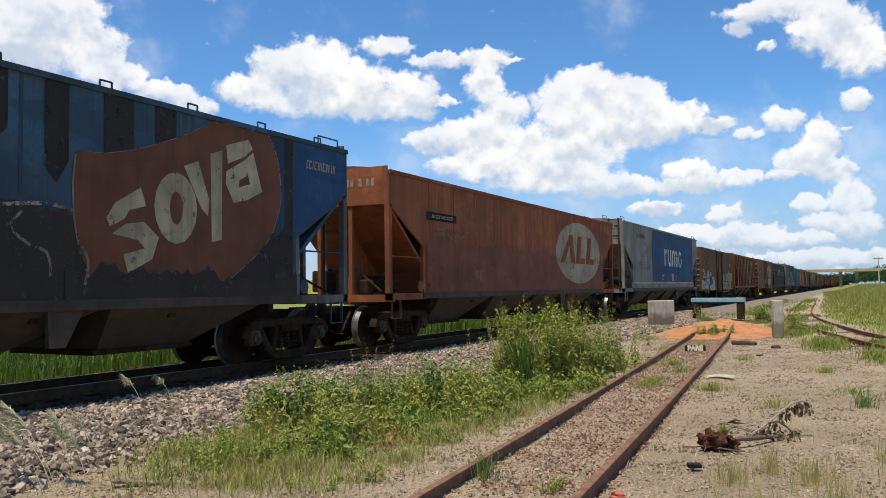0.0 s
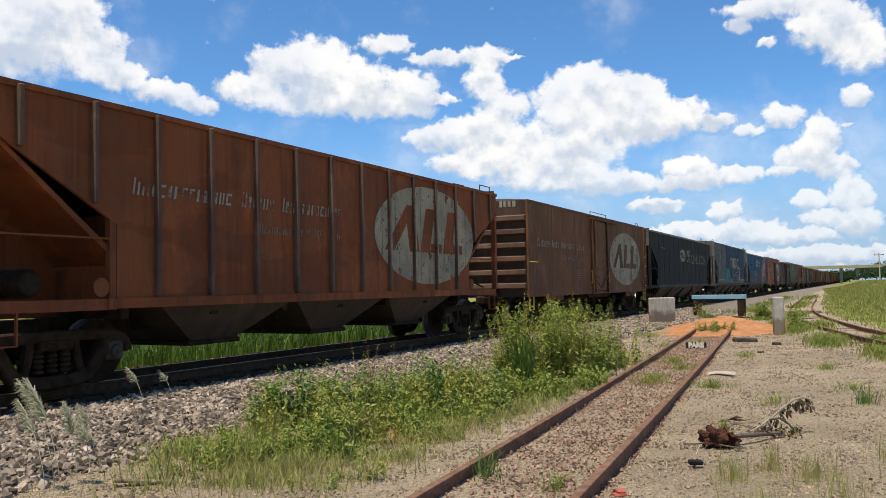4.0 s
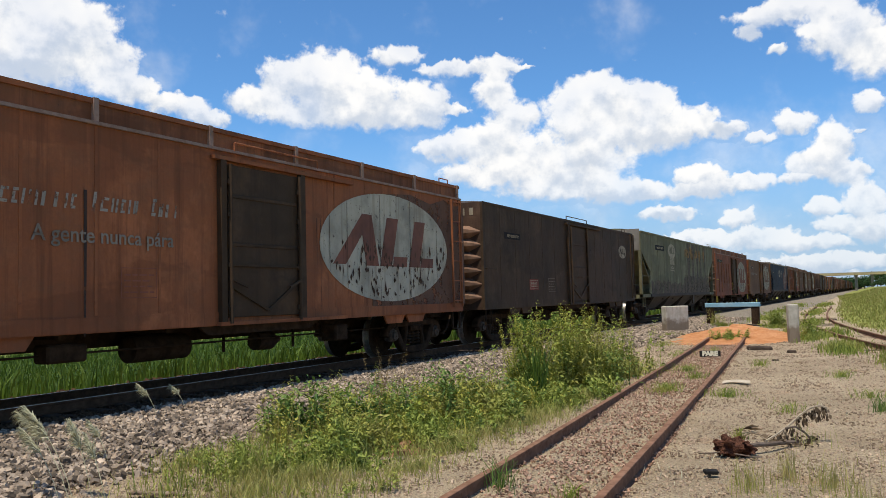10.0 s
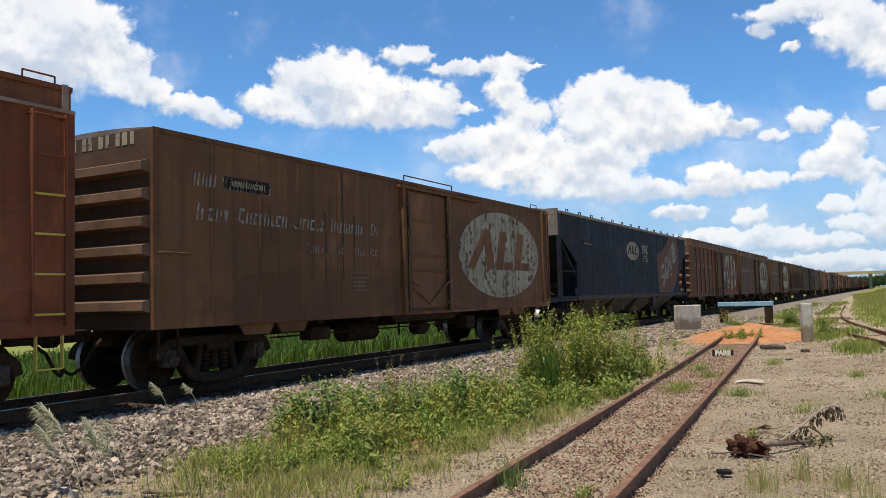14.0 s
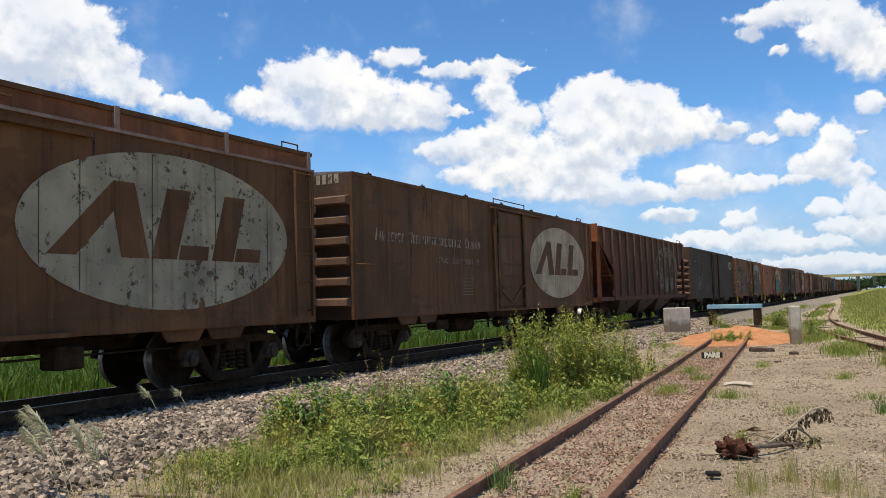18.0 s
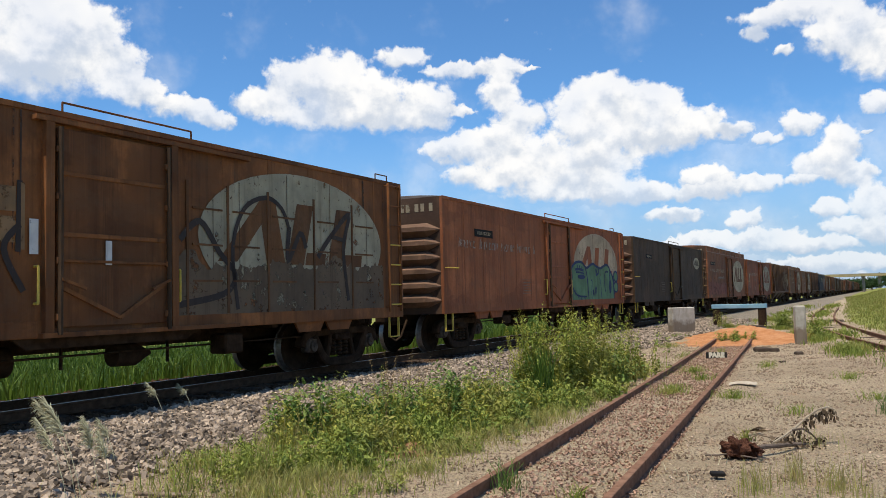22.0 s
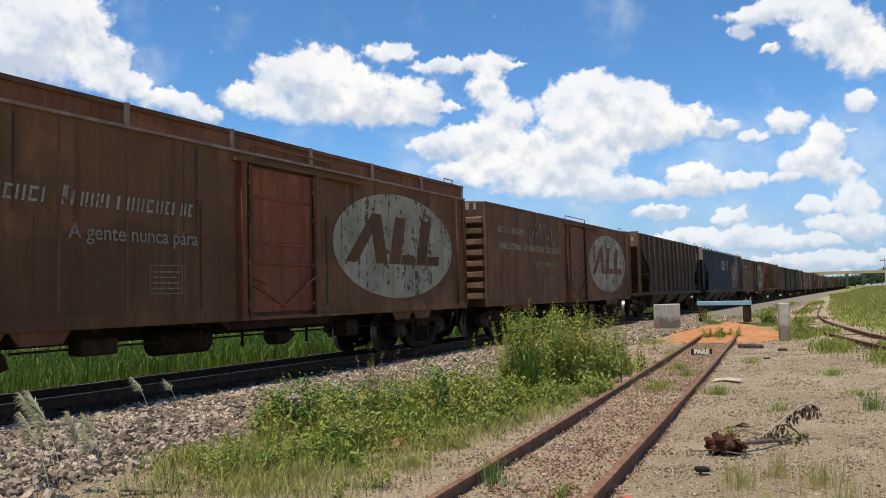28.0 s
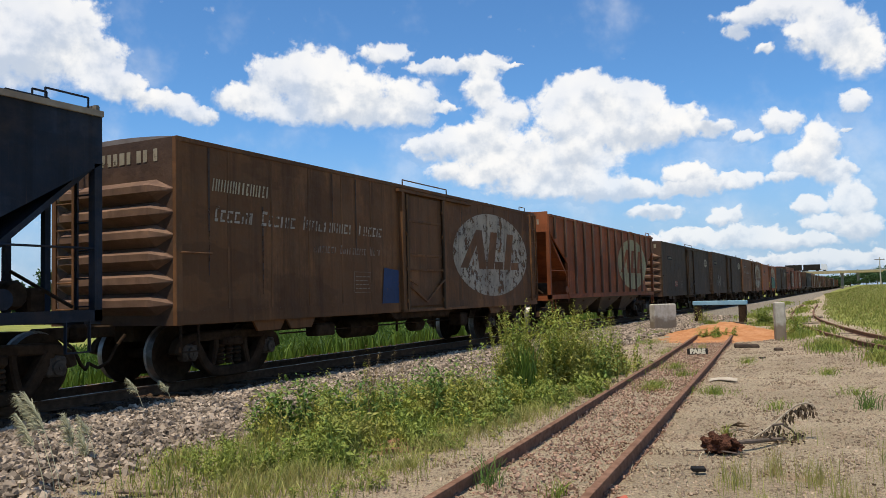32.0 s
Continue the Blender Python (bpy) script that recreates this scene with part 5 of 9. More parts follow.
def tail_number(wg, y, z, hh, seed):
    """Number on the end of a wagon, as plain bars."""
    rng = random.Random(seed)
    s, x = Shape(), -0.35
    while x < 1.05:
        w = hh * rng.uniform(0.42, 0.6)
        s.add([(x, y - 0.006, z), (x + w, y - 0.006, z), (x + w, y - 0.006, z + hh), (x, y - 0.006, z + hh)], [(0, 1, 2, 3)])
        x += w + hh * rng.choice((0.25, 0.25, 0.3, 0.7))
    part("tail_number", s, PALE, wg, "pale number bars on the end")["kind"] = "stuff"


def stencil(wg, h, d, z, paint, w=0.62, hh=0.42):
    """A small framed table of notes, far too small to read, as thin bars."""
    x, s, rng = W + 0.013, Shape(), random.Random(int(d * 100 + z * 10))
    def q(a, b, c, e):
        s.add([(x, a - h, c), (x, b - h, c), (x, b - h, e), (x, a - h, e)], [(0, 1, 2, 3)])
    q(d, d + w, z, z + 0.01), q(d, d + w, z + hh - 0.01, z + hh), q(d, d + 0.01, z + 0.01, z + hh - 0.01), q(d + w - 0.01, d + w, z + 0.01, z + hh - 0.01)
    for k in range(4):
        c = z + 0.07 + k * (hh - 0.1) / 4
        a = d + 0.05
        while a < d + w - 0.12:
            b = min(a + rng.uniform(0.06, 0.16), d + w - 0.05)
            q(a, b, c, c + 0.022)
            a = b + 0.03
    part("stencil_table", s, paint, wg, "small framed stencil reduced to bars")["kind"] = "stuff"


def chips(wg, h, c, z, a, b, seed, n=120):
    """Bare steel where an oval's paint has chipped off in small upright flakes, thickest low down."""
    rng, s, k = random.Random(seed), Shape(), 0
    while k < n:
        u, v = rng.uniform(-1, 1), -1 + 1.05 * rng.random() ** 1.5
        if u * u + v * v > 0.94 or rng.random() < 0.5 * math.sin(5 * u + 1):
            continue
        k += 1
        w, t = rng.uniform(0.012, 0.05), rng.uniform(0.025, 0.10) * (1.6 if rng.random() < 0.15 else 1)
        d, y = c + a * u, z + b * v
        x = W + 0.019
        s.add([(x, d - w - h, y), (x, d - h + rng.uniform(-w, w) / 2, y - t), (x, d + w - h, y + rng.uniform(-t, t) / 3), (x, d - h, y + t)], [(0, 1, 2, 3)])
    part("chipped_paint", s, SEAM, wg, "dark chips in the pale paint")["kind"] = "stuff"


def drips(wg, h, name, d0, d1, z0, z1, material, seed, level=1, label=""):
    """A dirt or paint area over the lower side with a ragged upper edge."""
    rng = random.Random(seed)
    n = int((d1 - d0) / 0.06)
    top, v = [], z1
    for i in range(n + 1):
        v = min(max(0.8 * v + 0.2 * z1 + rng.gauss(0, 0.045), z1 - 0.2), z1 + 0.2)
        top.append((d0 + (d1 - d0) * i / n, v))
    decal(wg, h, name, [(d0, z0), (d1, z0)] + top[::-1], material, level, label)


# ribs get a paler brown that paints in the grazing sun on them
RIB_SUNLIT = weathered("sunlit_rib", (0.17, 0.098, 0.060), (0.12, 0.068, 0.042), wear=0.4, dust=0.5)
SMOKE_BLUE = worn_paint("smoked_blue_paint", (0.060, 0.072, 0.080), 0.7, 0.2)
SMOKE = worn_paint("smoked_paint", (0.150, 0.098, 0.052), 0.35, 0.3)
STREAK = worn_paint("runoff_stain", (0.060, 0.032, 0.018), 0.25, 0.5)
TAN_FILM = worn_paint("tan_film", (0.26, 0.135, 0.055), 0.7, 0.4)
STENCIL_PALE = worn_paint("stencil_paint", (0.27, 0.205, 0.14), 0.7, 0.2)
STENCIL_RED = worn_paint("red_stencil_paint", (0.34, 0.11, 0.06), 0.9, 0.2)
DIRT_BROWN = worn_paint("brown_dirt_film", (0.135, 0.088, 0.045), 0.15, 0.4)
RED_FILM = worn_paint("dull_red_film", (0.26, 0.070, 0.035), 0.35, 0.4)
RUST_FILM = worn_paint("darker_rust_film", (0.22, 0.068, 0.028), 0.55, 0.3)
SPRAY_SMOKY = worn_paint("smoky_blue_white_spray", (0.13, 0.20, 0.23), 0.5, 0.3)
NOTICE = worn_paint("yellow_notice", (0.52, 0.45, 0.20), 1.2, 0.1)
SOOT_FIRM = worn_paint("thick_soot", (0.036, 0.025, 0.016), 0.85, 0.35)
SOOT = worn_paint("black_soot_film", (0.024, 0.018, 0.013), 0.45, 0.5)
ORANGE_SMEAR = worn_paint("orange_paint_smear", (0.34, 0.17, 0.03), 0.1, 0.3)
BROWN_SMEAR = worn_paint("brown_stain", (0.125, 0.082, 0.042), 0.2, 0.6)
PALE_RUSTED = worn_paint("rusted_white_paint", (0.24, 0.175, 0.105), 0.12, 0.3)
PALE_CLEAN = worn_paint("clean_white_paint", (0.74, 0.72, 0.66), 1.3, 0.1)
TAN_RUBBED = worn_paint("rubbed_tan_paint", (0.31, 0.180, 0.078), 0.12, 0.6)
SLATE_NOTICE = worn_paint("slate_grey_paint", (0.044, 0.042, 0.034), 1.3, 0.1)
GREY_BOARD = worn_paint("grey_repaint", (0.15, 0.12, 0.095), 1.1, 0.2)
MOTTO = worn_paint("motto_paint", (0.30, 0.235, 0.165), 0.9, 0.1)
END_DUST = weathered("dust_covered_brown", (0.20, 0.112, 0.068), (0.15, 0.082, 0.052), wear=0.4, dust=0.5)
# end wall darker than its ribs: the shade between them is in the colour
END_SHADE = weathered("shaded_end_brown", (0.105, 0.056, 0.031), (0.072, 0.039, 0.023), wear=0.4, dust=0.2)
END_GREY = weathered("dust_covered_grey", (0.27, 0.23, 0.175), (0.20, 0.17, 0.13), wear=0.3, dust=0.4)


def shield(wg, h, c, paint, white, s=1.0, border=None, dz=0.0):
    """Shield-shaped emblem with plain pale pieces climbing across it; c: its middle from the front end."""
    pts = curved([(-2.10, 3.0), (-1.63, 3.03), (-0.95, 3.21), (-0.10, 3.55), (0.40, 3.84)], False) + curved([(1.78, 3.84), (2.02, 3.45), (2.12, 2.85), (2.04, 2.47), (1.69, 1.91), (0.70, 1.25)], False)
    pts += [(-1.84, 1.25)] + curved([(-2.01, 1.59), (-2.12, 2.09), (-2.15, 2.58)], False)
    put = lambda q, k=1.0: [(c + s * k * u, 2.58 + dz + s * k * (v - 2.58)) for u, v in q]
    decal(wg, h, "shield_border", put(pts, 1.012), border or white, 1, "pale shield border")
    decal(wg, h, "shield_emblem", put(pts), paint, 2, "faded red shield emblem")
    pieces = (([(-1.04, 2.62), (-1.49, 2.36), (-1.63, 2.15), (-1.57, 2.02), (-1.33, 2.15), (-1.24, 2.28), (-0.94, 2.36)], False),
              ([(-1.53, 1.93), (-1.31, 2.08), (-0.98, 2.13), (-0.70, 1.92), (-0.82, 1.60), (-1.26, 1.39), (-1.34, 1.65), (-0.96, 1.75), (-1.08, 1.86)], False),
              ([(-0.21, 3.04), (0.09, 3.15), (0.33, 2.58), (0.31, 2.30), (0.16, 2.42)], False), ([(0.36, 3.31), (0.63, 3.40), (0.62, 1.95), (0.39, 1.90)], False),
              ([(0.72, 3.50), (1.26, 3.67), (1.37, 3.53), (1.17, 3.37), (0.76, 3.20)], False), ([(1.38, 3.48), (1.61, 2.82), (1.24, 2.65), (0.90, 2.57), (0.71, 2.86), (0.72, 3.07), (1.18, 3.32)], False))
    for q, r in pieces:
        decal(wg, h, "emblem_block", put(q), white, 3, "plain pale piece")
    decal(wg, h, "emblem_gap", put([(1.03, 2.96), (1.25, 3.07), (1.29, 2.92), (1.02, 2.84)]), paint, 4)
    band(wg, h, "emblem_ring", c - 0.36 * s, 2.58 + dz - 0.20 * s, (0.43 * s, 0.54 * s), (0.13 * s, 0.25 * s), 0, 360, white, 3, "pale ring")


def word_blocks(wg, h, d, white):
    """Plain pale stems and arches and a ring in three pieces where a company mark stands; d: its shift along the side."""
    def stem(a, b, z0, z1):
        decal(wg, h, "mark_stem", [(d + a, z0), (d + b, z0), (d + b, z1), (d + a, z1)], white, 3, "plain pale stem")
    stem(8.28, 8.53, 2.36, 3.24), stem(9.14, 9.40, 2.68, 3.24), stem(9.75, 10.03, 2.36, 3.24), stem(10.26, 10.52, 2.35, 3.22), stem(10.83, 11.09, 2.34, 2.92), stem(11.39, 11.69, 2.34, 2.92)
    decal(wg, h, "mark_arm", [(d + 8.56, 2.92), (d + 8.72, 3.01), (d + 8.87, 3.04), (d + 8.87, 3.26), (d + 8.72, 3.23), (d + 8.56, 3.13)], white, 3, "short pale arm")
    band(wg, h, "mark_arch", d + 9.575, 2.66, (0.435, 0.33), (0.175, 0.14), 180, 300, white, 3, "pale arch")
    band(wg, h, "mark_arch", d + 10.68, 2.94, (0.41, 0.31), (0.15, 0.15), 3, 112, white, 3, "pale arch")
    band(wg, h, "mark_arch", d + 11.24, 2.94, (0.45, 0.31), (0.15, 0.15), 3, 105, white, 3, "pale arch")
    for t0, k in ((25, (0.06, 0.02)), (145, (-0.02, 0.04)), (265, (0.0, -0.05))):
        band(wg, h, "mark_ring", d + 12.43, 2.78, (0.50, 0.48), (0.31, 0.28), t0, t0 + 108, white, 3, "piece of a pale ring", k)

# ---- the wagons, front to rear ----
WAGONS = []                  # (wagon, y of its middle at 0 s)


def place(made, y):
    wg, h = made
    wg.matrix_basis = pose(XT, y, ZR)
    WAGONS.append((wg, y))
    return wg, h


def lettered(wg, h, seed, paint=None, slogan=True):
    """Two rows of faded company lettering, as bars."""
    bars(wg, h, 0.8, 5.7, 2.54, 0.25, paint or PALE_FAINT, seed, 1, 3)
    if slogan:
        bars(wg, h, 3.4, 5.7, 2.14, 0.17, PALE_GONE, seed + 1, 1, 3)


def slogan(wg, h, paint):
    """The hauliers' motto, still readable."""
    o = part("motto", cached(("motto", paint.name), lambda: text_mesh("A gente nunca p\u00e1ra", 0.29, paint, 0.2)), None, wg, "worn motto lettering")
    o.matrix_basis = pose(W + 0.014, 4.55 - h, 2.2, 90, 0, 90)


# 0 dirty blue hopper
wg, h = place(hopper_wagon(dict(zt=4.07, paint="blue_dirty", hatches=11, label="dirty blue covered hopper wagon with a faded red shield")), 4.4)
shield(wg, h, 13.85, SHIELD_DIRTY, PALE_FIRM, 0.99, PALE_GONE, 0.16)
scrawl(wg, h, 4.5, 9.0, 1.5, 1.2, PALE_FAINT, 3, 0.05)
bars(wg, h, 16.7, 17.6, 3.55, 0.16, PALE, 4)
drips(wg, h, "soot_film", 1.7, 16.3, 1.21, 2.25, SOOT, 61, 0.6, "black soot over the lower side")
decal(wg, h, "blue_end", [(15.95, 2.3), (16.4, 2.3), (18.0, 3.2), (18.0, 4.02), (15.95, 4.02)], BLUE_PANEL, 0.4, "cleaner blue end of the side")
drips(wg, h, "soot_film", 11.6, 16.4, 1.21, 1.56, SOOT_FIRM, 62, 3.6, "black soot over the foot of the side")
drips(wg, h, "soot_film", 5.0, 11.75, 1.21, 2.36, SOOT_FIRM, 87, 0.9)
for k, (d, w, z) in enumerate(((11.3, 0.35, 2.9), (12.2, 0.5, 3.1), (13.1, 0.4, 3.5), (10.3, 0.5, 3.2), (9.0, 0.6, 3.0), (16.05, 0.25, 2.2))):
    decal(wg, h, "soot_run", [(d, z), (d + 0.5 * w, z - 0.2), (d + w, z + 0.1), (d + w, 4.0), (d, 4.0)], SOOT, 0.7 + 0.12 * k, "soot run-off from the roof edge")
drawn(wg, h, [(10.75, 2.36), (11.3, 2.42), (11.85, 2.36)], 0.05, PALE_FAINT, 1.6), drawn(wg, h, [(11.0, 2.3), (10.85, 2.1), (11.1, 1.9), (11.35, 1.8), (11.4, 1.5)], 0.04, PALE_GONE, 1.6), drawn(wg, h, [(11.85, 1.9), (11.95, 1.7), (11.9, 1.4)], 0.04, PALE_GONE, 3.8)
# 1 rust-orange hopper
wg, h = place(hopper_wagon(dict(zt=3.90, paint="rust_orange", label="rust-orange covered hopper wagon with a worn pale oval")), 24.08)
plate(wg, h, 1.72, 3.3, 2.93, 0.20, 5)
emblem(wg, h, 13.48, 2.52, 2.6, 1.10, PALE_OCHRE, PAINT["rust_orange"])
drips(wg, h, "darker_film", 1.7, 16.35, 1.21, 2.42, RUST_FILM, 63, 0.6, "darker rust film with a ragged edge")
bars(wg, h, 2.1, 3.9, 2.6, 0.16, PALE_GONE, 6), bars(wg, h, 4.4, 5.0, 1.5, 0.28, PALE_GONE, 7)
# 2 grey and blue hopper
wg, h = place(hopper_wagon(dict(zt=4.17, paint="grey", front_ladder=True, ladder="dark", label="grey and blue covered hopper wagon with pale block lettering")), 43.94)
decal(wg, h, "blue_panel", [(5.55, 1.52), (16.3, 1.52), (16.45, 2.4), (16.5, 4.13), (5.62, 4.13), (5.42, 3.4), (5.38, 2.9), (5.42, 2.2)], BLUE_PANEL, 1, "blue painted panel")
decal(wg, h, "white_line", [(1.7, 1.42), (16.3, 1.42), (16.3, 1.50), (1.7, 1.50)], PALE_FIRM, 2, "white painted line")
word_blocks(wg, h, 0.0, PALE_CLEAN)
decal(wg, h, "notice", [(10.05, 1.57), (10.6, 1.57), (10.6, 1.96), (10.05, 1.96)], NOTICE, 2, "small yellow notice"), stencil(wg, h, 10.1, 1.6, SPRAY_DARK, 0.45, 0.3)
for k in range(3):
    bars(wg, h, 7.55, 8.1, 1.6 + 0.11 * k, 0.05, PALE_CLEAN, 36 + k, 2), bars(wg, h, 10.9, 11.4, 1.6 + 0.11 * k, 0.05, PALE_FAINT, 39 + k, 2)
bars(wg, h, 2.3, 3.9, 3.56, 0.20, SPRAY_DARK, 8)
for k in range(4):
    bars(wg, h, 2.6, 3.6, 2.1 + 0.1 * k, 0.05, SPRAY_DARK, 20 + k), bars(wg, h, 4.0, 4.9, 2.1 + 0.1 * k, 0.05, SPRAY_DARK, 30 + k)
# 3 brown boxcar with white and cream graffiti
wg, h = place(box_wagon(dict(zt=3.81, paint="brown", label="brown boxcar with white and cream graffiti")), 61.94)
decal(wg, h, "repaint_strip", [(1.15, 2.76), (3.1, 2.76), (3.1, 3.02), (1.15, 3.02)], GREY_BOARD, 0.6, "grey repaint strip behind the number plate")
plate(wg, h, 1.55, 2.7, 2.78, 0.22, 9)
for pts in ([(0.15, 1.05), (0.15, 1.60), (0.53, 1.70), (0.5, 2.37), (0.89, 2.40), (1.29, 2.26), (1.64, 2.02), (1.60, 1.95), (1.88, 1.77), (1.95, 1.08)],
            [(1.99, 1.08), (1.93, 1.77), (2.19, 2.13), (2.58, 2.32), (2.90, 2.29), (3.17, 2.05), (3.23, 1.41), (2.95, 1.38), (2.92, 1.02), (2.64, 1.02), (2.55, 1.07)],
            [(3.36, 1.95), (4.13, 1.96), (4.15, 2.17), (3.36, 2.19)],
            [(3.14, 1.33), (4.15, 1.33), (4.13, 1.65), (4.45, 1.86), (4.87, 1.91), (5.25, 1.83), (5.5, 1.65), (5.52, 1.52), (5.6, 1.5), (5.6, 0.97), (3.57, 0.97)]):
    decal(wg, h, "sprayed_shape", pts, SPRAY_WHITE, 3, "sprayed white shape")
for pts, w in (([(0.71, 1.87), (0.65, 2.08), (1.01, 2.10), (1.12, 1.75)], 0.10), ([(0.56, 1.71), (1.9, 1.74)], 0.11), ([(1.34, 1.70), (1.32, 1.33)], 0.08), ([(0.60, 1.39), (0.66, 1.22), (0.85, 1.13), (1.06, 1.22)], 0.09),
               ([(1.93, 1.78), (2.02, 1.5), (1.98, 1.08)], 0.09), ([(2.33, 1.72), (2.6, 1.81), (2.95, 1.76)], 0.10), ([(2.19, 1.39), (2.38, 1.50), (2.55, 1.35), (2.64, 1.07)], 0.10), ([(0.95, 1.62), (1.25, 1.62)], 0.12), ([(1.40, 1.62), (1.66, 1.62)], 0.14),
               ([(1.12, 1.9), (1.4, 1.93), (1.75, 1.95)], 0.05), ([(4.58, 1.62), (4.9, 1.70), (5.3, 1.76)], 0.02), ([(2.25, 1.98), (2.95, 1.98)], 0.02), ([(2.25, 1.56), (2.95, 1.56)], 0.02), ([(0.2, 1.3), (1.9, 1.3)], 0.015)):
    drawn(wg, h, pts, w, SPRAY_DARK, 4.5)
decal(wg, h, "sprayed_patch", curved([(4.18, 1.55), (4.40, 1.66), (4.62, 1.63), (4.68, 1.50), (4.58, 1.40), (4.40, 1.42)]), SPRAY_DARK, 4.5)
decal(wg, h, "notice_panel", [(3.25, 1.36), (4.13, 1.36), (4.13, 1.92), (3.25, 1.92)], SPRAY_DARK, 4, "black notice panel"), stencil(wg, h, 3.35, 1.42, PALE_FIRM, 0.7, 0.36)
decal(wg, h, "yellow_dot", ellipse(1.83, 2.51, 0.05, 0.06, 12), YELLOW, 2, "yellow paint dot")
for pts in ([(8.76, 0.97), (8.74, 1.35), (9.0, 1.3), (9.15, 1.6), (9.10, 1.96), (9.35, 2.16), (9.72, 2.24), (10.05, 2.15), (10.34, 1.95), (10.5, 1.6), (10.68, 1.55), (10.72, 0.97)],
            [(10.78, 0.95), (10.80, 2.05), (11.0, 2.28), (11.20, 2.28), (11.31, 2.14), (11.9, 2.22), (12.05, 2.39), (12.69, 2.42), (12.84, 2.28), (14.40, 2.31), (14.32, 1.65), (13.80, 1.58), (13.75, 0.97), (12.6, 0.97)]):
    decal(wg, h, "sprayed_shape", pts, SPRAY_CREAM, 3, "sprayed cream shape")
    drawn(wg, h, pts + [pts[0]], 0.06, SPRAY_DARK, 4.5, False, "sprayed_outline", "sprayed dark outline")
for pts, w in (([(9.15, 1.60), (10.55, 1.61)], 0.07), ([(9.42, 1.62), (9.5, 1.85), (9.75, 2.10), (10.1, 2.16)], 0.05), ([(10.1, 2.14), (10.4, 1.9), (10.5, 1.65)], 0.06), ([(9.35, 1.6), (9.42, 1.35), (9.75, 1.38), (9.8, 1.58)], 0.08), ([(10.1, 1.55), (10.1, 1.25), (10.45, 1.3)], 0.06), ([(9.0, 1.3), (9.7, 1.18), (10.0, 1.25)], 0.04),
               ([(11.31, 2.14), (11.33, 1.6), (11.27, 0.97)], 0.06), ([(10.82, 1.75), (11.3, 1.80)], 0.05), ([(11.45, 1.52), (12.0, 1.6), (12.45, 1.52)], 0.06), ([(12.86, 2.25), (12.80, 1.75), (12.45, 1.45)], 0.07), ([(13.04, 2.25), (12.95, 1.6), (13.0, 1.0)], 0.06), ([(11.9, 1.25), (12.2, 1.38), (12.45, 1.2), (12.5, 0.97)], 0.09), ([(11.4, 1.78), (12.8, 1.76)], 0.02), ([(11.4, 1.2), (13.7, 1.24)], 0.02)):
    drawn(wg, h, pts, w, SPRAY_DARK, 4.5)
for k in range(5):
    drawn(wg, h, [(9.1 + 0.32 * k, 2.28 + 0.1 * (k % 2)), (9.08 + 0.34 * k, 2.46 + 0.12 * (k % 2))], 0.03, PALE_FAINT, 4.5, False)
scrawl(wg, h, 6.95, 8.2, 2.1, 0.7, PALE_FAINT, 66, 0.04, 17, 8)
emblem(wg, h, 13.43, 2.81, 0.47, 0.17, PALE_FAINT, PAINT["brown"], 5)
# 4 orange-brown ribbed hopper
wg, h = place(hopper_wagon(dict(zt=3.87, paint="orange_brown", ribbed=True, label="orange-brown ribbed hopper wagon with a pale oval")), 78.25)
emblem(wg, h, 11.02, 2.5, 2.45, 1.14, PALE, PAINT["orange_brown"]), rib_oval(wg, h, 11.02, 2.5, 2.45, 1.14, PALE)
bars(wg, h, 2.2, 7.3, 2.66, 0.25, PALE_FAINT, 10, 1, 3), bars(wg, h, 4.9, 7.3, 2.25, 0.17, PALE_GONE, 11, 1, 3)
# 5 brown boxcar
wg, h = place(box_wagon(dict(zt=3.95, paint="tan_brown", ends="bar", yellow=True, label="rusty brown boxcar with a large pale oval", L=15.4)), 95.9)
oval(wg, h, PALE, PAINT["brown"])
lettered(wg, h, 12)
# 6 black hopper
wg, h = place(hopper_wagon(dict(zt=3.92, paint="black", pale_roof=True, label="black covered hopper wagon with small pale marks")), 113.8)
plate(wg, h, 2.3, 3.5, 3.05, 0.18, 13)
emblem(wg, h, 8.18, 2.86, 0.83, 0.36, PALE, PAINT["black"])
rail_mark(wg, h, 9.45, 2.84, PALE_FAINT)
for k, d in enumerate((10.95, 12.05, 13.1, 15.3)):
    for u in (0.0, 0.52):
        decal(wg, h, "mark_stem", [(d + u, 2.46), (d + u + 0.09, 2.46), (d + u + 0.09, 3.0), (d + u, 3.0)], PALE, 1, "thin pale stem")
    decal(wg, h, "mark_bar", [(d + 0.12, 2.46 + 0.22 * (k % 2)), (d + 0.49, 2.46 + 0.22 * (k % 2)), (d + 0.49, 2.52 + 0.22 * (k % 2)), (d + 0.12, 2.52 + 0.22 * (k % 2))], PALE, 1)
band(wg, h, "mark_ring", 14.58, 2.73, (0.42, 0.28), (0.34, 0.22), 40, 330, PALE, 1, "thin open ring")
# 7 sooty grey and blue hopper with teal graffiti
wg, h = place(hopper_wagon(dict(zt=4.14, paint="grey_dark", front_ladder=True, label="sooty grey and blue hopper wagon with teal graffiti")), 133.73)
decal(wg, h, "blue_panel", [(5.75, 1.50), (16.2, 1.50), (16.6, 4.1), (5.6, 4.1)], BLUE_SOOTY, 1, "sooty blue painted panel")
word_blocks(wg, h, -0.22, PALE_FIRM)
body = [(4.39, 1.32), (4.40, 1.7), (4.48, 2.03), (4.74, 2.37), (5.20, 2.46), (5.62, 2.40), (6.3, 2.36), (7.03, 2.38), (7.42, 2.17), (7.70, 1.75), (7.84, 1.32)]
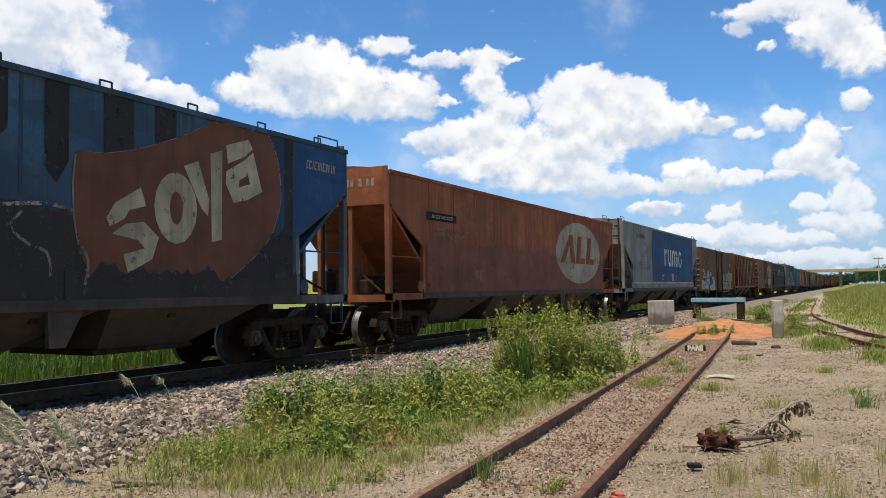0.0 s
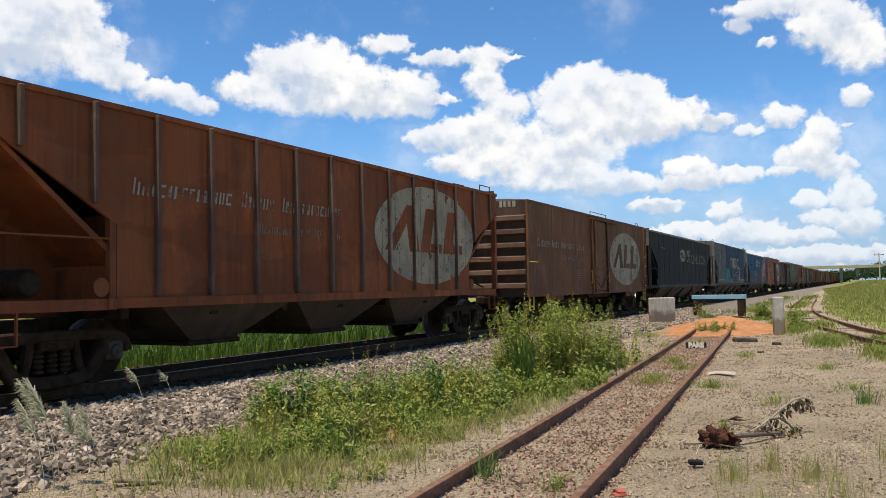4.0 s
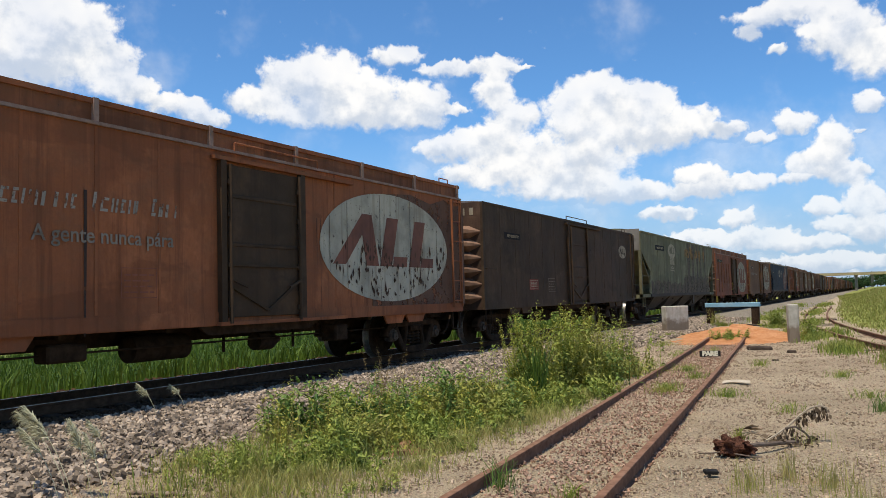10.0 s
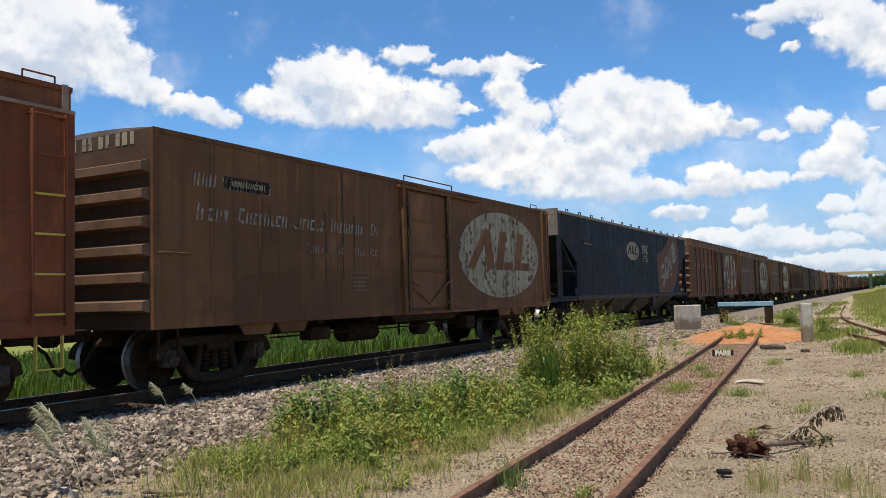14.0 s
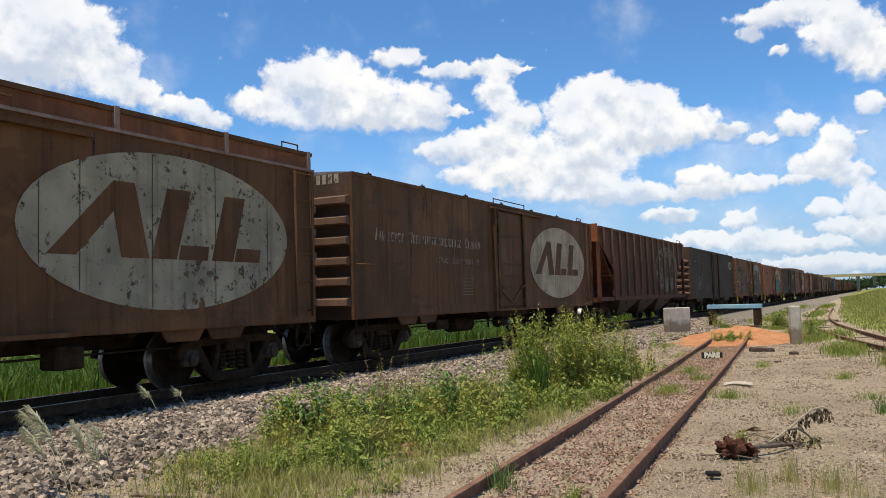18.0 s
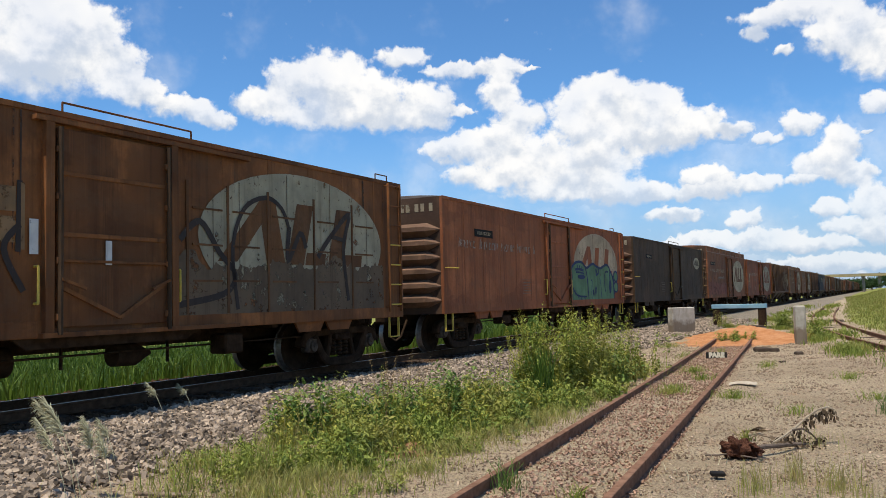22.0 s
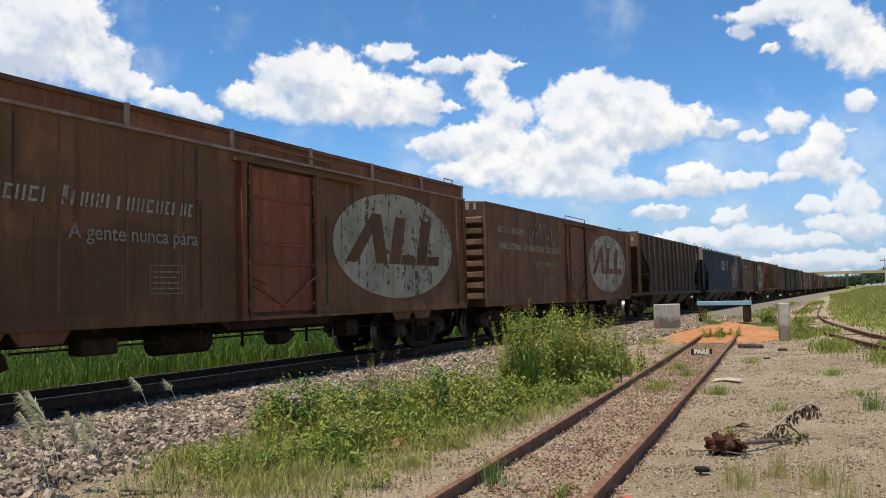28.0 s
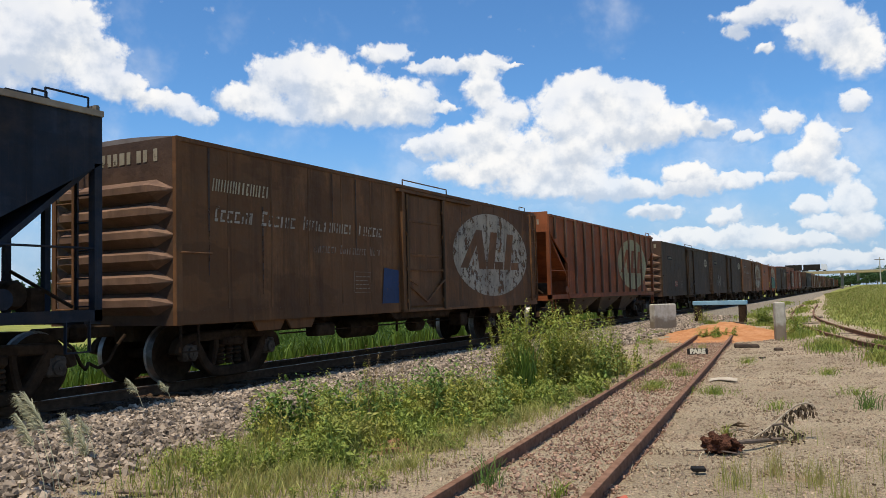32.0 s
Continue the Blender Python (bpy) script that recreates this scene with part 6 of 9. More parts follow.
decal(wg, h, "sprayed_shape", body, SPRAY_TEAL, 3, "sprayed teal shape"), drawn(wg, h, body, 0.07, SPRAY_DARK, 4.5, True, "sprayed_outline", "sprayed dark outline")
for pts, w in (([(5.64, 2.38), (5.55, 1.9), (5.63, 1.35)], 0.07), ([(6.2, 2.36), (6.45, 2.15), (6.5, 1.35)], 0.06), ([(7.05, 2.3), (6.84, 2.1), (6.96, 1.42)], 0.06), ([(4.95, 2.22), (5.2, 2.10), (5.5, 2.08)], 0.08), ([(4.9, 2.0), (5.0, 1.8), (5.18, 1.85)], 0.10), ([(4.5, 1.45), (4.8, 1.62), (5.1, 1.55), (5.55, 1.38)], 0.05), ([(7.0, 1.42), (7.5, 1.5), (7.7, 1.42)], 0.04)):
    drawn(wg, h, pts, w, SPRAY_DARK, 4.5)
decal(wg, h, "sprayed_shape", [(8.6, 1.32), (8.75, 2.2), (9.1, 2.5), (9.9, 2.48), (10.25, 2.31), (10.48, 1.82), (10.73, 2.09), (10.75, 2.5), (11.12, 2.59), (11.62, 2.58), (11.7, 2.22), (11.52, 2.09), (11.52, 1.83), (12.0, 1.84), (12.2, 1.69), (12.41, 1.32)], BLUE_SOOTY, 3.4, "sprayed dark blue shape")
for pts, w in (([(8.6, 1.32), (8.72, 2.1), (9.0, 2.5), (9.35, 2.5), (9.6, 2.2), (9.45, 1.75), (9.3, 1.32)], 0.06), ([(9.75, 2.5), (9.95, 2.46), (10.25, 2.31), (10.40, 2.0), (10.48, 1.80), (10.75, 1.82), (10.86, 1.7), (10.91, 1.31)], 0.06), ([(10.48, 1.82), (10.73, 2.09), (10.72, 2.45), (10.85, 2.57), (11.62, 2.60), (11.68, 2.40), (11.66, 2.16), (11.5, 2.08), (11.21, 2.08)], 0.06),
               ([(11.52, 2.06), (11.52, 1.84), (11.36, 1.74), (11.38, 1.31)], 0.07), ([(11.40, 1.72), (11.66, 1.78), (11.86, 1.6), (11.92, 1.31)], 0.05), ([(11.7, 1.76), (11.95, 1.86), (12.10, 1.6), (12.10, 1.31)], 0.05), ([(12.05, 1.72), (12.25, 1.66), (12.40, 1.5), (12.41, 1.31)], 0.05), ([(10.0, 1.85), (10.1, 1.6), (10.12, 1.31)], 0.10)):
    drawn(wg, h, pts, w, PALE_FIRM, 4.8, True, "sprayed_line", "sprayed white line")
for k in range(4):
    scrawl(wg, h, 12.7, 13.6, 1.52 + 0.24 * k, 0.24, PALE_CLEAN, 17 + k, 0.035, 5, 9)
drawn(wg, h, arc(13.25, 2.2, 0.3, 0.26, 200, -20, 12), 0.04, PALE_CLEAN, 5, False), drawn(wg, h, [(13.0, 2.35), (12.85, 2.5), (13.1, 2.52), (13.05, 2.38)], 0.04, PALE_CLEAN, 5)
stencil(wg, h, 11.94, 1.53, PALE_FAINT, 0.6, 0.3)
for k in range(3):
    bars(wg, h, 14.4, 16.1, 1.6 + 0.08 * k, 0.05, PALE_FAINT, 57 + k, 3)
decal(wg, h, "white_line", [(1.7, 1.42), (16.3, 1.42), (16.3, 1.50), (1.7, 1.50)], PALE_FIRM, 2, "white painted line")
bars(wg, h, 2.3, 3.9, 3.5, 0.20, SPRAY_DARK, 118)
# 8 clean blue hopper with the shield
wg, h = place(hopper_wagon(dict(zt=3.92, paint="blue", pale_roof=True, label="blue covered hopper wagon with an orange shield")), 153.1)
shield(wg, h, 13.9, SHIELD, PALE_FIRM, 0.98)
emblem(wg, h, 7.87, 3.1, 0.88, 0.35, PALE_FIRM, PAINT["blue"])
rail_mark(wg, h, 9.32, 3.08, PALE_FIRM)
plate(wg, h, 2.0, 3.55, 2.9, 0.2, 19)
drips(wg, h, "smoke_film", 1.75, 16.3, 1.21, 2.22, SMOKE_BLUE, 83, 0.5, "smoky grey film over the lower side")
for pts, w in (([(1.9, 2.1), (2.3, 2.35), (2.5, 1.8), (2.2, 1.3)], 0.10), ([(2.6, 2.3), (3.0, 1.7), (3.2, 2.3), (3.3, 1.4)], 0.10), ([(3.6, 2.3), (3.5, 1.4), (4.2, 1.5)], 0.12), ([(4.4, 2.3), (4.9, 2.2), (4.5, 1.8), (5.0, 1.4)], 0.10), ([(5.2, 1.3), (5.4, 2.2), (5.9, 2.3), (6.3, 1.9)], 0.12), ([(5.6, 2.5), (6.2, 2.3), (6.9, 2.0), (7.2, 1.87)], 0.13), ([(5.4, 2.1), (6.1, 1.9), (6.8, 1.35)], 0.16), ([(5.9, 1.6), (6.5, 1.42), (6.7, 1.25)], 0.12)):
    drawn(wg, h, pts, w, SPRAY_SMOKY, 4, True, "sprayed_line", "smoky blue-white sprayed stroke")
for pts, w in (([(7.7, 1.25), (7.6, 1.8), (7.85, 2.2), (8.3, 2.36), (9.0, 2.3), (9.0, 1.6), (8.9, 1.25)], 0.10), ([(8.2, 1.25), (8.25, 1.6), (8.45, 1.7), (8.5, 1.25)], 0.16), ([(10.9, 1.3), (11.0, 2.1), (11.35, 2.25), (11.7, 2.2)], 0.12)):
    drawn(wg, h, pts, w, SPRAY_DARK, 3, True, "sprayed_line", "soft dark sprayed stroke")
for d, z in ((6.63, 2.04), (6.97, 2.19), (7.08, 1.88), (9.17, 1.86), (10.07, 1.92)):
    decal(wg, h, "sticker", [(d - 0.06, z - 0.045), (d + 0.06, z - 0.045), (d + 0.06, z + 0.045), (d - 0.06, z + 0.045)], PALE_CLEAN, 5, "small white sticker")
drawn(wg, h, [(7.1, 2.13), (7.55, 2.12), (7.55, 1.4)], 0.025, PALE_FAINT, 5, False)
scrawl(wg, h, 10.05, 11.75, 1.35, 0.6, PALE_FAINT, 20, 0.025, 5, 9), scrawl(wg, h, 7.75, 8.5, 1.3, 0.75, PALE_FAINT, 75, 0.02, 5, 7), bars(wg, h, 9.0, 9.35, 1.36, 0.06, PALE_FAINT, 76)
bars(wg, h, 16.5, 17.3, 3.52, 0.14, PALE_FIRM, 84)
# 9 rust-red raised boxcar
wg, h = place(box_wagon(dict(zt=4.02, raised=True, paint="salmon", door_paint="dark", stencil=STENCIL_RED, label="rust-red boxcar with raised roof boards, dark door")), 170.98)
plate(wg, h, 1.2, 2.6, 2.95, 0.2, 21), lettered(wg, h, 22, PALE_FAINT, False), slogan(wg, h, MOTTO)
oval(wg, h, PALE_CHIPPED, RED_STROKE)
decal(wg, h, "brown_film", [(11.0, 1.12), (15.2, 1.12), (15.2, 3.55), (14.6, 3.5), (14.2, 3.62), (13.5, 3.45), (12.6, 3.58), (11.6, 3.5), (11.1, 3.3), (11.25, 2.4), (10.9, 1.7)], BROWN_FILM, 0.4, "brown film over the red paint")
chips(wg, h, 11.75, 2.36, 2.45, 1.08, 93)
# 10 dark boxcar
wg, h = place(box_wagon(dict(zt=3.79, paint="dark", label="dark brown boxcar with a small pale oval")), 187.33)
emblem(wg, h, 13.4, 2.95, 0.56, 0.26, PALE, PAINT["dark"])
plate(wg, h, 1.4, 2.55, 2.88, 0.18, 23), decal(wg, h, "red_patch", [(3.18, 1.44), (3.9, 1.44), (3.9, 1.76), (3.18, 1.76)], RED_PATCH, 0.5, "small red notice patch"), stencil(wg, h, 3.22, 1.47, PALE_FIRM, 0.62, 0.26)
# 11 grey-green hopper
wg, h = place(hopper_wagon(dict(zt=4.02, paint="green_grey", label="streaked grey-green covered hopper wagon")), 205.3)
plate(wg, h, 2.66, 4.5, 3.28, 0.24, 25)
emblem(wg, h, 6.2, 3.34, 0.86, 0.36, PALE_FIRM, PAINT["green_grey"])
rail_mark(wg, h, 5.72, 2.66, PALE_FIRM)
drips(wg, h, "dirt_film", 1.7, 16.35, 1.21, 1.75, DIRT_BROWN, 79, 0.3)
drips(wg, h, "dirt_film", 9.0, 16.35, 1.21, 2.1, DIRT_BROWN, 64, 0.6, "brown dirt film with a ragged edge")
for k, (d, w) in enumerate(((9.9, 1.0), (11.15, 0.9), (12.5, 0.7), (13.5, 0.6), (14.9, 0.6))):
    decal(wg, h, "brown_stain", [(d + 0.2, 2.1 - 0.2 * (k % 3)), (d + 0.8 * w, 2.2), (d + w, 3.93), (d + 0.1, 3.95)], BROWN_SMEAR, 0.8 + 0.35 * k, "brown run-off stain")
    decal(wg, h, "paint_smear", blob(80 + k, d, 3.38, w * 0.5, 0.26 + 0.05 * (k % 2), 30, 0.35), ORANGE_SMEAR, 3 + 0.5 * (k % 2), "flaked orange paint smear")
# 12 red-brown raised boxcar
wg, h = place(box_wagon(dict(zt=4.06, raised=True, paint="red", door_paint="dark", yellow=True, label="red-brown boxcar with raised roof boards, dark door")), 222.93)
plate(wg, h, 0.85, 2.63, 3.16, 0.19, 27)
emblem(wg, h, 11.65, 2.25, 2.35, 1.18, PALE_WORN, PAINT["red"])
for d in (1.17, 2.28, 3.35, 4.39, 5.43):
    part("side_rib", Shape().box(W + 0.015, d - h, 2.45 if d > 3 else 2.2, 0.05, 0.055, 1.35 if d > 3 else 2.0, None, 0.012), PAINT["rust_brown"], wg, "raised side rib")
# 13 brown boxcar
wg, h = place(box_wagon(dict(zt=3.80, paint="tan_brown", ends="bar", label="brown boxcar with a large worn oval")), 239.25)
oval(wg, h, PALE_WORN, PAINT["tan_brown"])
bars(wg, h, 0.75, 2.5, 3.05, 0.2, PALE_FAINT, 28), plate(wg, h, 1.4, 2.45, 3.06, 0.2, 68), lettered(wg, h, 29)
# 14 dark blue hopper
wg, h = place(hopper_wagon(dict(zt=3.92, paint="blue_dark", hatches=14, pale_roof=True, label="dark blue covered hopper wagon with a worn shield")), 256.9)
shield(wg, h, 14.3, SHIELD_DIRTY, PALE_FAINT, 0.98)
emblem(wg, h, 8.3, 2.95, 0.9, 0.38, PALE, PAINT["blue_dark"]), rail_mark(wg, h, 9.7, 2.88, PALE_FAINT)
plate(wg, h, 2.1, 3.3, 2.9, 0.18, 31)
# 15 raised boxcar with red posts
wg, h = place(box_wagon(dict(zt=4.02, raised=True, paint="brown", label="brown boxcar with red side posts")), 274.87)
emblem(wg, h, 11.95, 2.36, 2.55, 1.20, PALE_OCHRE, PAINT["tan_brown"]), lettered(wg, h, 32, PALE)
decal(wg, h, "tan_patch", [(8.95, 2.35), (9.53, 2.42), (10.76, 2.95), (10.78, 3.6), (8.95, 3.6)], TAN_FILM, 0.5, "worn tan repaint")
decal(wg, h, "flaked_patch", curved([(9.6, 1.3), (9.9, 2.0), (10.6, 2.2), (10.75, 1.6), (10.5, 1.15)]), BROWN_SMEAR, 3, "flaked brown patch")
for d, w in ((1.3, 0.3), (2.4, 0.28), (3.5, 0.28), (4.7, 0.3), (5.8, 0.28), (11.78, 0.34), (12.95, 0.24), (14.05, 0.26)):
    part("post", Shape().box(W + 0.02, d - h, 2.36, 0.06, w, 2.5, None, 0.012), PAINT["red"], wg, "red side post")
for d0, d1, z0, z1 in ((10.5, 11.62, 1.12, 1.66), (8.9, 14.6, 0.98, 1.14), (12.1, 12.8, 1.14, 1.35)):
    decal(wg, h, "red_patch", [(d0, z0), (d1, z0 + 0.02), (d1 - 0.05, z1), (d0 + 0.03, z1 - 0.03)], RED_PATCH, 4, "blotchy red repaint")
decal(wg, h, "white_tape", [(9.77, 1.92), (9.85, 1.92), (9.85, 2.55), (9.77, 2.55)], PALE_CLEAN, 5), decal(wg, h, "sticker", [(10.75, 1.4), (10.9, 1.4), (10.9, 1.5), (10.75, 1.5)], PALE_CLEAN, 5)
drips(wg, h, "rust_film", 8.9, 10.2, 2.4, 3.4, RUST_FILM, 77, 2)
# 16 raised boxcar
wg, h = place(box_wagon(dict(zt=4.0, raised=True, paint="brown", ends="bar", label="brown boxcar with raised roof boards and oval")), 291.15)
oval(wg, h, PALE, PAINT["brown"]), lettered(wg, h, 34)
decal(wg, h, "red_patch", [(3.9, 1.35), (5.0, 1.35), (5.0, 1.75), (3.9, 1.75)], RED_PATCH, 1)
# 17 boxcar with roof brackets
wg, h = place(box_wagon(dict(zt=3.85, paint="brown", ends="bar", cleats=7, label="rusty brown boxcar with a pale oval")), 307.45)
oval(wg, h, PALE_FIRM, PAINT["brown"]), lettered(wg, h, 36, PALE_FAINT)
# 18 red-brown ribbed hopper
wg, h = place(hopper_wagon(dict(zt=3.87, paint="red_dull", ribbed=True, label="red-brown ribbed hopper wagon with a ghost oval")), 323.6)
emblem(wg, h, 11.0, 2.45, 2.4, 1.1, PALE_RUSTED, PAINT["red_dull"]), rib_oval(wg, h, 11.0, 2.45, 2.4, 1.1, PALE_RUSTED)
# 19 dark boxcar
wg, h = place(box_wagon(dict(zt=3.83, paint="dark", roof_rail=False, label="dark grey-brown boxcar with scratched scrawl", L=15.05)), 340.43)
plate(wg, h, 0.75, 1.95, 2.95, 0.24, 38), emblem(wg, h, 13.87, 3.1, 0.68, 0.28, PALE_FIRM, PAINT["dark"])
scrawl(wg, h, 1.9, 3.6, 1.35, 1.0, PALE_FAINT, 39, 0.035, 1, 12)
# 20 brown boxcar with faded graffiti
wg, h = place(box_wagon(dict(zt=3.77, paint="umber", yellow=True, label="rusty brown boxcar with faded graffiti and yellow irons")), 357.17)
plate(wg, h, 1.0, 2.6, 2.85, 0.24, 40), emblem(wg, h, 11.7, 2.36, 2.53, 1.18, PALE_OCHRE, PAINT["brown"])
drips(wg, h, "grey_film", 8.75, 14.3, 1.14, 1.95, SMOKE, 85, 2.6, "smoky grey film")
for d0, d1, rows in ((0.75, 2.05, (1.22, 1.62, 2.04, 2.36, 2.68)), (3.52, 4.30, (1.30, 1.60, 1.92, 2.36, 2.74)), (5.60, 6.28, (2.05, 2.42, 2.78))):
    for k in range(len(rows) - 1):
        mid = (d0 + d1) / 2
        for a, b in ((d0 + 0.03, mid - 0.02), (mid + 0.02, d1 - 0.03)):
            decal(wg, h, "rubbed_panel", [(a, rows[k] + 0.03), (b, rows[k] + 0.03), (b, rows[k + 1] - 0.03), (a, rows[k + 1] - 0.03)], TAN_RUBBED, 1.2 + 0.4 * (k % 2), "rubbed tan paint panel")
    for d in (d0, d1):
        drawn(wg, h, [(d, rows[0] - 0.08), (d + 0.02, rows[-1] + 0.05)], 0.07, SPRAY_BROWN, 2, False, "sprayed_outline", "faded dark outline")
    drawn(wg, h, [(d1 + 0.06, rows[0] - 0.05), (d1 + 0.06, rows[-1] + 0.03)], 0.05, TAN_RUBBED, 2.4, False, "sprayed_line", "faded tan line")
band(wg, h, "sprayed_ring", 2.9, 2.50, (0.58, 0.52), (0.34, 0.36), 0, 360, SPRAY_BROWN, 1.8, "faded dark sprayed ring")
band(wg, h, "sprayed_ring", 2.9, 2.38, (0.40, 0.42), (0.34, 0.36), 170, 370, PALE_OCHRE, 2.6, "faded pale inner ring")
decal(wg, h, "sprayed_patch", ellipse(2.82, 2.38, 0.10, 0.20, 18), SPRAY_BROWN, 2.2)
decal(wg, h, "notice_board", [(2.27, 1.28), (3.26, 1.28), (3.26, 1.90), (2.27, 1.90)], SLATE_NOTICE, 0.9, "slate grey painted notice")
stencil(wg, h, 2.42, 1.38, PALE_FIRM, 0.66, 0.36)
for pts, w in (([(4.9, 1.35), (5.1, 1.9), (5.45, 2.45), (5.55, 2.0), (5.62, 1.3)], 0.07), ([(5.0, 1.85), (5.5, 1.9)], 0.06), ([(3.5, 2.25), (3.85, 2.2), (4.05, 2.0)], 0.07), ([(6.3, 2.3), (6.1, 2.0), (6.35, 1.5)], 0.08)):
    drawn(wg, h, pts, w, SPRAY_BROWN, 3, True, "sprayed_line", "faded dark stroke")
decal(wg, h, "grey_patch", [(4.52, 0.93), (5.29, 0.93), (5.29, 1.10), (4.52, 1.10)], SLATE_NOTICE, 1)
for pts, w in (([(8.8, 2.25), (9.2, 2.55), (9.6, 2.1), (9.95, 1.75), (9.7, 1.45), (8.8, 1.3)], 0.10), ([(10.01, 1.2), (9.9, 2.17), (10.17, 2.82), (10.7, 3.05), (11.1, 2.9), (11.3, 2.55)], 0.08), ([(11.3, 2.6), (11.25, 2.0), (11.6, 2.5), (11.76, 2.25)], 0.10), ([(12.1, 2.1), (12.5, 2.5), (13.1, 2.95), (12.9, 2.3), (13.04, 1.3)], 0.10), ([(12.5, 2.5), (12.9, 2.45)], 0.08)):
    drawn(wg, h, pts, w, SPRAY_BROWN, 4, True, "sprayed_line", "dark sprayed stroke")
for k, d in enumerate((8.95, 9.8, 10.75, 12.0, 13.2)):
    part("panel_rib", Shape().box(W + 0.012, d - h, 2.15, 0.03, 0.045, 2.0), PAINT["brown"], wg)
    for z in (1.65, 2.2, 2.75):
        part("panel_rib", Shape().box(W + 0.010, d + 0.42 - h, z, 0.028, 0.62, 0.03), PAINT["brown"], wg)
decal(wg, h, "white_tape", [(6.42, 1.95), (6.54, 1.95), (6.54, 2.38), (6.42, 2.38)], PALE_CLEAN, 4), decal(wg, h, "white_tape", [(7.46, 1.84), (7.56, 1.84), (7.56, 2.16), (7.46, 2.16)], PALE_CLEAN, 20)
# 21 salmon boxcar with green graffiti
wg, h = place(box_wagon(dict(zt=3.72, paint="salmon", yellow=True, label="salmon-red boxcar with green graffiti")), 374.1)
oval(wg, h, PALE_FIRM, PAINT["salmon"])
body = [(8.73, 1.14), (8.74, 1.6), (8.80, 2.0), (8.95, 2.22), (9.3, 2.38), (9.7, 2.43), (10.05, 2.40), (10.46, 2.24), (10.95, 2.36), (11.25, 2.40), (11.47, 2.34), (12.02, 2.26), (12.45, 2.34), (12.80, 2.40), (13.1, 2.33), (13.23, 2.2), (13.44, 2.06), (13.62, 1.7), (13.68, 1.14)]
decal(wg, h, "sprayed_shape", body, SPRAY_GREEN, 3, "sprayed green shape"), drawn(wg, h, body, 0.09, SPRAY_BLUE, 4.5, True, "sprayed_outline", "sprayed dark blue outline")
for pts, w in (([(10.25, 2.33), (10.50, 1.95), (10.63, 1.14)], 0.08), ([(9.29, 2.16), (9.7, 2.18), (10.15, 2.14)], 0.09), ([(9.35, 2.07), (9.8, 2.07), (10.2, 2.03)], 0.06), ([(9.01, 1.54), (9.25, 1.36), (9.6, 1.27), (10.0, 1.25), (10.44, 1.24)], 0.06), ([(10.94, 1.80), (11.06, 1.78), (10.97, 1.4), (11.0, 1.14)], 0.05),
               ([(11.74, 2.32), (11.84, 2.1), (11.5, 1.99)], 0.07), ([(11.97, 1.9), (12.06, 1.6), (12.1, 1.18)], 0.05), ([(13.0, 2.14), (12.65, 2.12), (12.5, 1.85), (12.58, 1.4)], 0.06), ([(13.23, 2.2), (13.20, 1.9), (13.24, 1.7)], 0.12), ([(13.45, 2.05), (13.7, 1.75), (13.75, 1.3)], 0.10)):
    drawn(wg, h, pts, w, SPRAY_BLUE, 4.5)
for k in range(9):
    drawn(wg, h, [(9.1 + 0.15 * k, 1.58 - 0.30 * min(1, k / 4) ** 0.8), (9.05 + 0.15 * k, 1.40 - 0.26 * min(1, k / 4) ** 0.8)], 0.035, SPRAY_BLUE, 4.7, False)
for d, z, a, b in ((9.90, 1.92, 0.40, 0.08), (9.5, 2.27, 0.05, 0.05), (9.75, 2.27, 0.05, 0.05), (9.98, 2.25, 0.04, 0.05), (8.93, 1.93, 0.06, 0.10), (8.90, 1.66, 0.06, 0.09), (11.55, 2.14, 0.08, 0.11), (13.22, 1.60, 0.16, 0.25)):
    decal(wg, h, "sprayed_patch", ellipse(d, z, a, b, 18), SPRAY_BLUE, 4.4)
for d, z in ((13.95, 1.98), (13.95, 1.58)):
    decal(wg, h, "sprayed_shape", ellipse(d, z, 0.26, 0.19, 22), SPRAY_GREEN, 4.6, "small sprayed green ring"), drawn(wg, h, ellipse(d, z, 0.26, 0.19, 22) + [(d + 0.26, z)], 0.07, SPRAY_BLUE, 5)
scrawl(wg, h, 11.0, 11.6, 1.2, 0.4, SPRAY_BLUE, 86, 0.05, 5, 7)
plate(wg, h, 1.7, 2.8, 2.85, 0.2, 42), lettered(wg, h, 43, PALE_FAINT, False)
# 22 dark boxcar
wg, h = place(box_wagon(dict(zt=3.70, paint="dark", yellow=True, stencil=STENCIL_PALE, label="dark brown boxcar with a small pale oval")), 390.82)
emblem(wg, h, 13.1, 2.9, 0.8, 0.32, PALE_FIRM, PAINT["dark"]), plate(wg, h, 2.0, 3.1, 2.85, 0.18, 44)
# 23 raised boxcar
wg, h = place(box_wagon(dict(zt=4.04, raised=True, paint="rust_brown", label="rusty brown boxcar with raised roof boards and oval")), 407.22)
drips(wg, h, "red_film", 0.3, 6.5, 1.02, 1.9, RED_FILM, 78, 0.5, "reddish film over the lower side"), oval(wg, h, PALE_FIRM, PAINT["tan_brown"]), lettered(wg, h, 45, PALE, False), slogan(wg, h, MOTTO), plate(wg, h, 1.0, 2.6, 2.95, 0.2, 46)
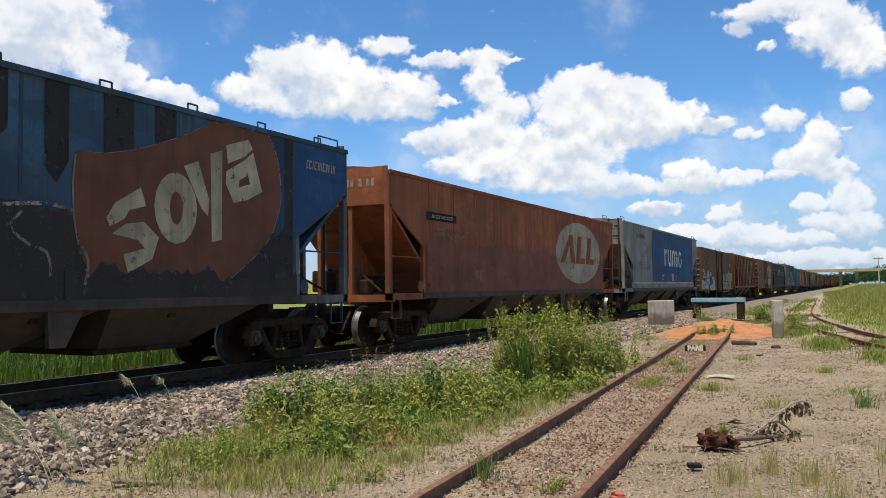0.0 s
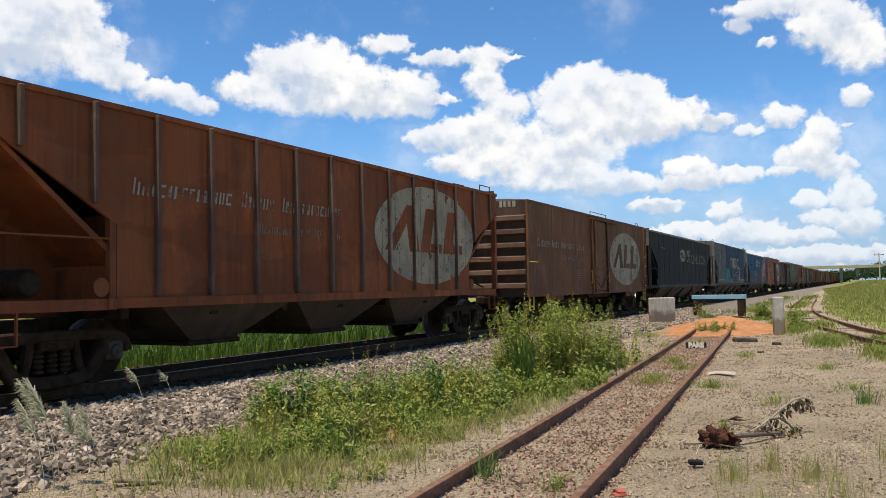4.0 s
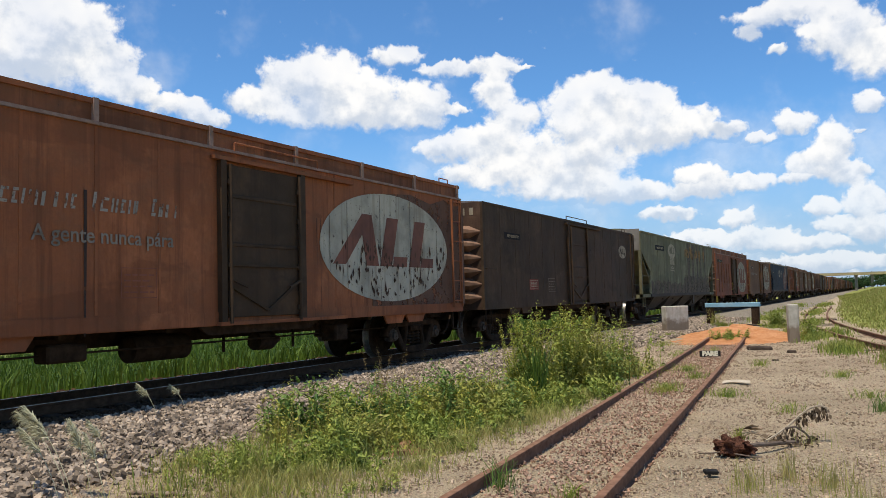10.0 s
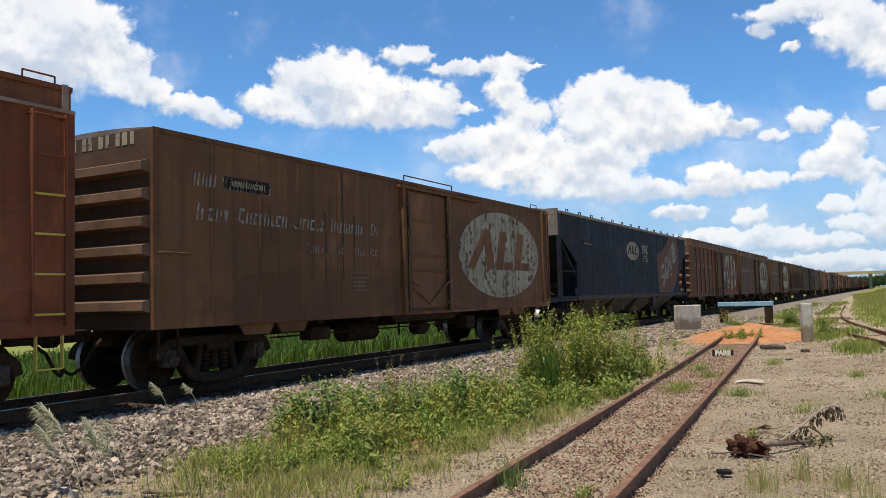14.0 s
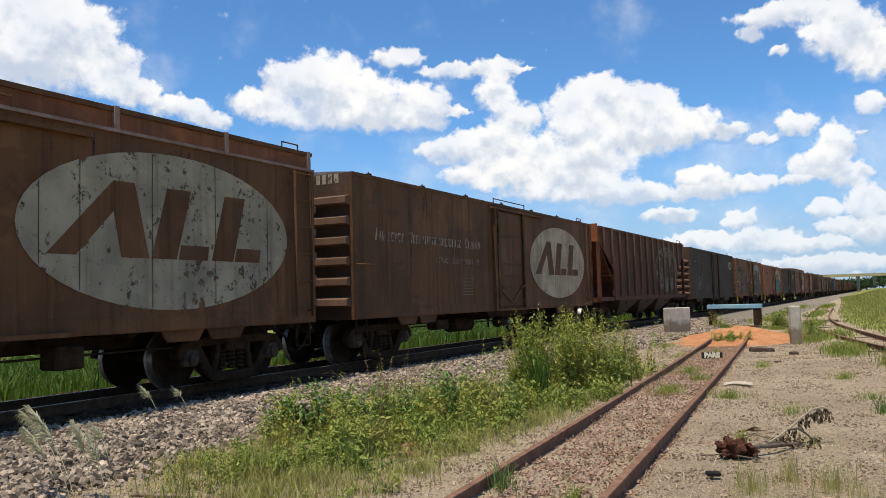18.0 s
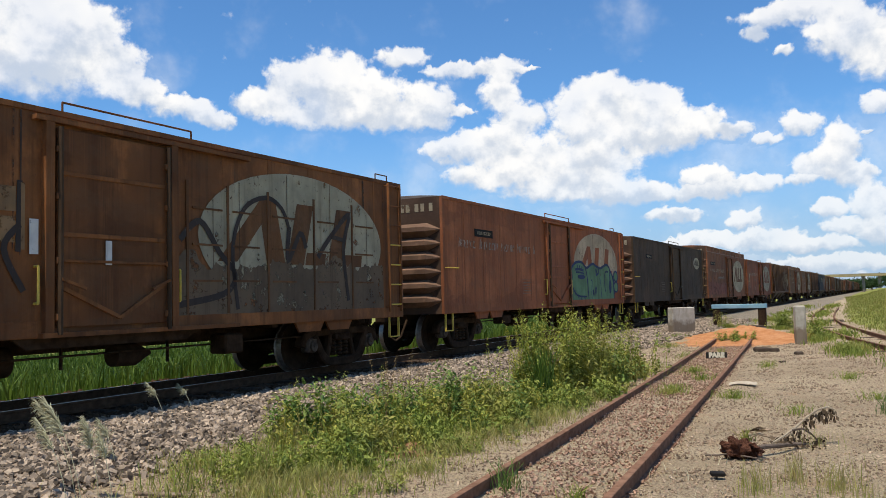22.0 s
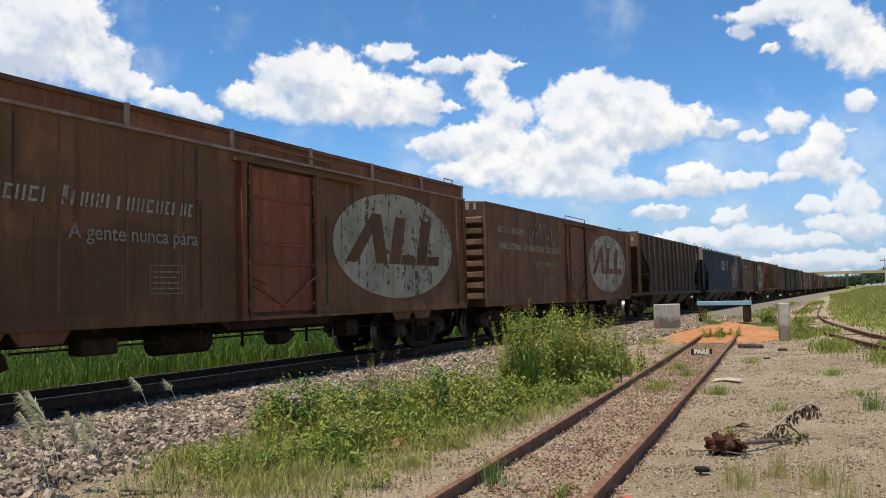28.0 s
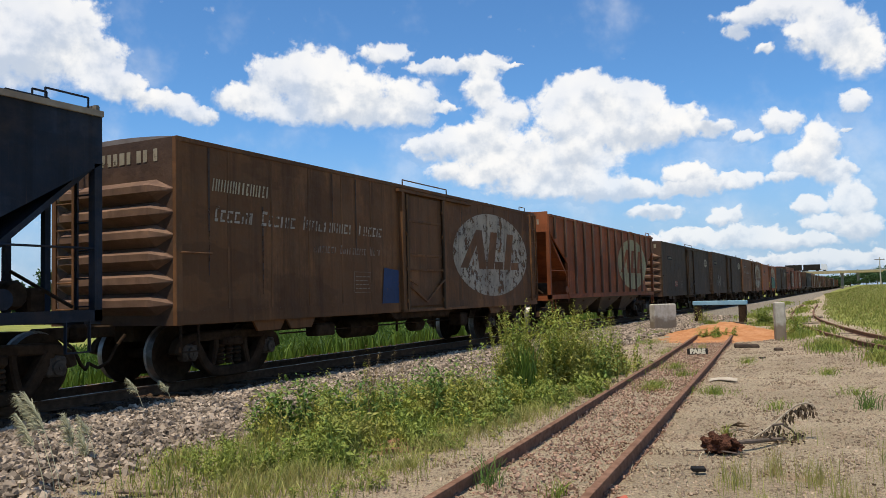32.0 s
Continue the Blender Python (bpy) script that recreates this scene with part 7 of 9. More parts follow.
# 24 reddish boxcar
wg, h = place(box_wagon(dict(zt=3.75, paint="red", yellow=True, label="dull red boxcar with white paint strokes")), 423.5)
oval(wg, h, PALE_WORN, PAINT["red"]), lettered(wg, h, 47)
decal(wg, h, "white_stroke", [(1.07, 1.58), (1.28, 1.58), (1.28, 2.63), (1.07, 2.63)], PALE_FIRM, 2), decal(wg, h, "white_stroke", [(4.0, 1.4), (4.15, 1.4), (4.15, 1.65), (4.0, 1.65)], PALE_FIRM, 2)
# 25 ribbed hopper with large oval
wg, h = place(hopper_wagon(dict(zt=3.86, paint="brown", ribbed=True, label="brown ribbed hopper wagon with a large oval")), 439.9)
emblem(wg, h, 11.62, 2.38, 2.65, 1.15, PALE, PAINT["brown"]), rib_oval(wg, h, 11.62, 2.38, 2.65, 1.15, PALE)
# 26 raised boxcar
wg, h = place(box_wagon(dict(zt=4.02, raised=True, paint="tan_brown", door_paint="red", label="brown boxcar with a red door and oval")), 456.16)
oval(wg, h, PALE_WORN, PAINT["brown"]), lettered(wg, h, 49, PALE, False), plate(wg, h, 1.1, 2.3, 2.95, 0.2, 50), slogan(wg, h, MOTTO)
# 27 boxcar
wg, h = place(box_wagon(dict(zt=3.78, paint="tan_brown", ends="bar", ribs=8, label="brown boxcar with faded lettering and oval")), 472.5)
oval(wg, h, PALE_WORN, PAINT["tan_brown"]), bars(wg, h, 0.85, 5.88, 2.54, 0.25, PALE, 51, 1, 3), slogan(wg, h, MOTTO), bars(wg, h, 0.85, 2.65, 3.0, 0.18, PALE, 69)
scrawl(wg, h, 2.85, 6.6, 2.75, 0.9, PALE_GONE, 70, 0.07, 1, 14)
# 28 dark ribbed hopper
wg, h = place(hopper_wagon(dict(zt=3.89, paint="dark", ribbed=True, label="dark brown ribbed hopper wagon")), 489.5)
emblem(wg, h, 13.98, 3.27, 0.36, 0.18, PALE_FIRM, PAINT["dark"])
decal(wg, h, "red_patch", [(4.7, 1.32), (5.45, 1.32), (5.45, 1.85), (4.7, 1.85)], RED_PATCH, 1)
plate(wg, h, 1.98, 3.42, 3.2, 0.2, 67), stencil(wg, h, 4.75, 1.36, STENCIL_RED, 0.6, 0.36)
# 29 dark blue hopper
wg, h = place(hopper_wagon(dict(zt=3.87, paint="blue_dark", hatches=13, pale_roof=True, label="dark blue covered hopper wagon with a worn shield")), 507.7)
shield(wg, h, 13.75, SHIELD_DIRTY, PALE_FAINT, 0.95)
emblem(wg, h, 7.87, 2.95, 0.88, 0.38, PALE, PAINT["blue_dark"]), rail_mark(wg, h, 9.3, 2.93, PALE_FAINT), plate(wg, h, 2.05, 3.1, 2.85, 0.18, 53)
# 30 brown boxcar
wg, h = place(box_wagon(dict(zt=3.77, paint="brown", label="brown boxcar with pale oval and blue paint patch")), 525.57)
oval(wg, h, PALE_FAINT, PAINT["brown"]), lettered(wg, h, 54), bars(wg, h, 0.75, 2.1, 3.02, 0.2, PALE_FIRM, 56)
decal(wg, h, "blue_patch", [(5.8, 1.1), (6.5, 1.1), (6.5, 1.85), (5.9, 1.9)], SPRAY_BLUE, 2)
# 31 ribbed hopper
wg, h = place(hopper_wagon(dict(zt=3.87, paint="orange_brown", ribbed=True, label="orange-brown ribbed hopper wagon with ghost lettering")), 541.97)
emblem(wg, h, 10.95, 2.45, 2.5, 1.1, SPRAY_CREAM, PAINT["orange_brown"]), rib_oval(wg, h, 10.95, 2.45, 2.5, 1.1, SPRAY_CREAM)
# the rest of the train follows in the same mix
ORDER = [10, 19, 13, 21, 22, 12, 24, 28, 6, 16, 30, 3, 18, 5, 22, 17, 27, 10, 25, 7, 13, 19, 20, 26, 14, 23, 24, 9]
y = 551.48
for k in ORDER:
    src = WAGONS[k][0]
    half = 9.02 if src.name.startswith("hopper") and k not in (4, 18, 25, 28, 31) else 7.52
    c = copy_thing(src, pose(XT, y + half, ZR))
    for o in list(c.children_recursive):
        # seen from far off only: the smallest fittings are left away
        if len(WAGONS) > 35 and o.name.split(".")[0] in ("coil_spring", "axle_box", "seam", "lock_rod", "grab_iron", "gusset", "step", "brake_hose", "brake_rod", "valve_box", "lettering", "gate", "insulator"):
            bpy.data.objects.remove(o)
    WAGONS.append((c, y + half))
    y += 2 * half + 1.25



# ---- buffer stop, sand heap and litter in the yard ----
def stained_concrete():
    """Pale concrete with brown splash stains that climb unevenly from the foot, and dark run-off."""
    m, nt, b = shader("splash_stained_concrete")
    tone = blend(nt, step(nt, noise_tex(nt, 3.0, 6, 0.65), 0.3, 0.7), (0.40, 0.36, 0.28), (0.56, 0.51, 0.41))
    tone = blend(nt, scaled(nt, step(nt, noise_tex(nt, 2.0, 5, 0.7, (3.0, 3.0, 0.4)), 0.50, 0.68), 0.6), tone, (0.22, 0.17, 0.12))
    co, sep, add = nt.nodes.new("ShaderNodeTexCoord"), nt.nodes.new("ShaderNodeSeparateXYZ"), nt.nodes.new("ShaderNodeMath")
    add.operation = "MULTIPLY_ADD"
    add.inputs[1].default_value = 0.9
    nt.links.new(co.outputs["Object"], sep.inputs[0])
    nt.links.new(noise_tex(nt, 2.6, 5, 0.65), add.inputs[0]), nt.links.new(sep.outputs[2], add.inputs[2])
    tone = blend(nt, scaled(nt, step(nt, add.outputs[0], 1.06, 0.78), 0.85), tone, (0.19, 0.135, 0.085))
    nt.links.new(tone, b.inputs["Base Color"])
    b.inputs["Roughness"].default_value, b.inputs["Specular IOR Level"].default_value = 0.9, 0.15
    bump(nt, b, noise_tex(nt, 16.0, 5, 0.65), 0.5, 0.02)
    return m


STAINED = stained_concrete()


def concrete_block(label, m, w, d, h, c=0.03):
    t = thing("concrete_post", label, "concrete post", "buffer stop posts", at=m)
    part("block", Shape().box(0, 0, h / 2 - 0.1, w, d, h + 0.2, None, c), STAINED, t)
    return t


concrete_block("wide weathered concrete block with a stained foot", pose(-6.94, 32.48, 0, 0, 0, 52), 1.12, 0.30, 1.02, 0.03)
concrete_block("slim pale concrete post beside the sand heap", pose(-2.12, 25.75, 0, 0, 0, 12), 0.30, 0.34, 1.13)

stop = thing("buffer_beam", "faded teal beam on two dark steel legs", "buffer stop", at=pose(-5.82, 39.6, 0))
part("beam", Shape().box(0, 0, 0.90, 2.42, 0.34, 0.20, None, 0.02), TEAL, stop, "faded teal beam")
for x in (-0.98, 1.0):
    part("leg", Shape().box(x, 0, 0.36, 0.34, 0.28, 0.88, None, 0.02), STEEL_DARK, stop)


def sand_mound():
    xs, ys = np.linspace(-2.5, 2.5, 64), np.linspace(-4.5, 4.5, 60)
    X, Y = np.meshgrid(xs, ys)
    r2 = (X / 1.75) ** 2 + (Y / 3.4) ** 2
    rng = np.random.default_rng(8)
    lump = sum(a * np.sin(f * X + p) * np.sin(f * 0.8 * Y + q) for a, f, p, q in ((0.07, 2.3, 0.4, 1.0), (0.06, 4.7, 2, 0.3), (0.045, 9.0, 1, 2), (0.02, 17.0, 1, 2)))
    Z = 0.36 * np.exp(-1.7 * r2) * (1 + 0.25 * np.tanh(-X)) + 0.12 * np.exp(-2.4 * ((X - 1.2) ** 2 + (Y + 2.0) ** 2 / 4)) + lump * np.exp(-1.2 * r2) + rng.uniform(-0.012, 0.012, X.shape) - 0.045
    V = np.stack([X, Y, Z], -1).reshape(-1, 3)
    F = [(j * 64 + i, j * 64 + i + 1, (j + 1) * 64 + i + 1, (j + 1) * 64 + i) for j in range(59) for i in range(63)]
    ob = new("sand_mound", heap("sand_mound", V, F, SAND, True))
    ob.matrix_basis = pose(-4.05, 29.3, 0.02, 0, 0, 8)
    tagged(ob, "low heap of bright orange sand over the rail ends", "sand heap")


sand_mound()


sign = thing("stop_sign", "small black board lettered PARE in white between the rails", "sign", at=pose(-3.46, 19.8, 0.02, -6, 0, 10))
part("board", Shape().box(0, 0, 0.085, 0.47, 0.03, 0.145, None, 0.006), BLACK_PLATE, sign)
part("lettering", text_mesh("PARE", 0.15, WHITE_LETTER, 1.5), None, sign, "white letters PARE").matrix_basis = pose(0, -0.022, 0.085, 90, 0, 0)
part("stake", Shape().box(0, 0.02, -0.06, 0.05, 0.03, 0.26), BARK, sign)


def slab(name, label, category, at, w, d, h, material, c=0.02):
    ob = new(name, Shape().box(0, 0, h / 2, w, d, h, None, c).mesh(name, material))
    ob.matrix_basis = at
    return tagged(ob, label, category)


slab("timber_offcut", "charred sleeper end lying on the grit", "timber", pose(-2.7, 22.6, -0.01, 0, 3, 14), 0.62, 0.24, 0.12, SLEEPER, 0.03)
slab("timber_offcut", "dark timber stump on the grit", "timber", pose(-1.83, 21.5, -0.01, 0, 0, 30), 0.18, 0.16, 0.10, SLEEPER, 0.02)
slab("timber_offcut", "fallen dark plank behind the sand heap", "timber", pose(-4.6, 37.2, 0.0, 0, 4, 20), 1.1, 0.3, 0.10, SLEEPER, 0.02)
slab("dark_stone", "dark flat stone in the grit", "stone", pose(-1.32, 7.35, 0.0, 0, 0, 20), 0.12, 0.09, 0.035, BLACK_PLATE, 0.008)
slab("brick_piece", "dark broken brick in the weeds", "stone", pose(-1.95, 19.0, 0.0, 0, 0, 40), 0.14, 0.09, 0.06, SLEEPER, 0.012)


def cardboard():
    s, n = Shape(), 7
    P = []
    for i in range(n):
        u = i / (n - 1)
        z = 0.03 + 0.05 * math.sin(3.0 * u) + 0.02 * u
        P += [(0.55 * u - 0.27, -0.13 + 0.05 * math.sin(5 * u), z), (0.55 * u - 0.25, 0.14 - 0.06 * u, z + 0.03), (0.55 * u - 0.27, -0.13 + 0.05 * math.sin(5 * u), z + 0.012), (0.55 * u - 0.25, 0.14 - 0.06 * u, z + 0.042)]
    F = []
    for i in range(n - 1):
        a, b = 4 * i, 4 * i + 4
        F += [(a, b, b + 1, a + 1), (a + 2, a + 3, b + 3, b + 2), (a, a + 2, b + 2, b), (a + 1, b + 1, b + 3, a + 3)]
    F += [(0, 1, 3, 2), (4 * n - 4, 4 * n - 2, 4 * n - 1, 4 * n - 3)]
    ob = new("cardboard_scrap", s.add(P, F).mesh("cardboard_scrap", plain("bleached_card", (0.42, 0.34, 0.24), (0.56, 0.48, 0.36), 5.0, 0.9)))
    ob.matrix_basis = pose(-2.14, 14.5, 0.0, 0, 0, 8) @ Matrix.Diagonal((0.80, 1.15, 0.45, 1))
    tagged(ob, "curled scrap of bleached cardboard on the grit", "cardboard")


cardboard()


def lump(rng, centre, r, seed, squash=(1, 1, 1), rings=9, segs=14, rough=0.25):
    """An uneven rounded clod."""
    V, F = [], []
    for j in range(rings + 1):
        th = math.pi * j / rings
        for i in range(segs):
            ph = 2 * math.pi * i / segs
            d = Vector((math.sin(th) * math.cos(ph), math.sin(th) * math.sin(ph), math.cos(th)))
            k = 1 + rough * noise.noise(d * 1.8 + Vector((seed, seed * 2, 0))) + 0.5 * rough * noise.noise(d * 5 + Vector((seed, 0, 7)))
            V.append([centre[a] + r * k * d[a] * squash[a] for a in range(3)])
    for j in range(rings):
        for i in range(segs):
            F.append((j * segs + i, (j + 1) * segs + i, (j + 1) * segs + (i + 1) % segs, j * segs + (i + 1) % segs))
    return V, F


def uprooted_stump():
    """Torn-out root ball with its stem, a thin bent branch and withered hanging leaves."""
    t = thing("uprooted_plant", "uprooted dead shrub with a red root ball", "dead plant", at=pose(-1.30, 8.30, 0.0))
    rng = random.Random(4)
    V, F = lump(rng, (0.0, 0, 0.07), 0.135, 3.0, (0.95, 0.7, 0.62), 18, 28, rough=0.8)
    V2, F2 = lump(rng, (0.13, 0.05, 0.055), 0.10, 6.0, (0.95, 0.8, 0.6), 14, 22, rough=0.8)
    part("root_ball", Shape().add(V, F).add(V2, F2), plain("red_root_soil", (0.075, 0.030, 0.018), (0.24, 0.105, 0.062), 22.0, 0.95, 0, 1.0, 0.05), t, "dark red root ball", True)
    s = Shape().path([(0.12, 0.08, 0.06), (0.22, 0.20, 0.07), (0.32, 0.38, 0.05), (0.42, 0.60, 0.035), (0.55, 0.75, 0.02)], 0.045, 8)
    part("stem", s, BARK, t, "brown broken stem")
    for pts in ([(-0.05, -0.05, 0.03), (-0.16, -0.10, 0.015), (-0.28, -0.12, 0.01)], [(0.05, -0.08, 0.02), (0.20, -0.12, 0.012), (0.30, -0.10, 0.01)]):
        part("root", Shape().path(pts, 0.014, 6), BARK, t, "thin broken root")
    bend = [(0.24, 0.72, 0.02), (0.34, 0.78, 0.08), (0.46, 0.86, 0.17), (0.56, 0.90, 0.27), (0.66, 0.94, 0.345), (0.75, 0.97, 0.375), (0.82, 0.98, 0.35)]
    part("branch", Shape().path(bend, 0.020, 7), plain("bleached_twig", (0.34, 0.27, 0.18), (0.52, 0.44, 0.32), 9.0, 0.9), t, "thin pale bent branch")
    part("branch", Shape().path([(0.42, 0.83, 0.14), (0.52, 0.86, 0.16), (0.60, 0.90, 0.10), (0.66, 0.95, 0.02)], 0.022, 6), BARK, t, "dark broken branch")
    part("branch", Shape().path([(-0.02, 0.95, 0.01), (0.06, 1.0, 0.05), (0.2, 0.98, 0.03)], 0.016, 6), DEAD, t)
    V, F = [], []
    for k in range(230):
        u = rng.random() ** 0.8
        i = min(int(u * 4.99) + 1, 5)
        f = u * 5 - int(u * 4.99)
        a, b = Vector(bend[i]), Vector(bend[i + 1] if i < 6 else bend[6])
        c = a.lerp(b, f) + Vector((rng.gauss(0, 0.02), rng.gauss(0, 0.03), rng.uniform(-0.10, 0.01)))
        if rng.random() < 0.5:
            c = Vector((0.22 + rng.random() * 0.52, 0.55 + 0.5 * rng.random(), 0.012 + 0.05 * rng.random() ** 2))
            dn = Vector((rng.gauss(0, 1), rng.gauss(0, 1), 0.3 * rng.gauss(0, 1))).normalized() * rng.uniform(0.03, 0.06)
        else:
            dn = Vector((rng.gauss(0, 0.25), rng.gauss(0, 0.25), -1)).normalized() * rng.uniform(0.04, 0.085)
        w = dn.cross(Vector((rng.gauss(0, 1), rng.gauss(0, 1), 0.3))).normalized() * rng.uniform(0.010, 0.024)
        n = len(V)
        V += [c, c + dn * 0.5 - w, c + dn, c + dn * 0.5 + w]
        F.append((n, n + 1, n + 2, n + 3))
    for c in ((-0.02, 1.38, 0.03), (0.02, 1.42, 0.05), (0.06, 1.36, 0.03), (-0.10, 1.30, 0.02)):
        n = len(V)
        V += [Vector(c) + Vector(q) for q in ((-0.07, 0, -0.01), (0, -0.04, 0.025), (0.08, 0.01, 0.0), (0, 0.05, 0.02))]
        F.append((n, n + 1, n + 2, n + 3))
    part("withered_leaf", heap("withered_leaf", [tuple(v) for v in V], F, leaf("withered_leaves", (0.045, 0.028, 0.015), (0.22, 0.155, 0.09))), None, t, "mass of withered brown leaves")["kind"] = "stuff"


uprooted_stump()
rag = new("orange_rag", Shape().add(*lump(random, (0, 0, 0.02), 0.05, 9.0, (1.0, 0.7, 0.5), rough=0.9)).mesh("orange_rag", plain("orange_plastic", (0.36, 0.07, 0.04), (0.55, 0.14, 0.08), 9.0, 0.6), True))
rag.matrix_basis = pose(-1.62, 5.95, 0.03)
tagged(rag, "crumpled orange plastic rag beside the rail", "litter")
clod = new("clay_mound", Shape().add(*lump(random, (0, 0, 0), 0.34, 5.0, (1.0, 0.8, 0.34), 16, 28, 0.5)).mesh("clay_mound", CLAY, True))
clod.matrix_basis = pose(-4.35, 7.1, -0.02)
tagged(clod, "bare mound of reddish clay among weeds", "earth mound")

# ---- loose stone ----
CUBE = np.array([(a, b, c) for a in (-1, 1) for b in (-1, 1) for c in (-1, 1)], float)
CUBE_F = np.array([(0, 1, 3, 2), (4, 6, 7, 5), (0, 4, 5, 1), (2, 3, 7, 6), (0, 2, 6, 4), (1, 5, 7, 3)])


def stones(name, P, size, material, label, seed, flat=0.62):
    """Crushed stone: each an uneven block, tumbled at random."""
    rng = np.random.default_rng(seed)
    n = len(P)
    v = CUBE[None] * rng.uniform(0.55, 1.0, (n, 8, 3)) * np.stack([rng.uniform(0.7, 1.25, n), rng.uniform(0.6, 1.0, n), rng.uniform(0.4, 0.8, n)], -1)[:, None]
    q = rng.normal(size=(n, 4))
    q[:, 1:3] *= flat
    q /= np.linalg.norm(q, axis=1, keepdims=True)
    w, x, y, z = q.T
    R = np.stack([1 - 2 * (y * y + z * z), 2 * (x * y - z * w), 2 * (x * z + y * w), 2 * (x * y + z * w), 1 - 2 * (x * x + z * z), 2 * (y * z - x * w), 2 * (x * z - y * w), 2 * (y * z + x * w), 1 - 2 * (x * x + y * y)], -1).reshape(n, 3, 3)
    v = np.einsum("nij,nkj->nki", R, v) * (size[:, None, None] * 0.5) + P[:, None]
    F = (CUBE_F[None] + 8 * np.arange(n)[:, None, None]).reshape(-1, 4)
    ob = new(name, heap(name, v.reshape(-1, 3), F, material))
    return tagged(ob, label, "stones", kind="stuff")


rng = np.random.default_rng(21)


def scatter(n, x0, x1, y0, y1, power=1.0):
    """Points over a strip, denser near y0 for power over 1."""
    return rng.uniform(x0, x1, n), y0 + (y1 - y0) * rng.random(n) ** power


x, y = scatter(90000, -9.6, -6.0, 2.5, 48, 1.85)
edge = x + 0.35 * np.sin(y * 1.3) + 0.2 * np.sin(y * 3.1)
keep = rng.random(len(x)) < np.interp(edge, [-7.3, -6.0], [1.0, 0.10])
x, y = x[keep], y[keep]
s = rng.uniform(0.034, 0.088, len(x)) * (1 + 0.014 * y)
z = height(x, y) + rng.uniform(-0.012, 0.036, len(x))
# stones in this strip get the train's shade as a darker colour
in_shade = x < -9.12 + 0.06 * np.sin(y * 2.7) + rng.normal(0, 0.05, len(x))
stones("ballast", np.stack([x, y, z], -1)[~in_shade], s[~in_shade], STONE, "grey-brown crushed stone ballast on the track shoulder", 1)
stones("ballast", np.stack([x, y, z], -1)[in_shade], s[in_shade], BED_SHADE, "oil-blackened ballast beside the near rail", 5)
# stones between the rails, with the shade under the wagons painted in
x, y = scatter(16000, -12.6, -9.6, -2, 60, 1.4)
stones("ballast", np.stack([x, y, height(x, y) + rng.uniform(-0.02, 0.02, len(x))], -1), rng.uniform(0.06, 0.12, len(x)), BED_SHADE, "oil-stained ballast between the sleepers", 2)
x, y = scatter(70000, -6.9, 3.2, 3.0, 26, 1.9)
s = rng.uniform(0.009, 0.030, len(x)) * (1 + 0.02 * y)
stones("pebble_grit", np.stack([x, y, height(x, y) + rng.uniform(-0.004, 0.006, len(x))], -1), s, PEBBLE, "small reddish pebbles strewn over the yard", 3)
x = siding_x(np.linspace(3, 27, 9000)) + rng.uniform(-0.62, 0.62, 9000)
y = np.linspace(3, 27, 9000) + rng.uniform(-0.3, 0.3, 9000)
stones("pebble_grit", np.stack([x, y, height(x, y) + rng.uniform(0.0, 0.03, len(x))], -1), rng.uniform(0.014, 0.040, len(x)), SIDING_STONE, "reddish broken stone between the siding rails", 4)

# ---- grass and weeds ----
def blades(P, h, w, bend, seed, up=0.25):
    """Grass blades: tapering bent strips from points P."""
    g = np.random.default_rng(seed)
    n = len(P)
    a, b = g.uniform(0, 2 * np.pi, n), g.uniform(0, 2 * np.pi, n)
    lean = np.stack([np.cos(a), np.sin(a), np.zeros(n)], -1) * (bend * g.uniform(0.2, 1.0, n) * h)[:, None]
    side = np.stack([np.cos(b), np.sin(b), np.zeros(n)], -1) * (w * 0.5)[:, None]
    top = np.zeros((n, 3))
    top[:, 2] = h
    m1, m2 = P + top * 0.5 + lean * up, P + top * 0.85 + lean * 0.65
    tip = P + top * (1 - 0.25 * bend) + lean
    V = np.stack([P - side, P + side, m1 - side * 0.8, m1 + side * 0.8, m2 - side * 0.5, m2 + side * 0.5, tip], 1)
    k = 7 * np.arange(n)[:, None]
    F = np.concatenate([k + [0, 1, 3, 2], k + [2, 3, 5, 4]]).tolist() + (k + [4, 5, 6]).tolist()
    return V.reshape(-1, 3), F


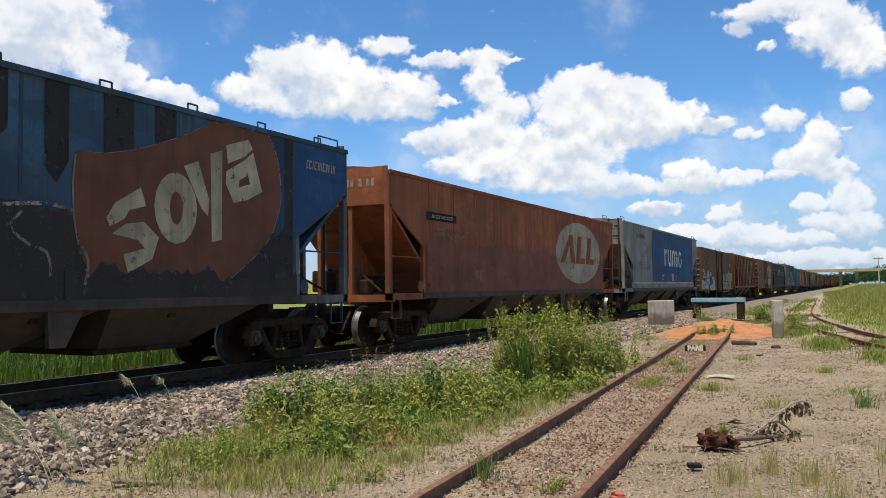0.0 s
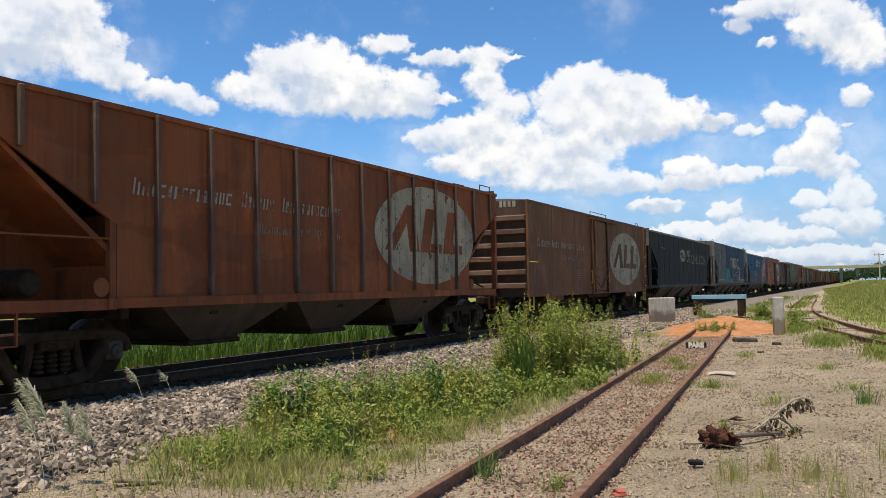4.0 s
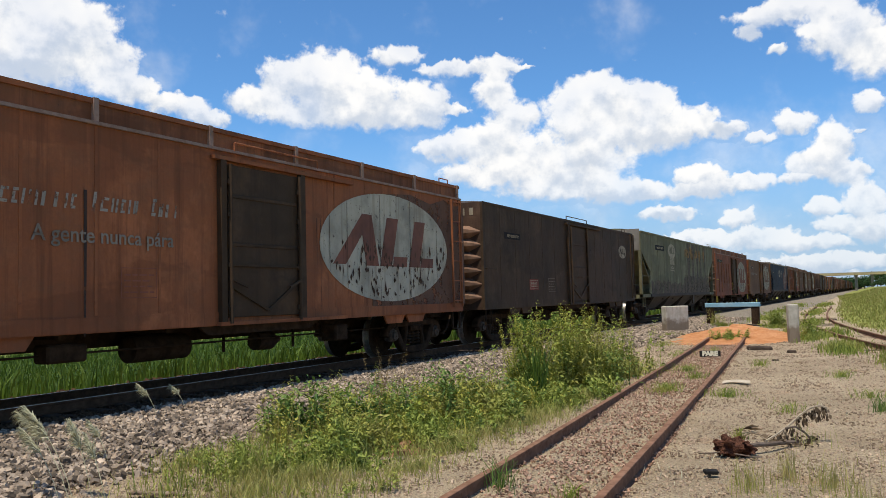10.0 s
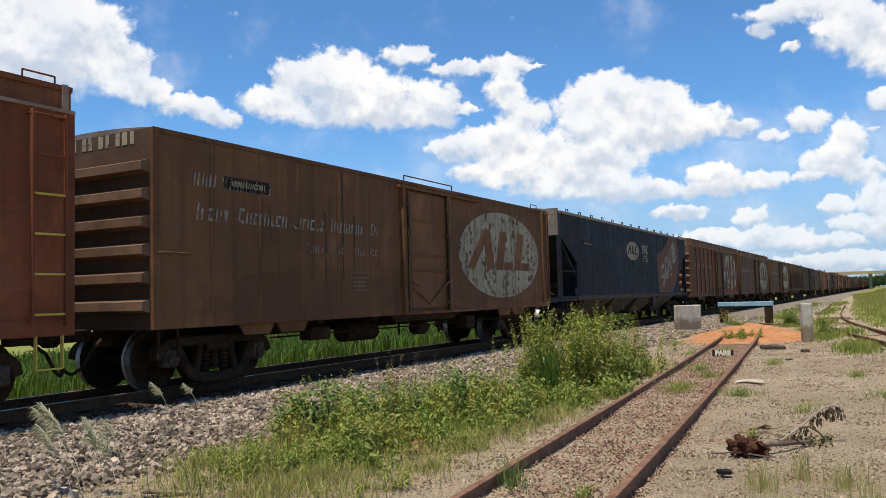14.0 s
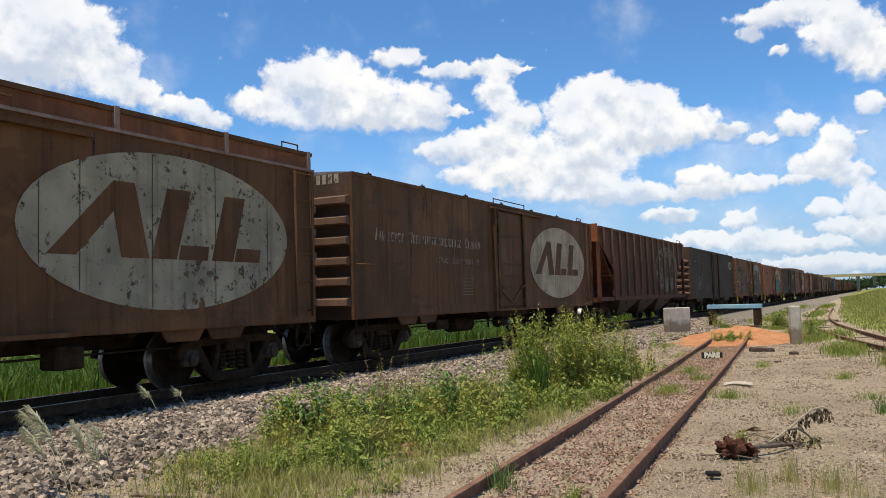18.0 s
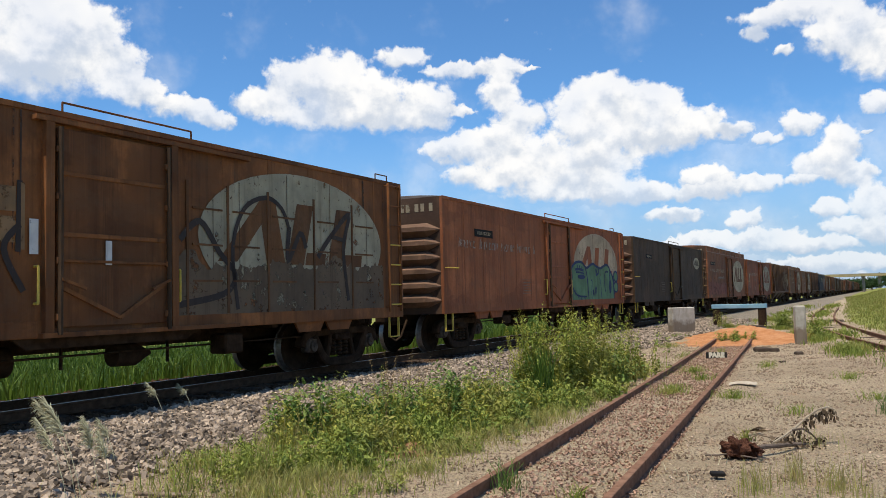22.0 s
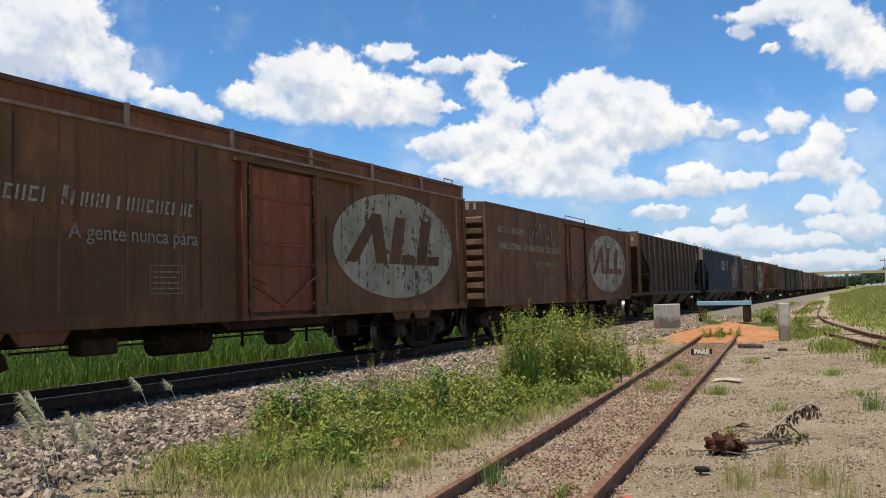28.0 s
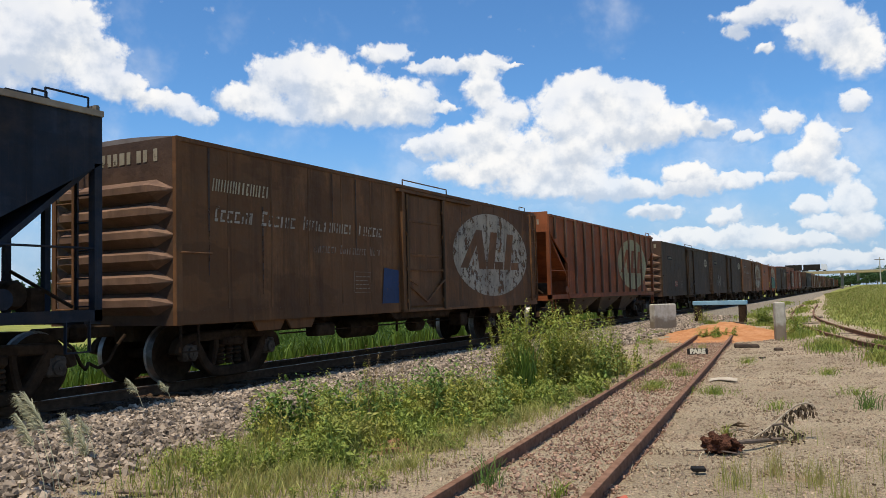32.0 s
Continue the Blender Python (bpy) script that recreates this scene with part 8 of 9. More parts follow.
def sprigs(P, H, per, size, seed, spread=0.22, top_heavy=0.0):
    """Leafy stalks: folded leaves set round upright stems at points P of height H."""
    g = np.random.default_rng(seed)
    n = len(P)
    base = np.repeat(P, per, 0)
    hh = np.repeat(H, per)
    lean = np.repeat(g.normal(0, 0.15, (n, 2)), per, 0)
    u = g.random(n * per) ** (0.8 - 0.4 * top_heavy)
    a = g.uniform(0, 2 * np.pi, n * per)
    r = spread * hh * (1.05 - 0.75 * u) * g.uniform(0.1, 1, n * per)
    d = np.stack([np.cos(a), np.sin(a)], -1)
    c = base + np.stack([d[:, 0] * r + lean[:, 0] * hh * u, d[:, 1] * r + lean[:, 1] * hh * u, hh * u], -1)
    L = size * g.uniform(0.5, 1.2, n * per) * (1.1 - 0.5 * u)
    dip = g.uniform(-1.0, 0.85, n * per)
    f = np.stack([d[:, 0] * np.cos(dip), d[:, 1] * np.cos(dip), np.sin(dip)], -1) * L[:, None]
    s = np.stack([-d[:, 1], d[:, 0], g.uniform(-0.5, 0.5, n * per)], -1) * (L * 0.22)[:, None]
    V = np.stack([c, c + f * 0.45 - s, c + f, c + f * 0.45 + s], 1)
    V[:, 1:4:2, 2] += (L * 0.10)[:, None]
    k = 4 * np.arange(n * per)[:, None]
    F = np.concatenate([k + [0, 1, 2], k + [0, 2, 3]])
    # stems
    t = P + np.concatenate([lean[::per] * H[:, None], H[:, None]], 1)
    w = np.array([0.006, 0.004, 0])
    S = np.stack([P - w, P + w, t], 1).reshape(-1, 3)
    V = np.concatenate([V.reshape(-1, 3), S])
    F = F.tolist() + (len(V) - len(S) + 3 * np.arange(n)[:, None] + [0, 1, 2]).tolist()
    return V, F


def green(name, VF, material, label, category="weeds"):
    ob = new(name, heap(name, VF[0], VF[1], material))
    return tagged(ob, label, category, kind="stuff")


def on_ground(x, y, dz=0.0):
    return np.stack([x, y, height(x, y) + dz], -1)


def patch(n, cx, cy, rx, ry, turn=0.0):
    """Points gathered round a spot."""
    a, r = rng.uniform(0, 2 * np.pi, n), np.abs(rng.normal(0, 0.5, n)).clip(0, 1.25)
    u, v = rx * r * np.cos(a), ry * r * np.sin(a)
    c, s = math.cos(radians(turn)), math.sin(radians(turn))
    return cx + c * u - s * v, cy + s * u + c * v


def many(spots):
    xs, ys = zip(*[patch(*s) for s in spots])
    return np.concatenate(xs), np.concatenate(ys)


# leafy weeds along the foot of the ballast, plant by plant
def plants(spots, stems, r, h0, h1):
    """Plants of several stems each: places and heights of all stems."""
    cx, cy = many(spots)
    n = len(cx)
    hh = rng.uniform(h0, h1, n)
    x = np.repeat(cx, stems) + rng.normal(0, r, n * stems)
    y = np.repeat(cy, stems) + rng.normal(0, r, n * stems)
    return x, y, np.repeat(hh, stems) * rng.uniform(0.35, 1.15, n * stems)


x, y, H = plants([(17, -5.55, 7.7, 0.8, 1.1), (19, -5.0, 8.9, 0.95, 1.3), (23, -4.75, 10.0, 0.9, 1.3), (9, -5.8, 9.2, 0.45, 1.3), (7, -4.7, 6.9, 0.4, 0.7), (5, -6.15, 7.7, 0.25, 0.7)], 6, 0.075, 0.20, 0.66)
green("leafy_weeds", sprigs(on_ground(x, y), H, 30, 0.10, 31, 0.20), GREEN, "leafy green weeds at the foot of the ballast")
x, y, H = plants([(6, -5.35, 7.9, 0.5, 0.8), (5, -5.1, 9.6, 0.5, 0.7), (5, -5.9, 7.4, 0.3, 0.5)], 6, 0.07, 0.40, 0.78)
green("leafy_weeds", sprigs(on_ground(x, y), H, 34, 0.125, 51, 0.20), GREEN_DEEP, "broad-leaved dark green weeds on the ballast edge")
x, y, H = plants([(16, -5.2, 8.3, 0.9, 1.5), (16, -4.7, 9.8, 0.8, 1.3), (5, -6.0, 9.3, 0.5, 1.3)], 3, 0.05, 0.32, 0.66)
green("tall_weeds", sprigs(on_ground(x, y), H, 52, 0.05, 52, 0.05, 0.6), YELLOWISH, "upright yellow-green stalks among the weeds")
# tall stand of flowering weeds
x, y = many([(100, -4.85, 12.0, 0.5, 0.9), (50, -4.35, 12.4, 0.4, 0.6), (100, -4.50, 13.3, 0.65, 1.2), (56, -4.30, 15.0, 0.7, 1.4)])
H = np.interp(y, [10.5, 12.2, 14.5, 17.5], [0.72, 1.22, 1.05, 0.5]) * (0.32 + 0.84 * rng.random(len(y)) ** 1.5)
order = rng.permutation(len(x))
x, y, H = x[order], y[order], H[order]
green("tall_weeds", sprigs(on_ground(x, y), H, 40, 0.12, 32, 0.11), GREEN, "tall stand of green weeds beside the siding")
n = int(0.75 * len(x))
green("flowering_weeds", sprigs(on_ground(x[:n], y[:n]), H[:n] * 1.12, 40, 0.060, 33, 0.045, 0.9), YELLOWISH, "yellow-green flowering tops of the tall weeds")
x, y = many([(30, -4.9, 12.1, 0.6, 1.1), (34, -4.45, 13.6, 0.8, 1.5)])
green("tall_weeds", sprigs(on_ground(x, y), rng.uniform(0.85, 1.36, len(x)), 90, 0.050, 53, 0.035, 0.5), YELLOWISH, "single tall stalks that stand over the stand")
x, y = many([(30, -4.8, 12.2, 0.7, 1.1), (36, -4.5, 14.0, 0.8, 1.4), (56, -5.0, 9.2, 0.9, 1.3)])
green("leafy_weeds", sprigs(on_ground(x, y), rng.uniform(0.25, 0.62, len(x)), 44, 0.10, 56, 0.30), GREEN_DEEP, "dark leafy undergrowth of the weed stand")
x, y = many([(22, -5.6, 9.0, 0.6, 1.6), (26, -4.7, 12.8, 0.6, 1.5), (14, -4.4, 15.5, 0.6, 1.4)])
green("tall_weeds", sprigs(on_ground(x, y), rng.uniform(0.45, 1.0, len(x)), 60, 0.032, 57, 0.035, 0.9), SEED_BROWN, "upright brownish seed spikes")
# lower growth that fills the strip towards the siding rail
x, y, H = plants([(16, -4.4, 7.4, 0.45, 1.0), (22, -4.2, 9.2, 0.5, 1.3), (20, -4.1, 10.9, 0.4, 1.2), (10, -4.6, 6.3, 0.5, 0.6), (12, -3.9, 12.6, 0.35, 1.2)], 5, 0.08, 0.12, 0.42)
green("leafy_weeds", sprigs(on_ground(x, y), H, 26, 0.095, 63, 0.26), GREEN, "lower leafy weeds towards the siding rail")
x, y, H = plants([(8, -4.5, 8.0, 0.6, 1.4), (8, -4.3, 10.2, 0.5, 1.4), (6, -5.2, 6.6, 0.6, 0.8)], 3, 0.06, 0.30, 0.60)
green("tall_weeds", sprigs(on_ground(x, y), H, 34, 0.075, 64, 0.10, 0.3), YELLOWISH, "upright yellow-green stalks nearer the siding")
x, y = many([(1300, -3.95, 7.5, 0.5, 1.6), (1300, -3.9, 9.5, 0.45, 1.6), (1000, -3.95, 11.5, 0.4, 1.6), (900, -4.4, 5.6, 0.9, 0.9)])
green("short_grass", blades(on_ground(x, y), rng.uniform(0.04, 0.20, len(x)), rng.uniform(0.004, 0.009, len(x)), 0.9, 65), GREEN_PALE, "pale mixed grass beside the siding rail", "grass")
# a tuft of broad blades in front of the tall weeds
x, y = many([(80, -4.45, 11.2, 0.22, 0.22)])
green("blade_tuft", blades(on_ground(x, y), rng.uniform(0.5, 0.98, len(x)), np.full(len(x), 0.020), 0.45, 34), GREEN_LUSH, "tuft of long green grass blades", "grass")
# single stalks that stand over the weeds
x = np.array([-6.45, -6.3, -5.5, -5.6, -6.0, -5.2, -6.6, -5.75])
y = np.array([8.1, 8.3, 11.2, 10.6, 9.9, 10.9, 9.0, 7.2])
green("tall_weeds", sprigs(on_ground(x, y), np.array([0.66, 0.5, 0.85, 0.7, 0.58, 0.62, 0.45, 0.55]), 54, 0.065, 35, 0.10), GREEN, "single leafy stalks on the ballast edge")
# short mixed grass in the strip between ballast and siding, in clumps with bare ground between
def clumped(x, y, level=0.15):
    k = np.sin(3.1 * x + 1.3 * y) + np.sin(2.3 * y - 1.9 * x) + 0.8 * np.sin(6.3 * x + 4.7 * y) + 0.7 * np.sin(8.1 * y - 5.2 * x)
    k = rng.random(len(x)) < 0.10 + 0.90 * (k > level)
    return x[k], y[k]


x, y = clumped(*many([(2400, -4.8, 7.0, 1.0, 2.0), (1700, -4.7, 5.3, 1.2, 1.3), (4600, -4.6, 11.5, 0.9, 2.6), (1600, -4.3, 9.5, 0.7, 2.2), (2600, -4.6, 16.5, 0.8, 3.0), (900, -6.0, 6.0, 0.8, 1.4), (2600, -5.0, 6.0, 1.0, 1.1)]), 0.0)
green("short_grass", blades(on_ground(x, y), rng.uniform(0.04, 0.19, len(x)), rng.uniform(0.005, 0.010, len(x)), 0.9, 36), GREEN_PALE, "short yellowish grass between ballast and siding", "grass")
x, y = clumped(*many([(3000, -5.0, 7.6, 1.0, 2.0), (3000, -4.7, 10.6, 0.9, 2.2), (1600, -4.55, 14.5, 0.8, 2.4), (1300, -5.0, 5.9, 1.0, 1.1), (1000, -4.4, 7.6, 0.6, 1.0)]), -0.2)
green("short_grass", blades(on_ground(x, y), rng.uniform(0.06, 0.30, len(x)), rng.uniform(0.005, 0.012, len(x)), 0.7, 37), GREEN, "green grass among the weeds", "grass")
x, y = many([(70, -5.1, 5.9, 0.6, 1.0), (60, -4.6, 6.6, 0.6, 0.7), (60, -5.6, 7.0, 0.5, 0.7), (120, -4.9, 10.3, 0.8, 1.6)])
green("seed_grass", blades(on_ground(x, y), rng.uniform(0.22, 0.46, len(x)), rng.uniform(0.004, 0.008, len(x)), 0.4, 54), GREEN_PALE, "thin upright seeding grass stems", "grass")
x, y = many([(60, -5.2, 5.7, 0.7, 0.9), (50, -4.7, 6.2, 0.7, 0.7), (22, -4.2, 7.4, 0.4, 0.6), (18, -5.6, 6.2, 0.4, 0.7)])
green("leafy_weeds", sprigs(on_ground(x, y), rng.uniform(0.10, 0.34, len(x)), 30, 0.055, 55, 0.3), GREEN, "low leafy weeds in the grass")
x, y = clumped(*many([(1500, -3.75, 6.6, 0.55, 1.8), (900, -3.9, 9.0, 0.45, 1.6), (700, -4.0, 12.0, 0.4, 1.8), (700, -4.1, 5.0, 0.6, 0.9)]), 0.4)
green("short_grass", blades(on_ground(x, y), rng.uniform(0.03, 0.15, len(x)), rng.uniform(0.004, 0.009, len(x)), 1.0, 60), GREEN_PALE, "thin dry grass on the bare strip by the siding", "grass")
x, y = many([(16, -3.8, 7.4, 0.5, 1.6), (12, -3.7, 5.6, 0.4, 0.7), (14, -4.0, 9.6, 0.4, 1.4)])
green("leafy_weeds", sprigs(on_ground(x, y), rng.uniform(0.06, 0.18, len(x)), 24, 0.06, 61, 0.5), GREEN, "low creeping weeds by the siding rail")
x, y = many([(110, -3.75, 8.2, 0.4, 1.8), (90, -3.55, 10.2, 0.3, 1.6), (70, -4.1, 6.0, 0.6, 0.9)])
green("dry_straw", blades(on_ground(x, y, 0.01), rng.uniform(0.02, 0.07, len(x)), rng.uniform(0.004, 0.007, len(x)), 3.0, 62), STRAW, "dry straw lying by the siding rail", "grass")
# tufts between and beside the siding rails
SPOTS = [(420, -2.95, 12.9, 0.30, 0.7), (260, -3.35, 16.6, 0.35, 1.0), (160, -2.9, 15.1, 0.3, 0.5), (240, -2.0, 12.6, 0.45, 0.5), (150, -2.15, 18.0, 0.35, 0.9), (60, -2.15, 6.05, 0.12, 0.25), (180, -6.4, 29.0, 0.6, 1.4),
         (240, -5.6, 24.5, 0.7, 2.0), (90, -3.75, 22.0, 0.3, 0.7), (160, -0.55, 16.2, 0.35, 0.6), (130, -4.4, 20.5, 0.5, 1.6), (90, -1.0, 11.4, 0.3, 0.5), (60, -1.35, 9.25, 0.08, 0.12), (100, -0.1, 13.2, 0.3, 0.3)]
x, y = many(SPOTS)
green("grass_tufts", blades(on_ground(x, y), rng.uniform(0.04, 0.17, len(x)), rng.uniform(0.005, 0.011, len(x)), 1.3, 38), GREEN, "low green tufts along the siding", "grass")
x, y = many([(90, 0.02, 11.6, 0.18, 0.25), (70, -2.78, 6.15, 0.18, 0.25)])
green("grass_tufts", blades(on_ground(x, y), rng.uniform(0.08, 0.30, len(x)), rng.uniform(0.006, 0.012, len(x)), 1.0, 39), GREEN_DEEP, "upright green grass tufts", "grass")
# sparse pale grass in the open yard
x, y = many([(150, -0.95, 6.95, 0.22, 0.5), (110, -0.72, 7.5, 0.18, 0.5), (150, -0.38, 7.2, 0.25, 0.5), (90, -0.15, 6.7, 0.3, 0.6), (70, 0.15, 8.2, 0.4, 0.9), (40, -0.6, 9.1, 0.3, 0.4), (160, -0.6, 5.9, 0.7, 0.6)])
green("pale_grass", blades(on_ground(x, y), rng.uniform(0.06, 0.30, len(x)), rng.uniform(0.003, 0.007, len(x)), 0.5, 40), GREEN_PALE, "sparse pale grass in the open yard", "grass")
x, y = scatter(2600, -3.6, 2.5, 4.5, 24, 1.3)
keep = np.sin(x * 2.1 + 0.7 * y) + np.sin(1.7 * y - x) > 0.7
green("pale_grass", blades(on_ground(x[keep], y[keep]), rng.uniform(0.02, 0.10, keep.sum()), rng.uniform(0.004, 0.009, keep.sum()), 1.2, 41), STRAW, "dry stalks strewn over the grit", "grass")
# green verge of the branch track
x, y = many([(1500, -1.75, 28.0, 0.5, 2.6), (1900, -0.75, 23.3, 0.6, 2.4), (1300, 0.45, 19.6, 0.5, 2.2), (500, -2.75, 33.0, 0.4, 2.5), (500, -3.6, 35.5, 0.6, 0.9), (260, -5.9, 36.9, 0.9, 0.9), (500, 1.0, 23.6, 0.5, 2.4)])
green("verge_grass", blades(on_ground(x, y), rng.uniform(0.06, 0.22, len(x)), rng.uniform(0.012, 0.026, len(x)), 0.9, 42), GREEN, "green verge grass beside the branch track", "grass")
x, y = many([(90, -3.55, 36.0, 0.6, 0.6), (16, -6.2, 37.2, 0.8, 0.6), (40, -1.85, 28.4, 0.4, 1.0), (40, -4.0, 26.6, 1.0, 0.7)])
green("leafy_weeds", sprigs(on_ground(x, y, 0.05), np.where(y < 28, 0.5, 1.0) * rng.uniform(0.25, 0.75, len(x)), 30, 0.10, 43, 0.3), GREEN, "leafy weeds round the buffer stop")
x, y = many([(420, -5.2, 46, 1.0, 6.0), (420, -5.6, 60, 1.0, 9.0), (400, -6.2, 80, 1.2, 14.0), (500, -2.6, 40, 0.7, 5.0), (600, -3.3, 56, 0.7, 10.0), (500, -4.0, 80, 0.8, 14.0), (420, -1.2, 30.5, 0.6, 3.5), (300, 0.4, 23.0, 0.5, 2.5)])
green("verge_grass", blades(on_ground(x, y), rng.uniform(0.06, 0.26, len(x)), (0.012 + 0.0007 * y) * rng.uniform(0.6, 1.4, len(x)), 0.9, 58), GREEN, "low weeds along the branch track and the gravel", "grass")
# grass bank beyond the branch track
x, y = scatter(120000, -1, 34, 27, 170, 1.6)
x = x - 1 + loop_x(y)
x = x + 2.9 + 1.3 * rng.random(len(x)) ** 2
BANK = leaf("bank_grass_blades", (0.20, 0.23, 0.040), (0.36, 0.35, 0.10), (0.32, 0.26, 0.09))
green("bank_grass", blades(on_ground(x, y), rng.uniform(0.08, 0.30, len(x)) * (1 + 0.003 * y) * np.interp(x - loop_x(y), [1.8, 4.5], [0.5, 1.0]), (0.012 + 0.0006 * y) * rng.uniform(0.6, 1.4, len(x)), 0.75, 44), BANK, "tall yellow-green grass on the bank", "grass")
# lush grass behind the train
x, y = scatter(70000, -30, -12.9, 0, 75, 1.4)
green("meadow_grass", blades(on_ground(x, y), rng.uniform(0.25, 0.62, len(x)), (0.018 + 0.0012 * np.abs(y)) * rng.uniform(0.7, 1.4, len(x)), 0.7, 45), GREEN_LUSH, "lush green meadow grass behind the track", "grass")


PLUME = leaf("plume_grass_heads", (0.30, 0.29, 0.17), (0.55, 0.52, 0.34))


def plume(at, H, lean, seed):
    """A dry grass stalk with a feathery seed head."""
    g = random.Random(seed)
    t = thing("plume_grass", "dry pale grass stalk with a feathery seed head", "grass", "plume grass stalks", at=at)
    pts = [Vector((lean[0] * u ** 1.8, lean[1] * u ** 1.8, H * (u - 0.12 * u ** 3))) for u in (0, 0.25, 0.5, 0.7, 0.85, 1)]
    part("stalk", Shape().path(pts, 0.006, 5), PLUME, t)
    V, F = [], []
    for k in range(420):
        u = 0.62 + 0.38 * g.random()
        c = Vector((lean[0] * u ** 1.8, lean[1] * u ** 1.8, H * (u - 0.12 * u ** 3)))
        out = (1.05 - u) * 0.35
        d = Vector((lean[0] * 1.1 + g.gauss(0, out), lean[1] * 0.5 + g.gauss(0, out), g.uniform(-0.02, 0.42))).normalized() * g.uniform(0.06, 0.17) * (0.45 + 0.55 * H)
        w = Vector((g.gauss(0, 1), g.gauss(0, 1), g.gauss(0, 1))).normalized() * 0.0032
        e = c + d * 0.55 + Vector((0, 0, 0.004))
        tip = c + d + Vector((0, 0, -0.25 * d.length))
        n = len(V)
        V += [tuple(c - w), tuple(c + w), tuple(e + w), tuple(e - w), tuple(tip)]
        F += [(n, n + 1, n + 2, n + 3), (n + 3, n + 2, n + 4)]
    part("seed_head", heap("seed_head", V, F, PLUME), None, t, "feathery pale seed head")
    return t


PLUMES = []                  # (stalk, x, y, share of the sway)
for k, (px, py, H, lx, ly, sway) in enumerate(((-5.64, 4.35, 1.02, -0.28, -0.04, 1.0), (-5.98, 4.55, 0.98, -0.38, 0.0, 1.1), (-5.76, 4.60, 0.74, -0.12, 0.0, 0.7), (-5.92, 4.42, 0.80, -0.34, 0.04, 1.0), (-5.60, 4.60, 0.62, -0.16, 0.05, 0.8), (-8.45, 7.75, 0.52, -0.26, 0.0, 0.6), (-8.6, 8.4, 0.40, -0.22, 0.0, 0.5), (-6.9, 5.7, 0.5, -0.2, 0.0, 0.6))):
    PLUMES.append((plume(pose(px, py, float(height(px, py)) - 0.01), H, (lx, ly), k), px, py, sway))

# ---- distance: road bridge, trees, poles ----
lath = new("wooden_lath", Shape().box(0, 0, 0.02, 0.46, 0.06, 0.025, None, 0.006).mesh("wooden_lath", DEAD))
lath.matrix_basis = pose(-5.28, 4.85, float(height(-5.28, 4.85)) + 0.01, 2, 4, 33)
tagged(lath, "weathered wooden lath lying on the ballast edge", "timber")
BY = 333.0
bridge = thing("road_bridge", "long yellowish concrete road bridge on slim piers", "bridge")
DECK = plain("yellow_concrete", (0.40, 0.31, 0.15), (0.50, 0.40, 0.21), 0.6, 0.9)
PIER = plain("shaded_concrete", (0.20, 0.18, 0.15), (0.28, 0.25, 0.21), 0.8, 0.9)
part("deck", Shape().box(-10, BY, 6.35, 290, 9.0, 0.75), DECK, bridge, "yellowish deck girder")
part("kerb", Shape().box(-10, BY - 4.4, 6.85, 290, 0.25, 0.25), CONCRETE, bridge, "pale kerb edge")
part("kerb", Shape().box(-10, BY + 4.4, 6.85, 290, 0.25, 0.25), CONCRETE, bridge, "pale kerb edge")
for x in (-57, -19.2 - 9, -19.2, -9.5 + 4.2, -0.1, 9.5, 19, 28.5, 38, 47.5, 57):
    if abs(x - XT) < 4.5:
        continue
    part("pier", Shape().box(x, BY, 2.6, 0.9, 6.0, 6.8, None, 0.1), PIER, bridge)
    part("cross_beam", Shape().box(x, BY, 5.75, 1.3, 8.0, 0.5), PIER, bridge)
for x0, x1 in ((-480, -155), (135, 480)):
    s = Shape().prism([(BY - 18, -0.6), (BY + 18, -0.6), (BY + 5, 6.7), (BY - 5, 6.7)], x0, x1, 0)
    tagged(new("road_embankment", s.mesh("road_embankment", TURF)), "grassed earth ramp of the road", "embankment", kind="structure")


def tree(at, H, R, seed, label="broad dark green tree"):
    g = np.random.default_rng(seed)
    t = thing("tree", label, "tree", "trees in the distance", at=at)
    s = Shape()
    pts = [(0, 0, -0.3), (0.05 * R, 0, 0.25 * H), (-0.04 * R, 0.05 * R, 0.45 * H), (0.02 * R, 0, 0.7 * H)]
    for i, (a, b) in enumerate(zip(pts, pts[1:])):
        s.bar(a, b, 0.10 * R * (1 - 0.25 * i), None, 8)
    for k in range(6):
        a = 2 * math.pi * k / 6 + g.uniform(-0.4, 0.4)
        z = H * g.uniform(0.3, 0.55)
        s.bar((0, 0, z), (0.65 * R * math.cos(a), 0.65 * R * math.sin(a), z + 0.25 * H), 0.045 * R, None, 6)
    part("trunk", s, BARK, t)
    n, m = 34, 46
    a, u = g.uniform(0, 2 * np.pi, n), g.random(n)
    c = np.stack([np.cos(a) * R * (0.25 + 0.75 * np.sqrt(g.random(n))) * (1.0 - 0.5 * np.abs(u - 0.35)), np.sin(a) * R * (0.25 + 0.75 * np.sqrt(g.random(n))) * (1.0 - 0.5 * np.abs(u - 0.35)), H * (0.32 + 0.60 * u)], -1)
    p = (c[:, None] + g.normal(0, 0.15 * R, (n, m, 3)) * [1, 1, 0.75]).reshape(-1, 3)
    d1, d2 = g.normal(size=p.shape), g.normal(size=p.shape)
    d1 *= (0.10 * R) / np.linalg.norm(d1, axis=1, keepdims=True)
    d2 *= (0.07 * R) / np.linalg.norm(d2, axis=1, keepdims=True)
    V = np.stack([p - d1, p + d2, p + d1, p - d2], 1).reshape(-1, 3)
    F = 4 * np.arange(len(p))[:, None] + [0, 1, 2, 3]
    part("crown", heap("crown", V, F, TREE_LEAF), None, t)


